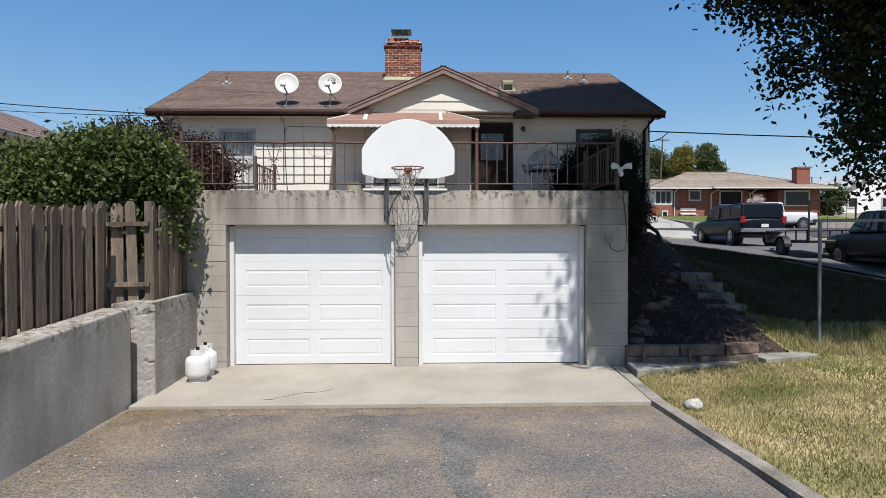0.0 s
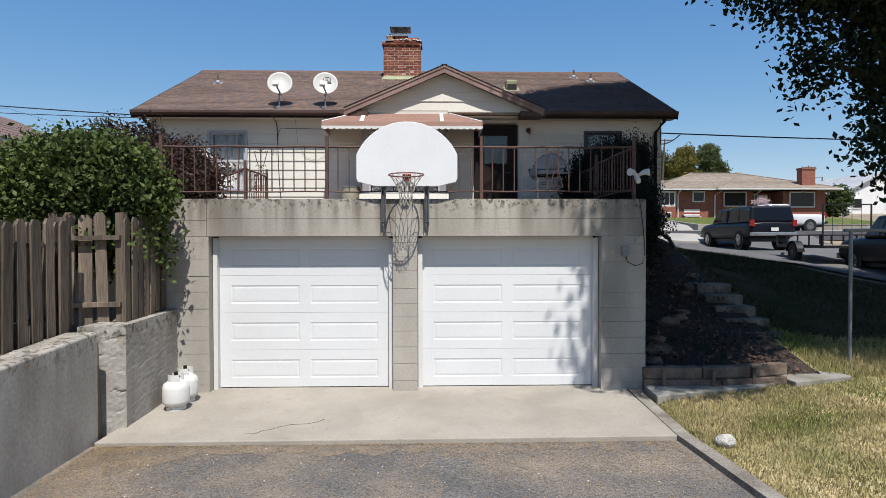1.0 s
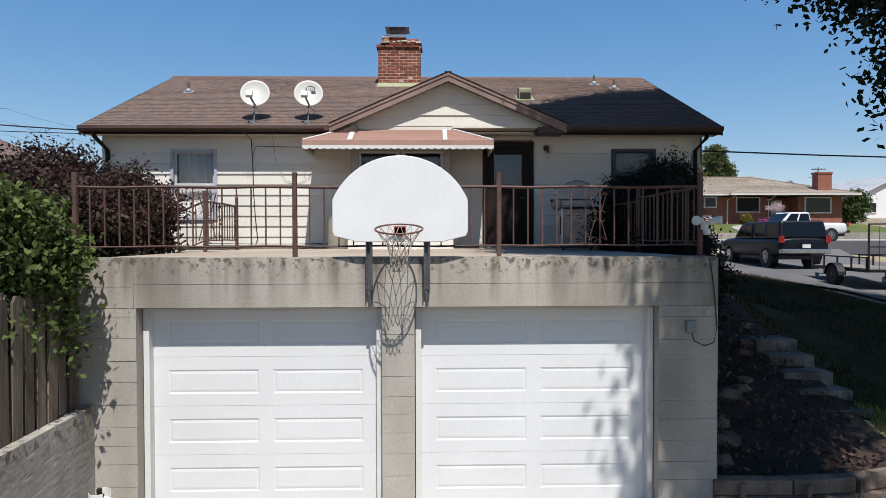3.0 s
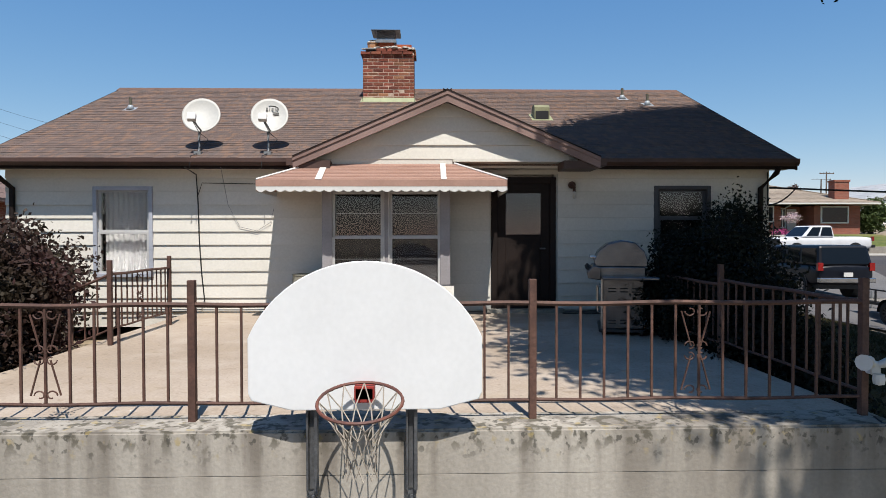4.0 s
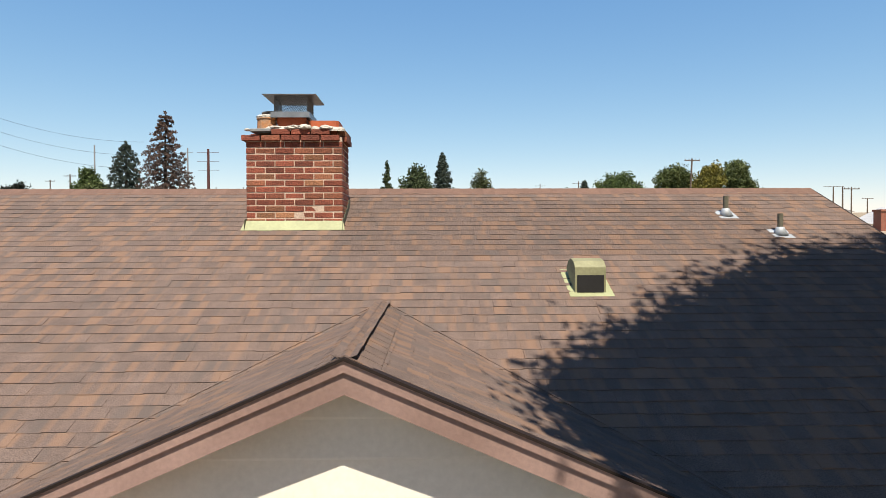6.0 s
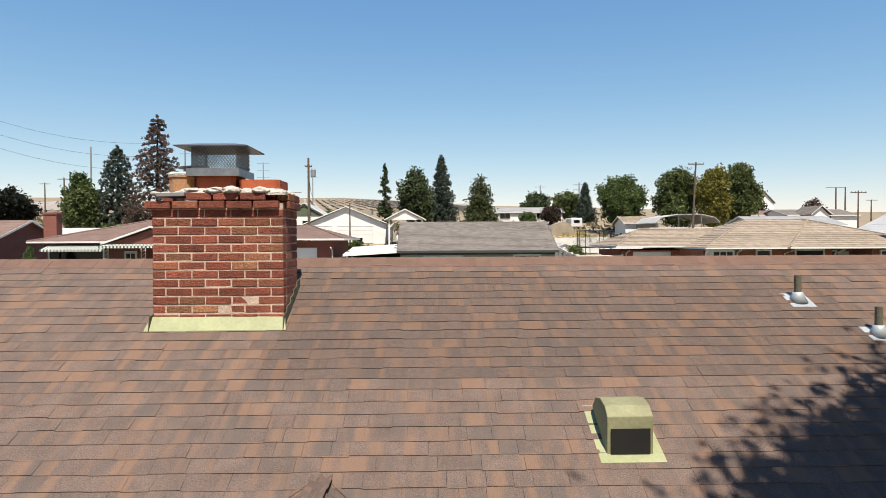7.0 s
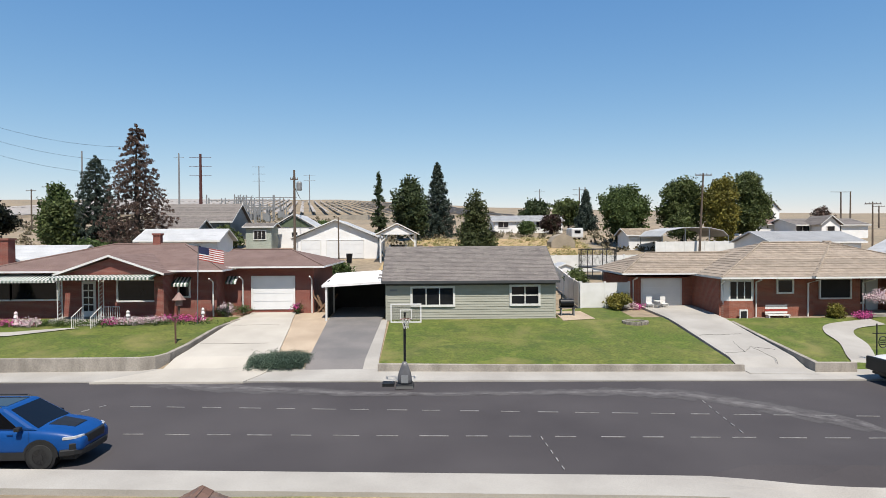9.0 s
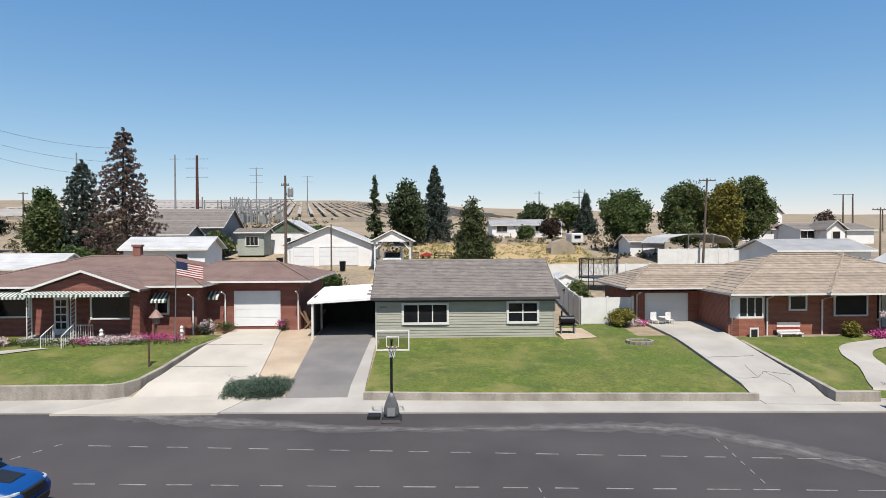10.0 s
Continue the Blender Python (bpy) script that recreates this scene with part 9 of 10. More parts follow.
for k, (wide, tone, lab) in enumerate(((2.6, 0.125, "faint dusty margin on the asphalt"), (1.6, 0.155, "band of pale dust on the asphalt"), (0.8, 0.20, "streak of pale dust on the asphalt"))):
    dust = mat("pale road dust", (tone, tone * 0.93, tone * 0.92), (0.085, 0.076, 0.077), 1.3 + 0.5 * k, 0.95, 0.1, 20, mid=0.53)
    edge_a = [(x, y - w * wide * rm.uniform(0.55, 1.1)) for x, y, w in fine_d]
    edge_b = [(x, y + w * wide * rm.uniform(0.55, 1.1)) for x, y, w in fine_d]
    drape("dust_streak", edge_a, edge_b, 0.006 + 0.004 * k, dust, lab, "dust", nu=3)
# cracks in the driveway slabs
rc = random.Random(8)
CRACK = mat("dark crack filling", (0.10, 0.09, 0.08), None, 4, 0.95, 0.1)
for pts in ([(16.6, 38.3), (17.6, 38.4), (18.3, 39.2), (19.5, 38.6)], [(18.3, 39.2), (18.5, 37.6), (18.3, 36.4)], [(17.6, 38.4), (17.9, 40.6)], [(16.6, 41.5), (19.6, 41.7)], [(-10.4, 41.2), (-6.1, 41.0)], [(-10.2, 45.0), (-6.5, 44.9)]):
    bm = bmesh.new()
    line = []
    for (xa, ya), (xb, yb) in zip(pts, pts[1:]):
        for i in range(6):
            x, y = xa + (xb - xa) * i / 6 + rc.uniform(-0.05, 0.05), ya + (yb - ya) * i / 6 + rc.uniform(-0.05, 0.05)
            line.append((x, y, level(x, y) + 0.1))
    tube(bm, line, 0.008, 4)
    tagged(part("crack", bm, CRACK), "dark crack in a driveway slab", "crack", kind="structure")

# ---- behind the houses ----


def plain_house(name, label, x0, x1, y0, y1, base, ze, zr, axis, wall_m, roof_m, windows=(), doors=(), over=0.4, fascia=None, n=10, cat="house"):
    h = thing(name, label, cat, ((x0 + x1) / 2, (y0 + y1) / 2, base))
    part("wall", boxes((x0, x1, y0, y1, base - 0.6, ze)), wall_m, h)
    bm = bmesh.new()
    if axis == "x":
        prism(bm, [(y0 + 0.05, ze - 0.05), (y1 - 0.05, ze - 0.05), ((y0 + y1) / 2, zr - 0.12)], "x", x0 + 0.02, x1 - 0.02)
    else:
        prism(bm, [(x0 + 0.05, ze - 0.05), (x1 - 0.05, ze - 0.05), ((x0 + x1) / 2, zr - 0.12)], "y", y0 + 0.02, y1 - 0.02)
    part("gable", bm, wall_m, h)
    gable_roof_far(h, x0 - over, x1 + over, y0 - over, y1 + over, ze, zr, axis, n, roof_m, fascia or WHITE)
    for a, b, c, d, cols in windows:
        far_window(h, a, b, c, d, y0 - 0.03, cols)
    for a, b, c, d in doors:
        panel_door(h, a, b, c, d, y0 - 0.02)
    return h


GREY_ROOF = mat("grey metal roofing", (0.42, 0.42, 0.42), (0.35, 0.35, 0.35), 0.6, 0.6, 0.05, 8, grain=0.08)
PALE_ROOF = mat("pale metal roofing", (0.62, 0.62, 0.62), (0.52, 0.52, 0.52), 0.6, 0.5, 0.05, 8, grain=0.08)
GREY_WALL = mat("dusty grey wall", (0.33, 0.34, 0.33), (0.27, 0.28, 0.27), 0.5, 0.8, 0.05, 6)
SAGE_WALL = mat("pale sage wall", (0.45, 0.48, 0.42), (0.38, 0.41, 0.36), 0.5, 0.8, 0.05, 6)
DARK_GREEN_WALL = mat("dull green gable", (0.14, 0.18, 0.11), None, 0.5, 0.8, 0.05, 6)
plain_house("detached_garage", "white gabled double garage with two wide doors", -14.9, -4.5, 85, 95, 6.35, 8.9, 11.2, "y", WHITE_WALL, PALE_ROOF, doors=((-13.9, -11.6, 6.4, 8.6), (-10.8, -6.3, 6.4, 8.6)), cat="garage")
gz = thing("gable_carport", "white open carport with a gable roof", "carport", (-1.9, 82, 6.1))
gable_roof_far(gz, -4.4, 0.7, 79.6, 86, 9.3, 10.6, "y", 8, PALE_ROOF, WHITE)
part("gable", prism(bmesh.new(), [(-4.0, 9.25), (0.3, 9.25), (-1.85, 10.4)], "y", 79.8, 79.9), WHITE_WALL, gz)
for x in (-3.9, 0.1):
    for y in (80, 85.5):
        part("post", boxes((x, x + 0.2, y, y + 0.2, 5.6, 9.3)), WHITE, gz)
        s = 1 if x < -1 else -1
        bm = bmesh.new()
        bar(bm, (x + 0.1, y + 0.1, 8.3), (x + 0.1 + s * 0.9, y + 0.1, 9.25), 0.14)
        part("brace", bm, WHITE, gz)
plain_house("house", "white ranch house with a pale grey roof", 14.6, 28.2, 130, 139, 9.9, 12.2, 13.4, "x", WHITE_WALL, GREY_ROOF, ((15.5, 17.5, 10.9, 12.0, 2), (20.2, 21.0, 10.2, 12.1, 1), (23.0, 25.5, 10.9, 12.0, 2)))
plain_house("house", "grey-roofed house with a dark gable end", -36.2, -25.8, 95, 104, 9.4, 11.3, 14.0, "x", GREY_WALL, SHINGLE_GREY)
plain_house("house", "grey-roofed low wing of a house", -37.2, -28.6, 90, 95, 8.4, 10.3, 11.5, "x", GREY_WALL, SHINGLE_GREY)
plain_house("outbuilding", "pale sage outbuilding with a small window", -24.0, -20.4, 96, 100, 8.0, 10.6, 11.2, "x", SAGE_WALL, SHINGLE_GREY, ((-22.8, -21.2, 8.8, 10.0, 3),), cat="shed")
g2 = plain_house("house", "pale house with a dull green gable", -21.3, -15.3, 101, 110, 7.6, 10.6, 12.6, "y", WHITE_WALL, PALE_ROOF, ((-18.6, -17.8, 8.9, 9.8, 1),))
part("gable_face", prism(bmesh.new(), [(-21.0, 10.6), (-15.6, 10.6), (-18.3, 12.3)], "y", 100.9, 101.0), DARK_GREEN_WALL, g2)
plain_house("metal_shed", "white metal workshop with a pale roof", -26.9, -19.2, 70, 75, 5.3, 8.7, 9.9, "x", WHITE_WALL, PALE_ROOF, ((-21.9, -20.8, 7.3, 8.2, 1),), cat="shed")
plain_house("shed", "long white-roofed shed behind the brick house", -62, -33.6, 70, 76, 5.2, 6.9, 8.3, "x", WHITE_WALL, PALE_ROOF, cat="shed")
plain_house("house", "white house with a row of arched windows", 63.2, 75.2, 110, 120, 8.6, 10.7, 11.9, "x", WHITE_WALL, SHINGLE_GREY, ((63.0, 65.2, 9.4, 10.7, 2), (68.6, 70.6, 9.4, 10.7, 2)))
plain_house("house", "white gabled wing with two windows", 65.4, 68.4, 107, 112, 8.4, 10.7, 12.2, "y", WHITE_WALL, SHINGLE_GREY, ((66.3, 67.5, 9.0, 10.4, 1),))
plain_house("house", "brown-roofed house behind the trees", 57, 64, 117, 125, 9.2, 11.0, 12.6, "x", WHITE_WALL, SHINGLE_RED)
plain_house("house", "white gabled house far up the slope", 78, 83, 150, 160, 11, 15, 18, "y", WHITE_WALL, PALE_ROOF)
plain_house("house", "pale-roofed house with a dish", 37.2, 46.5, 71, 79, 5.2, 8.2, 9.35, "x", WHITE_WALL, GREY_ROOF)
plain_house("house", "white two-storey house beyond the lane", 47.5, 57.5, 62, 72, 4.0, 6.9, 9.6, "y", WHITE_WALL, PALE_ROOF, ((49, 50, 5.4, 6.4, 1), (53, 54, 5.4, 6.4, 1)))
nb = plain_house("house", "neighbouring brick house with white eaves", -19.5, -12.3, 6.5, 16, 2.0, 4.75, 6.6, "y", BRICK_FAR, SHINGLE_RED, over=0.5)
far_e = part("window", boxes((-12.3, -12.25, 8.6, 9.6, 3.3, 4.4)), WHITE, nb)
part("pane", boxes((-12.25, -12.235, 8.7, 9.5, 3.4, 4.3)), DARK_GLASS, far_e)
plain_house("house", "brick house with awnings at the street's far end", -42, -29.6, 47, 57, 3.6, 6.6, 8.5, "x", BRICK_FAR, SHINGLE_RED, ((-32.6, -30.2, 5.2, 6.1, 2),))

# metal carport and sheds on the right
mc = thing("metal_carport", "white arched metal carport", "carport", (34, 86, 6.4))
bm = bmesh.new()
prof = [(30.5, 8.9), (31.3, 9.6), (33.5, 10.0), (36.5, 10.0), (38.3, 9.6), (39.0, 8.9)]
prism(bm, prof + [(x, z - 0.08) for x, z in prof[::-1]], "y", 84, 92)
part("roof", bm, PALE_ROOF, mc)
for x in (30.6, 33.5, 36.5, 38.9):
    part("post", boxes((x, x + 0.1, 84, 84.1, 6.0, 9.0 if x in (30.6, 38.9) else 9.95)), STEEL, mc)
    part("post", boxes((x, x + 0.1, 91.8, 91.9, 6.0, 9.0)), STEEL, mc)
plain_house("shed", "low tan-roofed shed beside the carport", 29.4, 34.2, 93, 98, 6.6, 9.1, 10.1, "x", WHITE_WALL, SHINGLE_TAN, cat="shed")
bs2 = thing("garden_shed", "beige barn-roofed garden shed", "shed", (19.8, 97, 7.1))
bm = bmesh.new()
prism(bm, [(19.2, 6.5), (22.6, 6.5), (22.6, 8.2), (22.0, 9.0), (20.9, 9.4), (19.8, 9.0), (19.2, 8.2)], "y", 95.6, 99)
part("body", bm, mat("beige shed panels", (0.42, 0.36, 0.28), None, 0.8, 0.8, 0.1), bs2)
part("door", boxes((20.3, 21.5, 95.55, 95.6, 7.0, 8.7)), bpy.data.materials["beige shed panels"], bs2)
rv = thing("travel_trailer", "white travel trailer with rounded corners", "caravan", (26.4, 112, 8.3))
part("body", boxes((25.4, 27.4, 110, 114, 8.75, 10.4)), WHITE_PAINT, rv, bevel=0.2)
part("window", boxes((25.9, 26.9, 109.97, 110.0, 9.5, 10.0)), DARK_GLASS, rv)
for x in (25.5, 27.0):
    bm = bmesh.new()
    tube(bm, [(x, 112, 8.7), (x + 0.25, 112, 8.7)], 0.4, 14)
    part("wheel", bm, RUBBER, rv)
tr = thing("trampoline", "round trampoline with a tall safety net", "trampoline", (17.7, 66, 4.6))
bm = bmesh.new()
ring = [(17.7 + 1.75 * math.cos(a), 66 + 1.75 * math.sin(a)) for a in [i * math.tau / 24 for i in range(25)]]
tube(bm, [(x, y, 6.0) for x, y in ring], 0.06, 6)
tube(bm, [(x, y, 7.67) for x, y in ring], 0.04, 6)
for i in range(0, 24, 3):
    tube(bm, [(*ring[i], 4.6), (*ring[i], 7.67)], 0.04, 6)
part("frame", bm, BLACK, tr)
bm = bmesh.new()
lathe(bm, [(1.73, 6.0), (1.73, 6.03)], 24, (17.7, 66, 0))
part("mat", bm, BLACK, tr)
bm = bmesh.new()
for i in range(96):
    a = i * math.tau / 96
    tube(bm, [(17.7 + 1.73 * math.cos(a), 66 + 1.73 * math.sin(a), 6.05), (17.7 + 1.73 * math.cos(a + 0.1), 66 + 1.73 * math.sin(a + 0.1), 7.65)], 0.008, 3)
part("net", bm, BLACK, tr)


def vinyl_fence(p0, p1, h, label, step=2.4, panel=True):
    f = thing("vinyl_fence", label, "fence", (*p0, level(*p0)))
    d = Vector((p1[0] - p0[0], p1[1] - p0[1], 0))
    n = max(1, round(d.length / step))
    for i in range(n + 1):
        x, y = p0[0] + d.x * i / n, p0[1] + d.y * i / n
        z = level(x, y)
        part("post", boxes((x - 0.07, x + 0.07, y - 0.07, y + 0.07, z - 0.2, z + h + 0.08)), WHITE, f)
        if i < n:
            x2, y2 = p0[0] + d.x * (i + 1) / n, p0[1] + d.y * (i + 1) / n
            z2 = level(x2, y2)
            s = Vector((-d.y, d.x, 0)).normalized() * 0.03
            bm = bmesh.new()
            loft(bm, [[Vector((x, y, z + 0.05)) + s, Vector((x, y, z + 0.05)) - s, Vector((x, y, z + h)) - s, Vector((x, y, z + h)) + s], [Vector((x2, y2, z2 + 0.05)) + s, Vector((x2, y2, z2 + 0.05)) - s, Vector((x2, y2, z2 + h)) - s, Vector((x2, y2, z2 + h)) + s]])
            part("panel", bm, WHITE, f)


vinyl_fence((12.2, 50.0), (15.5, 50.0), 1.75, "white vinyl gate panels between two houses", 1.65)
vinyl_fence((12.15, 50.2), (12.7, 61), 1.75, "white vinyl fence running back from the house", 2.0)
vinyl_fence((10, 70), (33, 70), 1.7, "white vinyl back-yard fence")
vinyl_fence((29.5, 83), (44, 83), 1.9, "white picket-topped fence by the carport", 1.2)

plain_house("shed", "white vinyl garden shed in the fenced yard", 12.9, 15.2, 63, 66, 4.7, 5.95, 6.5, "y", WHITE_WALL, PALE_ROOF, over=0.1, cat="shed")

# tall trees and shrubs beyond
conifer("spruce", "tall half-dead spruce with brown needles", -32.6, 82, 16.2, 5.2, NEEDLE_DEAD, 31, rows=36, size=0.13, gap=0.14, low=0.03, per=20, power=0.58)
conifer("spruce", "blue-green spruce beside the dying one", -39.5, 86, 12.8, 4.6, NEEDLE, 32, rows=28, size=0.14, low=0.02, per=20, power=0.65)
conifer("conifer", "narrow ragged dark green conifer", -6.8, 115, 11.5, 1.7, NEEDLE_GREEN, 33, rows=18, size=0.2, gap=0.4, low=0.1, per=9)
conifer("conifer", "dense dark conifer behind the carport", 3.4, 121, 13.4, 4.2, NEEDLE, 34, rows=22, size=0.22, low=0.05, per=11)
conifer("conifer", "pointed conifer among the far trees", 35.4, 140, 8.6, 2.8, NEEDLE, 35, rows=16, size=0.3, per=8)


LEAF_OLIVE = leaf_mat("olive green leaves", (0.12, 0.14, 0.05), (0.07, 0.085, 0.035))


def far_tree(label, x, y, zb, zt, r, material, seed, size=0.34, n=300, lobes=7, name="tree", squash=1.0, trunk=0.25):
    rr = random.Random(seed)
    h = zt - zb
    cl = []
    for k in range(lobes):
        a = k * math.tau / lobes + rr.uniform(-0.4, 0.4)
        u = rr.uniform(0.28, 0.8)
        q = r * rr.uniform(0.35, 0.62) * (1.15 - 0.5 * u)
        cl.append((x + q * math.cos(a), y + q * math.sin(a), zb + h * u, r * 0.5 * rr.uniform(0.8, 1.2), r * 0.5, h * 0.2 * squash, n // lobes))
    cl.append((x, y, zb + h * 0.82, r * 0.45, r * 0.45, h * 0.18, n // 5))
    cl.append((x, y, zb + h * 0.45, r * 0.7, r * 0.7, h * 0.3, n // 3))
    cl = [(*c[:6], int(c[6] * 2.2)) for c in cl]
    return tree(name, label, x, y, cl, h * 0.3, trunk, material, seed, size=size * 0.62, base=zb, per=8, spread=size * 0.7)


far_tree("rounded olive-green tree behind the grey house", 6.2, 66, 5.0, 13.0, 2.0, LEAF_OLIVE, 41, 0.2, 520)
far_tree("bare-branched bushy tree before the conifers", 5.4, 62, 4.6, 9.4, 1.5, LEAF_OLIVE, 47, 0.2, 200)
far_tree("ragged wind-blown dark green pine", -1.2, 112, 8.4, 19.0, 3.6, NEEDLE_GREEN, 42, 0.42, 420)
far_tree("broad green tree behind white fences", 31.0, 100, 7.4, 16.6, 4.8, LEAF_MID, 43, 0.3, 1020)
far_tree("large dark green tree with yellow neighbour", 38.6, 97, 7.3, 17.4, 3.9, LEAF_FAR, 44, 0.3, 952)
far_tree("yellow-green tree among darker ones", 42.2, 93, 7.0, 16.8, 3.0, LEAF_YELLOW, 45, 0.3, 884)
far_tree("tall dark green tree with uneven crown", 49.6, 100, 7.5, 18.6, 3.9, LEAF_FAR, 46, 0.3, 1054)
far_tree("dark round tree near the white houses", 62.5, 122, 9.2, 16.2, 3.2, LEAF_DARK, 48, 0.42, 300)
far_tree("green tree at the sagebrush field edge", -47.6, 92, 7, 16.4, 2.6, LEAF_MID, 49, 0.34, 620)
far_tree("dark green tree beside the spruces", -42.6, 84, 6.3, 13.6, 2.3, LEAF_FAR, 50, 0.34, 560)
far_tree("dark round shrub tree at the field", -66, 105, 8, 15, 4, LEAF_DARK, 51, 0.45, 360)
far_tree("green shrubs under the spruces", -36, 78, 5.8, 8.6, 3.5, LEAF_MID, 52, 0.36, 260, name="bush")
far_tree("dusky green trees beyond the white house", 26, 150, 11, 17.5, 4, NEEDLE_GREEN, 53, 0.5, 300)
far_tree("dusky green trees beyond the fences", 33, 146, 10.8, 17, 4.2, LEAF_FAR, 54, 0.5, 320)
far_tree("plum-coloured shrub before the white house", 25.2, 126, 9.5, 13, 2.4, LEAF_PLUM, 55, 0.36, 200, name="bush")
far_tree("green shrub before the white house", 20.2, 124, 9.3, 11.7, 1.9, LEAF_MID, 56, 0.36, 160, name="bush")
far_tree("green shrubs before the substation", -16, 112, 8.4, 11.6, 4, LEAF_MID, 57, 0.4, 260, name="bush")
far_tree("green shrub by the sage outbuilding", -26, 93, 7.4, 10.4, 2.2, LEAF_FAR, 58, 0.36, 180, name="bush")
far_tree("bare thin tree beside the white houses", 79, 128, 9.6, 14.8, 2.6, NEEDLE_DEAD, 60, 0.3, 90)
topiary = thing("clipped_shrub", "clipped cone-shaped green shrub before the brick house", "bush", (-24.75, 44.6, 3.7))
leaf_cards("foliage", [(-24.75, 44.6, 3.95 + k * 0.27, 0.84 * (1 - k / 10.5), 0.84 * (1 - k / 10.5), 0.22, 330 - 30 * k) for k in range(10)], 0.05, LEAF_MID, topiary, 61, 9, 0.05)
far_tree("climbing green vines beyond the carport", -5.6, 60, 4.2, 6.8, 1.6, LEAF_MID, 62, 0.18, 200, name="bush")
far_tree("green shrub in the fenced yard", 13.4, 56, 4.1, 6.3, 1.0, LEAF_FAR, 63, 0.16, 160, name="bush")
far_tree("low ornamental grass by the vinyl gate", 14.6, 49.4, 3.9, 4.9, 1.0, LEAF_YELLOW, 64, 0.12, 160, name="bush")
far_tree("green shrub at the brick wall", 26.7, 45.2, 3.5, 4.6, 0.55, LEAF_YELLOW, 65, 0.1, 110, name="bush")
far_tree("leafy bush at the end of the brick house", 37.7, 48, 3.4, 6.8, 1.4, LEAF_MID, 66, 0.2, 300, name="bush")

jun = thing("juniper_bush", "low spreading blue-green juniper by the driveway", "bush", (-5.5, 38.2, 2.6))
leaf_cards("foliage", [(-6.2, 38.0, 2.78, 0.8, 1.1, 0.34, 620), (-5.3, 38.1, 2.82, 0.9, 1.2, 0.4, 760), (-4.6, 38.2, 2.78, 0.6, 1.0, 0.34, 460)], 0.042, leaf_mat("juniper needles", (0.15, 0.21, 0.15), (0.09, 0.14, 0.105)), jun, 71, 22, 0.08, aspect=0.35)
for lab, mm, cl, seed in (("pink and white flowers along the red house", PINK, [(-24, 44.9, 3.95, 2.6, 0.5, 0.16, 120), (-13.4, 45.6, 3.98, 1.9, 0.4, 0.12, 150), (-16.9, 44.9, 3.92, 0.7, 0.35, 0.12, 40)], 72), ("pale flowers along the red house", PETAL_WHITE, [(-16.0, 45.0, 3.94, 1.5, 0.35, 0.14, 170), (-21.8, 44.7, 3.95, 0.8, 0.4, 0.2, 60), (-14.6, 45.4, 3.96, 0.9, 0.35, 0.12, 70), (-11.0, 47.2, 4.4, 0.5, 0.4, 0.35, 50)], 73), ("green leaves of the flower bed", LEAF_MID, [(-18, 45.0, 3.82, 7.5, 0.5, 0.14, 420), (-11.0, 47.3, 4.3, 0.7, 0.5, 0.4, 90), (-10.2, 48.4, 4.2, 0.6, 0.4, 0.25, 60), (-6.8, 48.7, 4.2, 0.3, 0.3, 0.3, 30)], 74), ("magenta flowers by the brick steps", PINK, [(28.2, 44.9, 3.9, 0.6, 0.4, 0.25, 70), (16.0, 49.5, 4.1, 0.4, 0.3, 0.2, 24), (-6.9, 48.6, 4.35, 0.25, 0.2, 0.15, 14)], 75), ("white hanging flowers at the brick porch", PETAL_WHITE, [(28.9, 44.7, 5.1, 0.8, 0.5, 0.3, 80), (15.6, 49.4, 4.1, 0.4, 0.3, 0.2, 24)], 76)):
    ob = leaf_cards("flowers" if "flower" in lab else "plants", cl, 0.05, mm, None, seed, 12, 0.09)
    tagged(ob, lab, "flowers", kind="stuff")
sage_r = random.Random(77)
cl = []
for k in range(420):
    x = sage_r.uniform(-150, -30)
    y = sage_r.uniform(100, 260)
    cl.append((x, y, level(x, y) + 0.3, 0.9, 0.9, 0.45, 6))
for k in range(260):
    x = sage_r.uniform(-12, 40)
    y = sage_r.uniform(88, 128)
    if 0 < x < 26 and y < 112:
        continue
    cl.append((x, y, level(x, y) + 0.15, 0.7, 0.7, 0.25, 4))
tagged(leaf_cards("sagebrush", cl, 0.28, SAGE, None, 77, 7, 0.25), "dry sagebrush and weeds on the slope", "scrub", kind="stuff")

# the dry field behind the grey house and the things left in it
STRAW = blotched(mat("sun-bleached dry grass", (0.50, 0.365, 0.185), (0.42, 0.31, 0.165), 0.25, 0.95, 0.6, 6, grain=0.3), ((0.7, 0.55, 0.68, (0.30, 0.25, 0.13), 0.6), (2.5, 0.56, 0.68, (0.58, 0.45, 0.26), 0.6)))
drape("dry_field", [(-3.5, 62), (-3.5, 80), (-1, 96), (0, 114)], [(13.6, 62), (20, 80), (24, 96), (27, 114)], 0.04, STRAW, "field of sun-bleached dry grass", "ground", nu=8, step=3)
straw_r = random.Random(78)
cl = []
for k in range(330):
    x, y = straw_r.uniform(-1, 25), straw_r.uniform(84, 113)
    if 5.5 < x < 17 and straw_r.random() < 0.6:
        continue
    cl.append((x, y, level(x, y) + 0.12, 0.6, 0.6, 0.2, 5))
tagged(leaf_cards("dry_grass", cl, 0.11, GRASS, None, 78, 12, 0.2), "tufts of straw-coloured dry grass in the field", "grass", kind="stuff")


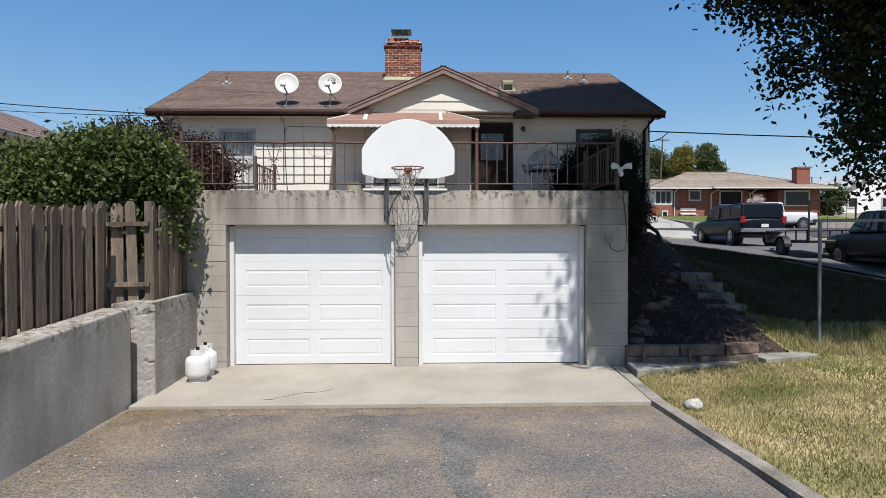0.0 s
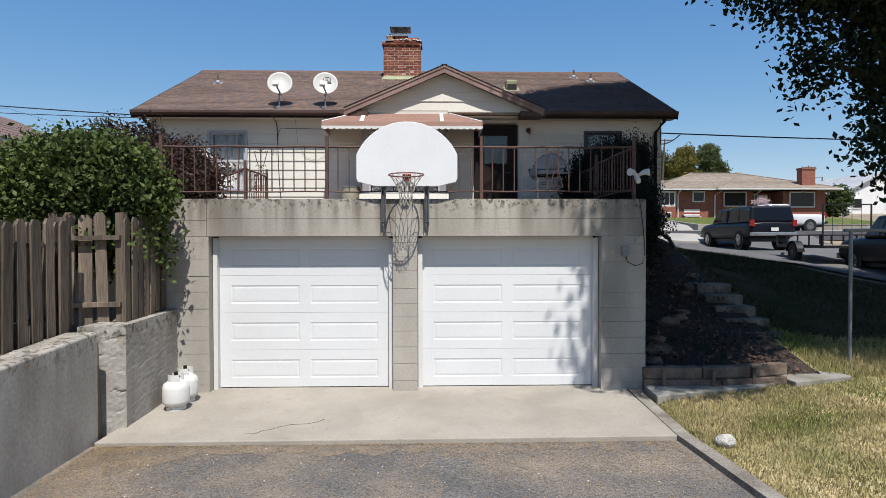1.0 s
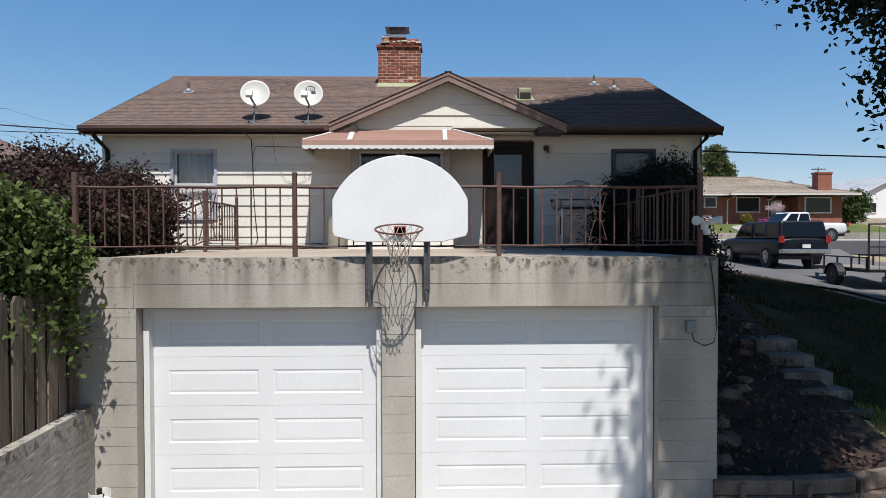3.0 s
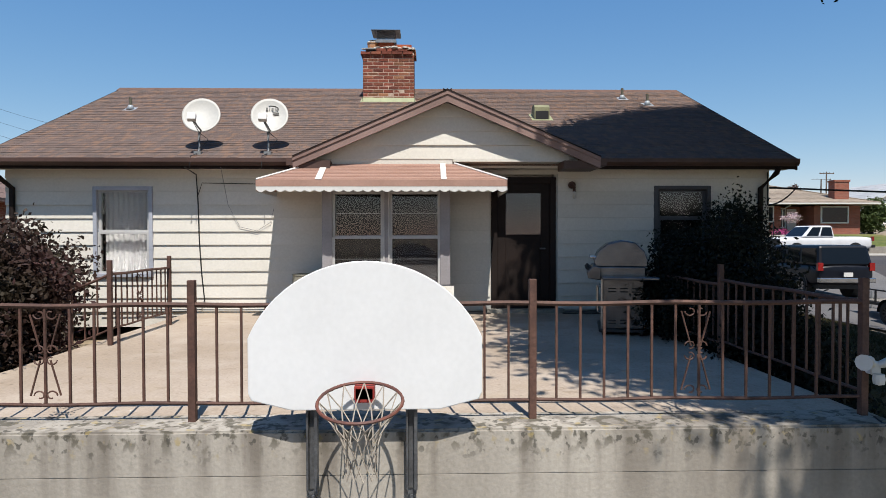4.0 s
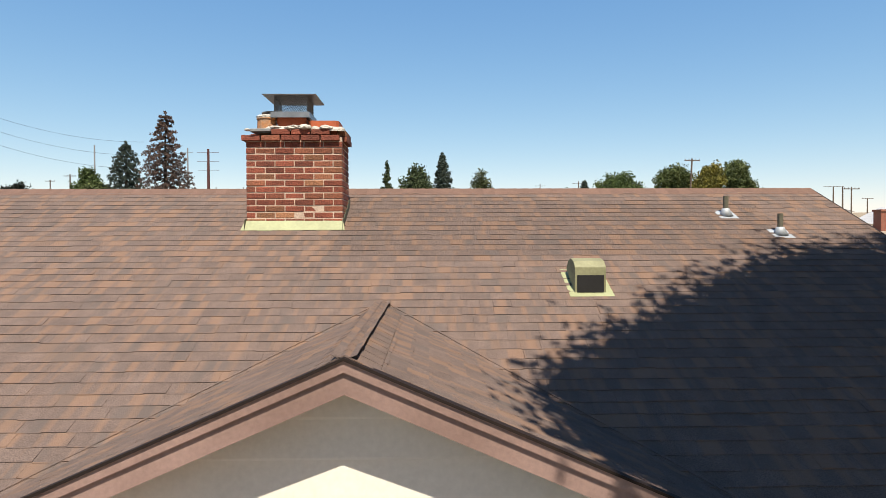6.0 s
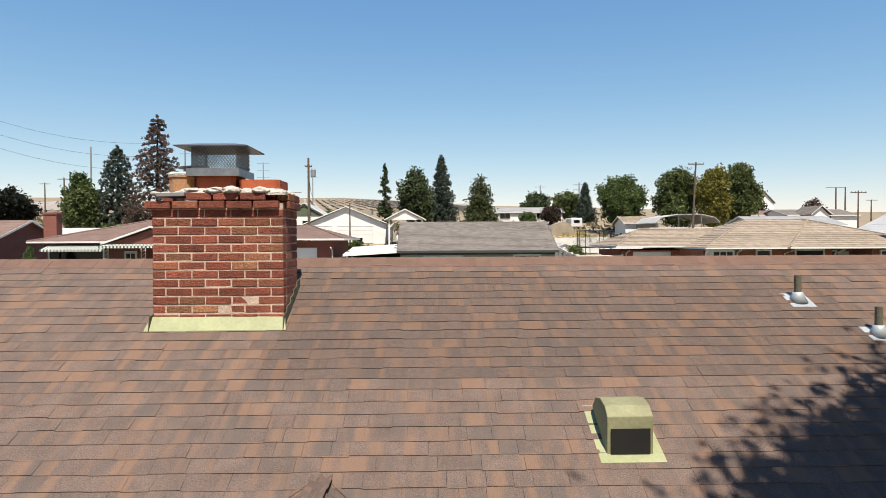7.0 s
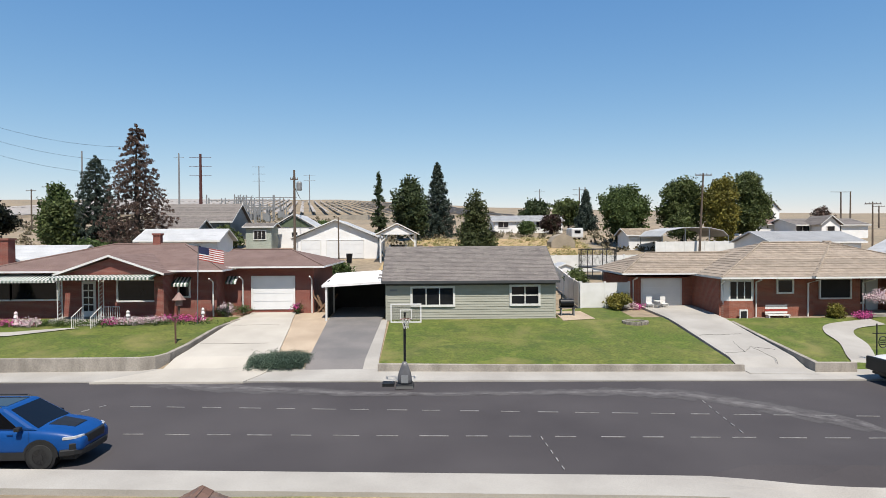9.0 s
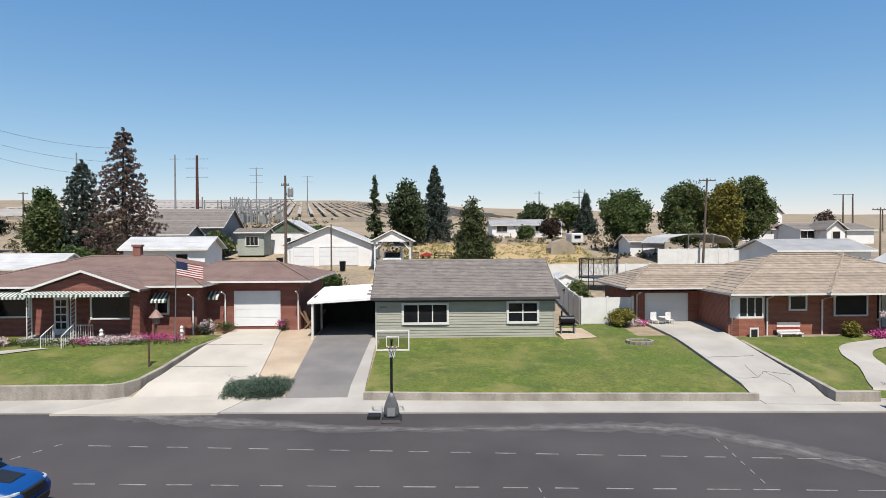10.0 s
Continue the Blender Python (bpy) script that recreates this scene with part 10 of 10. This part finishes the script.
def field_car(label, x, y, s, paint_m):
    """A parked car seen from its front, as far as the roofs before it leave it free."""
    z = level(x, y)
    car = thing("car", label, "car", (x, y, z))
    side = [(-2.1, 0.35), (-2.15, 0.75), (-2.0, 0.9), (-0.95, 1.02), (-0.3, 1.48), (1.0, 1.5), (1.6, 1.12), (2.1, 1.0), (2.15, 0.4)]
    part("body", prism(bmesh.new(), [(y + s * a, z + s * b) for a, b in side], "x", x - 0.88 * s, x + 0.88 * s), paint_m, car, bevel=0.08)
    bm = bmesh.new()
    for u in ((-0.74, 0.74),):
        v = [bm.verts.new((x + s * p, y + s * a, z + s * b)) for p, a, b in ((u[0], -0.93, 1.055), (u[1], -0.93, 1.055), (u[1] * 0.92, -0.36, 1.46), (u[0] * 0.92, -0.36, 1.46))]
        w = [bm.verts.new(q.co + Vector((0, -0.03, 0.02)) * s) for q in v]
        for k in range(4):
            bm.faces.new((v[k], v[(k + 1) % 4], w[(k + 1) % 4], w[k]))
        bm.faces.new(w)
        bm.faces.new(v[::-1])
    part("windscreen", bm, BLACK, car, "dark windscreen")
    for a in (-1.35, 1.35):
        for p in (-0.8, 0.8):
            bm = bmesh.new()
            bmesh.ops.create_cone(bm, cap_ends=True, segments=14, radius1=0.32 * s, radius2=0.32 * s, depth=0.2 * s, matrix=Matrix.Translation((x + p * s, y + a * s, z + 0.32 * s)) @ Matrix.Rotation(math.pi / 2, 4, "Y"))
            part("wheel", bm, BLACK, car)
    return car


field_car("white car parked under an open carport", -1.9, 82.8, 1.2, WHITE_DOOR)
z = level(1.2, 92)
crate = thing("wooden_crate", "weathered brown plank crate in the dry field", "crate", (0.6, 92, z))
for k in range(5):
    part("plank", boxes((0.15, 1.0, 91.4, 91.46, z + 0.19 * k, z + 0.19 * k + 0.175)), WOOD_GREY, crate)
part("side", boxes((0.15, 0.21, 91.46, 92.4, z - 0.05, z + 0.93)), WOOD_GREY, crate)
part("side", boxes((0.94, 1.0, 91.46, 92.4, z - 0.05, z + 0.93)), WOOD_GREY, crate)
cart = thing("garden_cart", "small red tipped cart in the dry field", "cart", (1.9, 92, z))
part("tray", prism(bmesh.new(), [(1.15, z + 0.2), (2.5, z + 0.2), (2.75, z + 0.6), (2.0, z + 0.88), (1.15, z + 0.5)], "y", 91.5, 92.5), RED, cart, bevel=0.05)
for x in (1.5, 2.3):
    bm = bmesh.new()
    bmesh.ops.create_cone(bm, cap_ends=True, segments=14, radius1=0.22, radius2=0.22, depth=0.12, matrix=Matrix.Translation((x, 91.4, z + 0.22)) @ Matrix.Rotation(math.pi / 2, 4, "X"))
    part("wheel", bm, BLACK, cart)
rack = thing("metal_rack", "dark low metal rack in the dry field", "rack", (4.1, 92, z))
for zz in (0.1, 0.4, 0.7):
    part("rail", boxes((3.0, 5.3, 91.6, 91.7, z + zz, z + zz + 0.12)), BLACK, rack)
for x in (3.0, 3.7, 4.4, 5.2):
    part("post", boxes((x, x + 0.1, 91.7, 91.8, z - 0.05, z + 0.82)), BLACK, rack)

# poles and wires


def utility_pole(x, y, h, label, arms=(), r=0.14, material=None, base=None, lean=0.0, gear=False):
    z = level(x, y) if base is None else base
    p = thing("utility_pole", label, "utility pole", (x, y, z), "utility poles")
    bm = bmesh.new()
    tube(bm, [(x, y, z - 0.3), (x + lean, y, z + h)], r, 8, r * 0.65)
    part("pole", bm, material or POLE_WOOD, p)
    for hz_, w in arms:
        xx = x + lean * hz_ / h
        part("crossarm", boxes((xx - w / 2, xx + w / 2, y - 0.12, y - 0.02, z + hz_ - 0.06, z + hz_ + 0.06)), material or POLE_WOOD, p)
        for k in (-0.46, -0.2, 0.2, 0.46):
            bm = bmesh.new()
            lathe(bm, [(0.05, 0), (0.06, 0.08), (0.03, 0.16)], 6, (xx + w * k, y - 0.07, z + hz_ + 0.06))
            part("insulator", bm, GREY_METAL, p)
    if gear:
        bm = bmesh.new()
        lathe(bm, [(0.28, 0), (0.3, 0.1), (0.3, 0.8), (0.2, 0.95)], 12, (x + 0.55, y - 0.1, z + h - 2.2))
        part("transformer", bm, GREY_METAL, p)
    return p


RUST_POLE = mat("dark weathering steel", (0.11, 0.035, 0.03), None, 1, 0.8, 0.05)
utility_pole(-12.6, 75, 10.6, "wooden utility pole with a transformer", ((9.6, 0.8),), 0.17, gear=True)
utility_pole(34.4, 82, 10.2, "leaning wooden utility pole", ((9.95, 2.0),), 0.16, lean=0.5)
utility_pole(-74.8, 135, 10.05, "wooden utility pole with a crossarm", ((9.7, 2.6),), 0.2)
utility_pole(-94, 160, 9.84, "wooden utility pole in the scrub", ((9.5, 2.4),), 0.2)
utility_pole(-91.6, 265, 26.04, "tall dark steel transmission pole", ((24.6, 9), (20.9, 9), (17.2, 9)), 0.75, RUST_POLE)
utility_pole(-94.4, 250, 25.43, "tall grey transmission pole", ((23.7, 4),), 0.42, GREY_METAL)
utility_pole(-114.8, 220, 24.09, "slim grey transmission pole by the spruces", (), 0.35, GREY_METAL)
utility_pole(-77.3, 300, 22.62, "thin pale steel lattice mast", ((22.1, 6), (18.8, 6), (15.5, 6)), 0.3, GREY_METAL)
utility_pole(-59.6, 330, 19.32, "thin pale mast above the substation", ((18.9, 6), (16.2, 6)), 0.3, GREY_METAL)
utility_pole(45.2, 250, 12.52, "thin grey mast beyond the trees", ((11.7, 4),), 0.28, GREY_METAL)
utility_pole(48.6, 200, 11.65, "thin double transmission pole", ((10.9, 4), (9.3, 4)), 0.22, POLE_WOOD)
utility_pole(50.4, 200, 11.74, "thin double transmission pole", (), 0.22, POLE_WOOD)
utility_pole(137.8, 210, 10.9, "distant double transmission pole", ((10.8, 7),), 0.3, POLE_WOOD)
utility_pole(141, 210, 10.98, "distant double transmission pole", (), 0.3, POLE_WOOD)
utility_pole(113.8, 160, 5.47, "distant wooden utility pole", ((5.3, 3),), 0.2, POLE_WOOD)
utility_pole(60, 88, 6.5, "short utility pole near low roofs", ((6.2, 2.2),), 0.12)
utility_pole(-8.2, 77, 5.4, "thin pole before the white garage", (), 0.1)


def wire(label, pts, sag, r=0.012):
    w = thing("power_line", label, "cable", pts[0], "overhead lines")
    for a, b in zip(pts, pts[1:]):
        bm = bmesh.new()
        a, b = Vector(a), Vector(b)
        tube(bm, [a.lerp(b, i / 14) - Vector((0, 0, 4 * sag * (i / 14) * (1 - i / 14))) for i in range(15)], r, 4)
        part("strand", bm, BLACK, w)


wire("black service cable running to the house eaves", [(5.38, 5.9, 4.38), (40, 5.4, 4.95)], 0.5, 0.014)
wire("short loop of cable at the house corner", [(5.36, 5.7, 4.6), (5.38, 5.72, 4.1), (5.9, 5.88, 4.36)], 0.06, 0.012)
wire("thin overhead line from the house", [(-6.1, 6.0, 4.75), (-30, 9.5, 8.2)], 0.4, 0.012)
wire("thin overhead line from the house", [(-6.1, 6.0, 4.7), (-30, 8.5, 7.6)], 0.5, 0.008)
for k in range(3):
    wire("high thin transmission line cable", [(-330, 240, 52 + 7 * k), (-160, 235, 42 + 5 * k), (-118, 265, 36 + 5.5 * k)], 2.5, 0.045)
wire("drooping black line to the wooden pole", [(-30, 170, 19), (-12.6, 75, 14.5)], 1.0, 0.04)

# substation and the rows of panels on the hill
sub = thing("substation", "grey steel lattice of a far substation", "substation", (-66, 225, level(-66, 225)), kind="stuff")
rs = random.Random(81)
bm = bmesh.new()
for k in range(46):
    x, y = rs.uniform(-72, -50), rs.uniform(205, 245)
    z = level(x, y)
    h = rs.choice((4, 5, 6, 8, 9))
    bar(bm, (x, y, z), (x, y, z + h), 0.3)
    if k % 2:
        bar(bm, (x, y, z + h * 0.9), (x + rs.choice((-7, 6, 8)), y, z + h * 0.9), 0.25)
    if k % 3 == 0:
        bar(bm, (x, y, z + h * 0.4), (x + 2, y, z + h), 0.2)
        box(bm, x - 1, x + 1, y - 1, y + 1, z, z + rs.uniform(1.5, 3.5))
part("lattice", bm, GREY_METAL, sub)
verts, faces = [], []
for k in range(62):
    x0 = -260 + 5.6 * k
    for y0, y1 in ((285, 345), (350, 425), (445, 520), (530, 620), (635, 780)):
        xa, xb = x0 - 0.2 * (y0 - 300), x0 - 0.2 * (y1 - 300)
        if xb > 60 - 0.1 * y0 or (x0 > -70 and y0 > 600):
            continue
        za, zb = level(xa, y0), level(xb, y1)
        n = len(verts)
        verts += [(xa, y0, za + 1.9), (xa + 1.7, y0, za + 1.3), (xb + 1.7, y1, zb + 1.3), (xb, y1, zb + 1.9), (xa, y0, za + 1.5), (xb, y1, zb + 1.5), (xa + 1.7, y0, za + 1.0), (xb + 1.7, y1, zb + 1.0)]
        faces += [(n, n + 1, n + 2, n + 3), (n, n + 4, n + 5, n + 3), (n + 1, n + 6, n + 7, n + 2), (n, n + 1, n + 6, n + 4), (n + 4, n + 6, n + 7, n + 5)]
me = bpy.data.meshes.new("panel_rows")
me.from_pydata(verts, [], faces)
me.materials.append(PANEL_TOP)
tagged(new("panel_rows", me), "long pale rows of panels on the far hillside", "panel rows", kind="stuff")
tagged(part("long_shed", boxes((-30.8, -20.6, 238, 246, 14.5, 17.8)), mat("dusty tan wall", (0.42, 0.38, 0.32), None, 0.3, 0.8, 0.05, 3)), "long low tan shed at the foot of the hill", "shed")
# planter ring and bins on the lawns
pl = thing("stone_ring", "ring of grey-brown stones round a lawn planter", "planter", (14.1, 44.5, 3.6))
bm0 = bmesh.new()
box(bm0, -0.14, 0.14, -0.09, 0.09, -0.05, 0.17)
RINGSTONE = piece_mesh("stone", bm0, KERB)
for k in range(16):
    a = k * math.tau / 16
    piece("stone", RINGSTONE, pl, Matrix.Translation((0.68 * math.cos(a), 0.55 * math.sin(a), level(14.1, 44.5) - 3.6)) @ pose(0, 0, 0, 0, 0, math.degrees(a) + 90))
for x, y in ((-7.4, 80.0), (-15.5, 84.5)):
    b = thing("wheelie_bin", "dark wheeled refuse bin by the white garage", "bin", (x, y, level(x, y)))
    z = level(x, y)
    bm = bmesh.new()
    loft(bm, [[(x - 0.25, y - 0.3, z), (x + 0.25, y - 0.3, z), (x + 0.25, y + 0.3, z), (x - 0.25, y + 0.3, z)], [(x - 0.32, y - 0.38, z + 1.0), (x + 0.32, y - 0.38, z + 1.0), (x + 0.32, y + 0.38, z + 1.0), (x - 0.32, y + 0.38, z + 1.0)]])
    part("body", bm, CHARCOAL, b)
    part("lid", boxes((x - 0.34, x + 0.34, y - 0.4, y + 0.4, z + 1.0, z + 1.08)), CHARCOAL, b)
lp = thing("yard_post", "short rusty post in the green lawn", "post", (-11.6, 40.9, 3.2))
bm = bmesh.new()
tube(bm, [(-11.6, 40.9, 3.1), (-11.6, 40.9, 4.6)], 0.05, 8)
part("post", bm, RUST, lp)
part("cap", boxes((-11.75, -11.45, 40.8, 41.0, 4.6, 4.68)), RUST, lp)
for x, y, lab in ((-16.0, 44.9, "pale carved garden ornament among flowers"), (-22.4, 44.7, "white garden ornament beside the porch"), (-12.0, 46.0, "small white garden ornament by the wall")):
    o = thing("garden_ornament", lab, "ornament", (x, y, 3.9))
    bm = bmesh.new()
    lathe(bm, [(0.2, 3.85), (0.09, 3.95), (0.07, 4.15), (0.13, 4.25), (0.08, 4.4), (0.11, 4.5), (0.0, 4.62)], 10, (x, y, 0))
    part("figure", bm, PETAL_WHITE if x < -20 else WHITE, o)
bh = thing("birdhouse", "brown-roofed birdhouse on a post", "birdhouse", (-13.4, 45.9, 3.9))
bm = bmesh.new()
lathe(bm, [(0.22, 4.75), (0.22, 5.1), (0.42, 5.1), (0.05, 5.55)], 8, (-13.4, 45.9, 0))
part("house", bm, FASCIA, bh)
bm = bmesh.new()
tube(bm, [(-13.4, 45.9, 3.8), (-13.4, 45.9, 4.75)], 0.05, 6)
part("post", bm, POLE_WOOD, bh)
wp = thing("lumber_pile", "untidy pile of old boards by the garage", "lumber", (-5.1, 49.8, 4))
rl = random.Random(5)
for k in range(14):
    bm = bmesh.new()
    x, y = -5.3 + rl.uniform(-0.4, 0.6), 49.6 + rl.uniform(-0.4, 0.8)
    bar(bm, (x, y, 3.9), (x + rl.uniform(-0.8, 0.8), y + rl.uniform(-0.3, 0.3), 3.9 + rl.uniform(0.5, 1.2)), 0.11)
    part("board", bm, mat("faded boards", (0.30, 0.19, 0.12), None, 3, 0.9, 0.3) if k == 0 else bpy.data.materials["faded boards"], wp)

# the brick house next door
next_door = thing("house", "brown brick neighbouring house with a pale boxed eave", "house", (-13.5, 3, 1.5))
part("wall", boxes((-17, -10.35, -4, 7.4, 0.8, 4.3)), mat("dark brown brick wall", (0.11, 0.05, 0.035), (0.075, 0.035, 0.026), 3, 0.9, 0.4, 20, grain=0.3), next_door)
part("fascia", boxes((-17.5, -9.86, -4.5, 7.95, 4.3, 4.4)), WHITE_WALL, next_door, "pale boxed eave")
bm = bmesh.new()
loft(bm, [[(-17.55, -4.55, 4.402), (-9.82, -4.55, 4.402), (-9.82, 8.0, 4.402), (-17.55, 8.0, 4.402)], [(-13.8, -1, 5.6), (-13.6, -1, 5.6), (-13.6, 4.4, 5.6), (-13.8, 4.4, 5.6)]])
part("roof", bm, SHINGLE_GREY, next_door, "grey-brown hipped roof")
w = part("window", boxes((-10.36, -10.32, 5.6, 6.6, 3.05, 4.1)), WHITE, next_door, "white-framed side window")
part("pane", boxes((-10.34, -10.31, 5.68, 6.52, 3.13, 4.02)), DARK_GLASS, w)

# ---- the street side of our roof ----
NX, NZ, NY1, NHALF = -0.73, 5.93, 14.8, 3.1
NDROP = NHALF * 0.40
bm = bmesh.new()
topn = [(NX - NHALF, NZ - NDROP), (NX, NZ), (NX + NHALF, NZ - NDROP), (NX + NHALF, NZ - NDROP - 0.1), (NX, NZ - 0.11), (NX - NHALF, NZ - NDROP - 0.1)]
loft(bm, [[(x, NORTH_Y - max(0, (z - EAVE_Z) / SLOPE) - 0.25, z) for x, z in topn], [(x, NY1, z) for x, z in topn]])
part("roof", bm, SHINGLE_I, house, "shingled gable facing the street")
part("gable_wall", prism(bmesh.new(), [(NX - 2.8, 2.3), (NX + 2.8, 2.3), (NX + 2.8, 4.45), (NX, NZ - 0.2), (NX - 2.8, 4.45)], "y", 14.0, 14.4), SIDING, house)

# ---- shingles ----
EXPO = 0.12


def shingle_quads(o, along, up, a, b, k, rr):
    """One course of tabs between a and b, as (start, width)."""
    out = []
    u = a - rr.uniform(0, 0.25)
    while u < b:
        w = rr.choice((0.11, 0.15, 0.165, 0.2, 0.25, 0.31))
        s, e = max(u, a), min(u + w - 0.0018, b)
        if e - s > 0.03:
            out.append((s, e))
        u += w
    return out


def shingled(parent, o, along, up, n, bounds, seed, single=None, material=SHINGLE_I):
    o, along, up = Vector(o), Vector(along).normalized(), Vector(up).normalized()
    nrm = along.cross(up)
    if nrm.z < 0:
        nrm = -nrm
    rr = random.Random(seed)
    verts, faces, made = [], [], 0
    rootloc = root_of(parent).matrix_basis.translation
    for k in range(n):
        a, b = bounds(k * EXPO)
        if b - a < 0.05:
            continue
        for s, e in shingle_quads(o, along, up, a, b, k, rr):
            j = rr.uniform(-0.006, 0.006)
            p = o + along * s + up * (k * EXPO + j)
            th = rr.uniform(0.007, 0.011)
            w, hgt = e - s, EXPO + 0.02
            if single and single((p + along * w / 2)) and made < 300:
                m = Matrix((along, up, nrm)).transposed().to_4x4()
                m.translation = p - rootloc
                ob = piece("shingle", TAB, parent, m @ Matrix.Diagonal((w, hgt, th, 1)))
                made += 1
                continue
            q = [p, p + along * w, p + along * w + up * hgt, p + up * hgt]
            t = [q[0] + nrm * th, q[1] + nrm * th, q[2] + nrm * 0.003, q[3] + nrm * 0.003]
            i = len(verts)
            verts += [v - rootloc for v in q[:2]] + [v - rootloc for v in t] + [q[2] - rootloc, q[3] - rootloc]
            faces += [(i, i + 1, i + 3, i + 2), (i + 2, i + 3, i + 4, i + 5), (i, i + 2, i + 5, i + 7), (i + 1, i + 6, i + 4, i + 3)]
    me = bpy.data.meshes.new("shingles")
    me.from_pydata([tuple(v) for v in verts], [], faces)
    me.materials.append(material)
    ob = new("shingles", me)
    ob.parent = parent
    ob["kind"] = "stuff"
    return ob


bm = bmesh.new()
loft(bm, [[(0, 0, 0), (1, 0, 0), (1, 1, 0), (0, 1, 0)], [(0, 0, 1), (1, 0, 1), (1, 1, 0.25), (0, 1, 0.25)]])
TAB = piece_mesh("shingle", bm, SHINGLE)
slope_len = math.hypot(RIDGE_Y - EAVE_Y, RIDGE_Z - EAVE_Z)
rows_main = int(slope_len / EXPO)
shingled(roof, (ROOF_W, EAVE_Y - 0.02, EAVE_Z), (1, 0, 0), (0, RIDGE_Y - EAVE_Y, RIDGE_Z - EAVE_Z), rows_main, lambda v: (0, ROOF_E - ROOF_W), 101, lambda p: -0.1 < p.x < 4.6 and p.y > 8.1)
gl = math.hypot(GHALF, GDROP)
for s in (-1, 1):
    def bounds(v, s=s):
        z = GZ - GDROP + v / gl * GDROP
        return (0, EAVE_Y + max(0, (z - EAVE_Z) / SLOPE) - GY0 + 0.12)
    shingled(gable_roof, (GX + s * GHALF, GY0 - 0.03, GZ - GDROP), (0, 1, 0), (-s * GHALF, 0, GDROP), int(gl / EXPO) + 1, bounds, 103 + s, material=SHINGLE_GABLE)
nl = math.hypot(NHALF, NDROP)
for s in (-1, 1):
    def bounds_n(v, s=s):
        z = NZ - NDROP + v / nl * NDROP
        return (0, NY1 - (NORTH_Y - max(0, (z - EAVE_Z) / SLOPE)) + 0.1)
    shingled(roof, (NX + s * NHALF, NY1 + 0.02, NZ - NDROP), (0, -1, 0), (-s * NHALF, 0, NDROP), int(nl / EXPO) + 1, bounds_n, 107 + s, material=SHINGLE_GABLE)


def ridge_caps(p0, p1, half, drop, seed, material=SHINGLE_CAP):
    p0, p1 = Vector(p0), Vector(p1)
    d = p1 - p0
    rr = random.Random(seed)
    side = d.cross(Vector((0, 0, 1))).normalized()
    n = int(d.length / 0.14)
    f = d.normalized()
    for i in range(n):
        a = p0 + d * (i / n)
        bm = bmesh.new()
        r0 = [a + side * half - Vector((0, 0, drop)), a + Vector((0, 0, 0.012)), a - side * half - Vector((0, 0, drop)), a - side * half - Vector((0, 0, drop + 0.01)), a + Vector((0, 0, 0.0)), a + side * half - Vector((0, 0, drop + 0.01))]
        lift = Vector((0, 0, 0.004))
        loft(bm, [[v + lift for v in r0], [v + f * 0.2 for v in r0]])
        part("ridge_cap", bm, material, roof)


ridge_caps((ROOF_E, RIDGE_Y, RIDGE_Z + 0.012), (ROOF_W, RIDGE_Y, RIDGE_Z + 0.012), 0.16, 0.155 * SLOPE, 5)
ridge_caps((GX, GY0 - 0.03, GZ + 0.012), (GX, GY1 + 0.1, GZ + 0.012), 0.16, 0.16 * GS, 6, SHINGLE)
ridge_caps((NX, NY1 + 0.02, NZ + 0.012), (NX, 11.6, NZ + 0.012), 0.13, 0.13 * 0.40, 7)
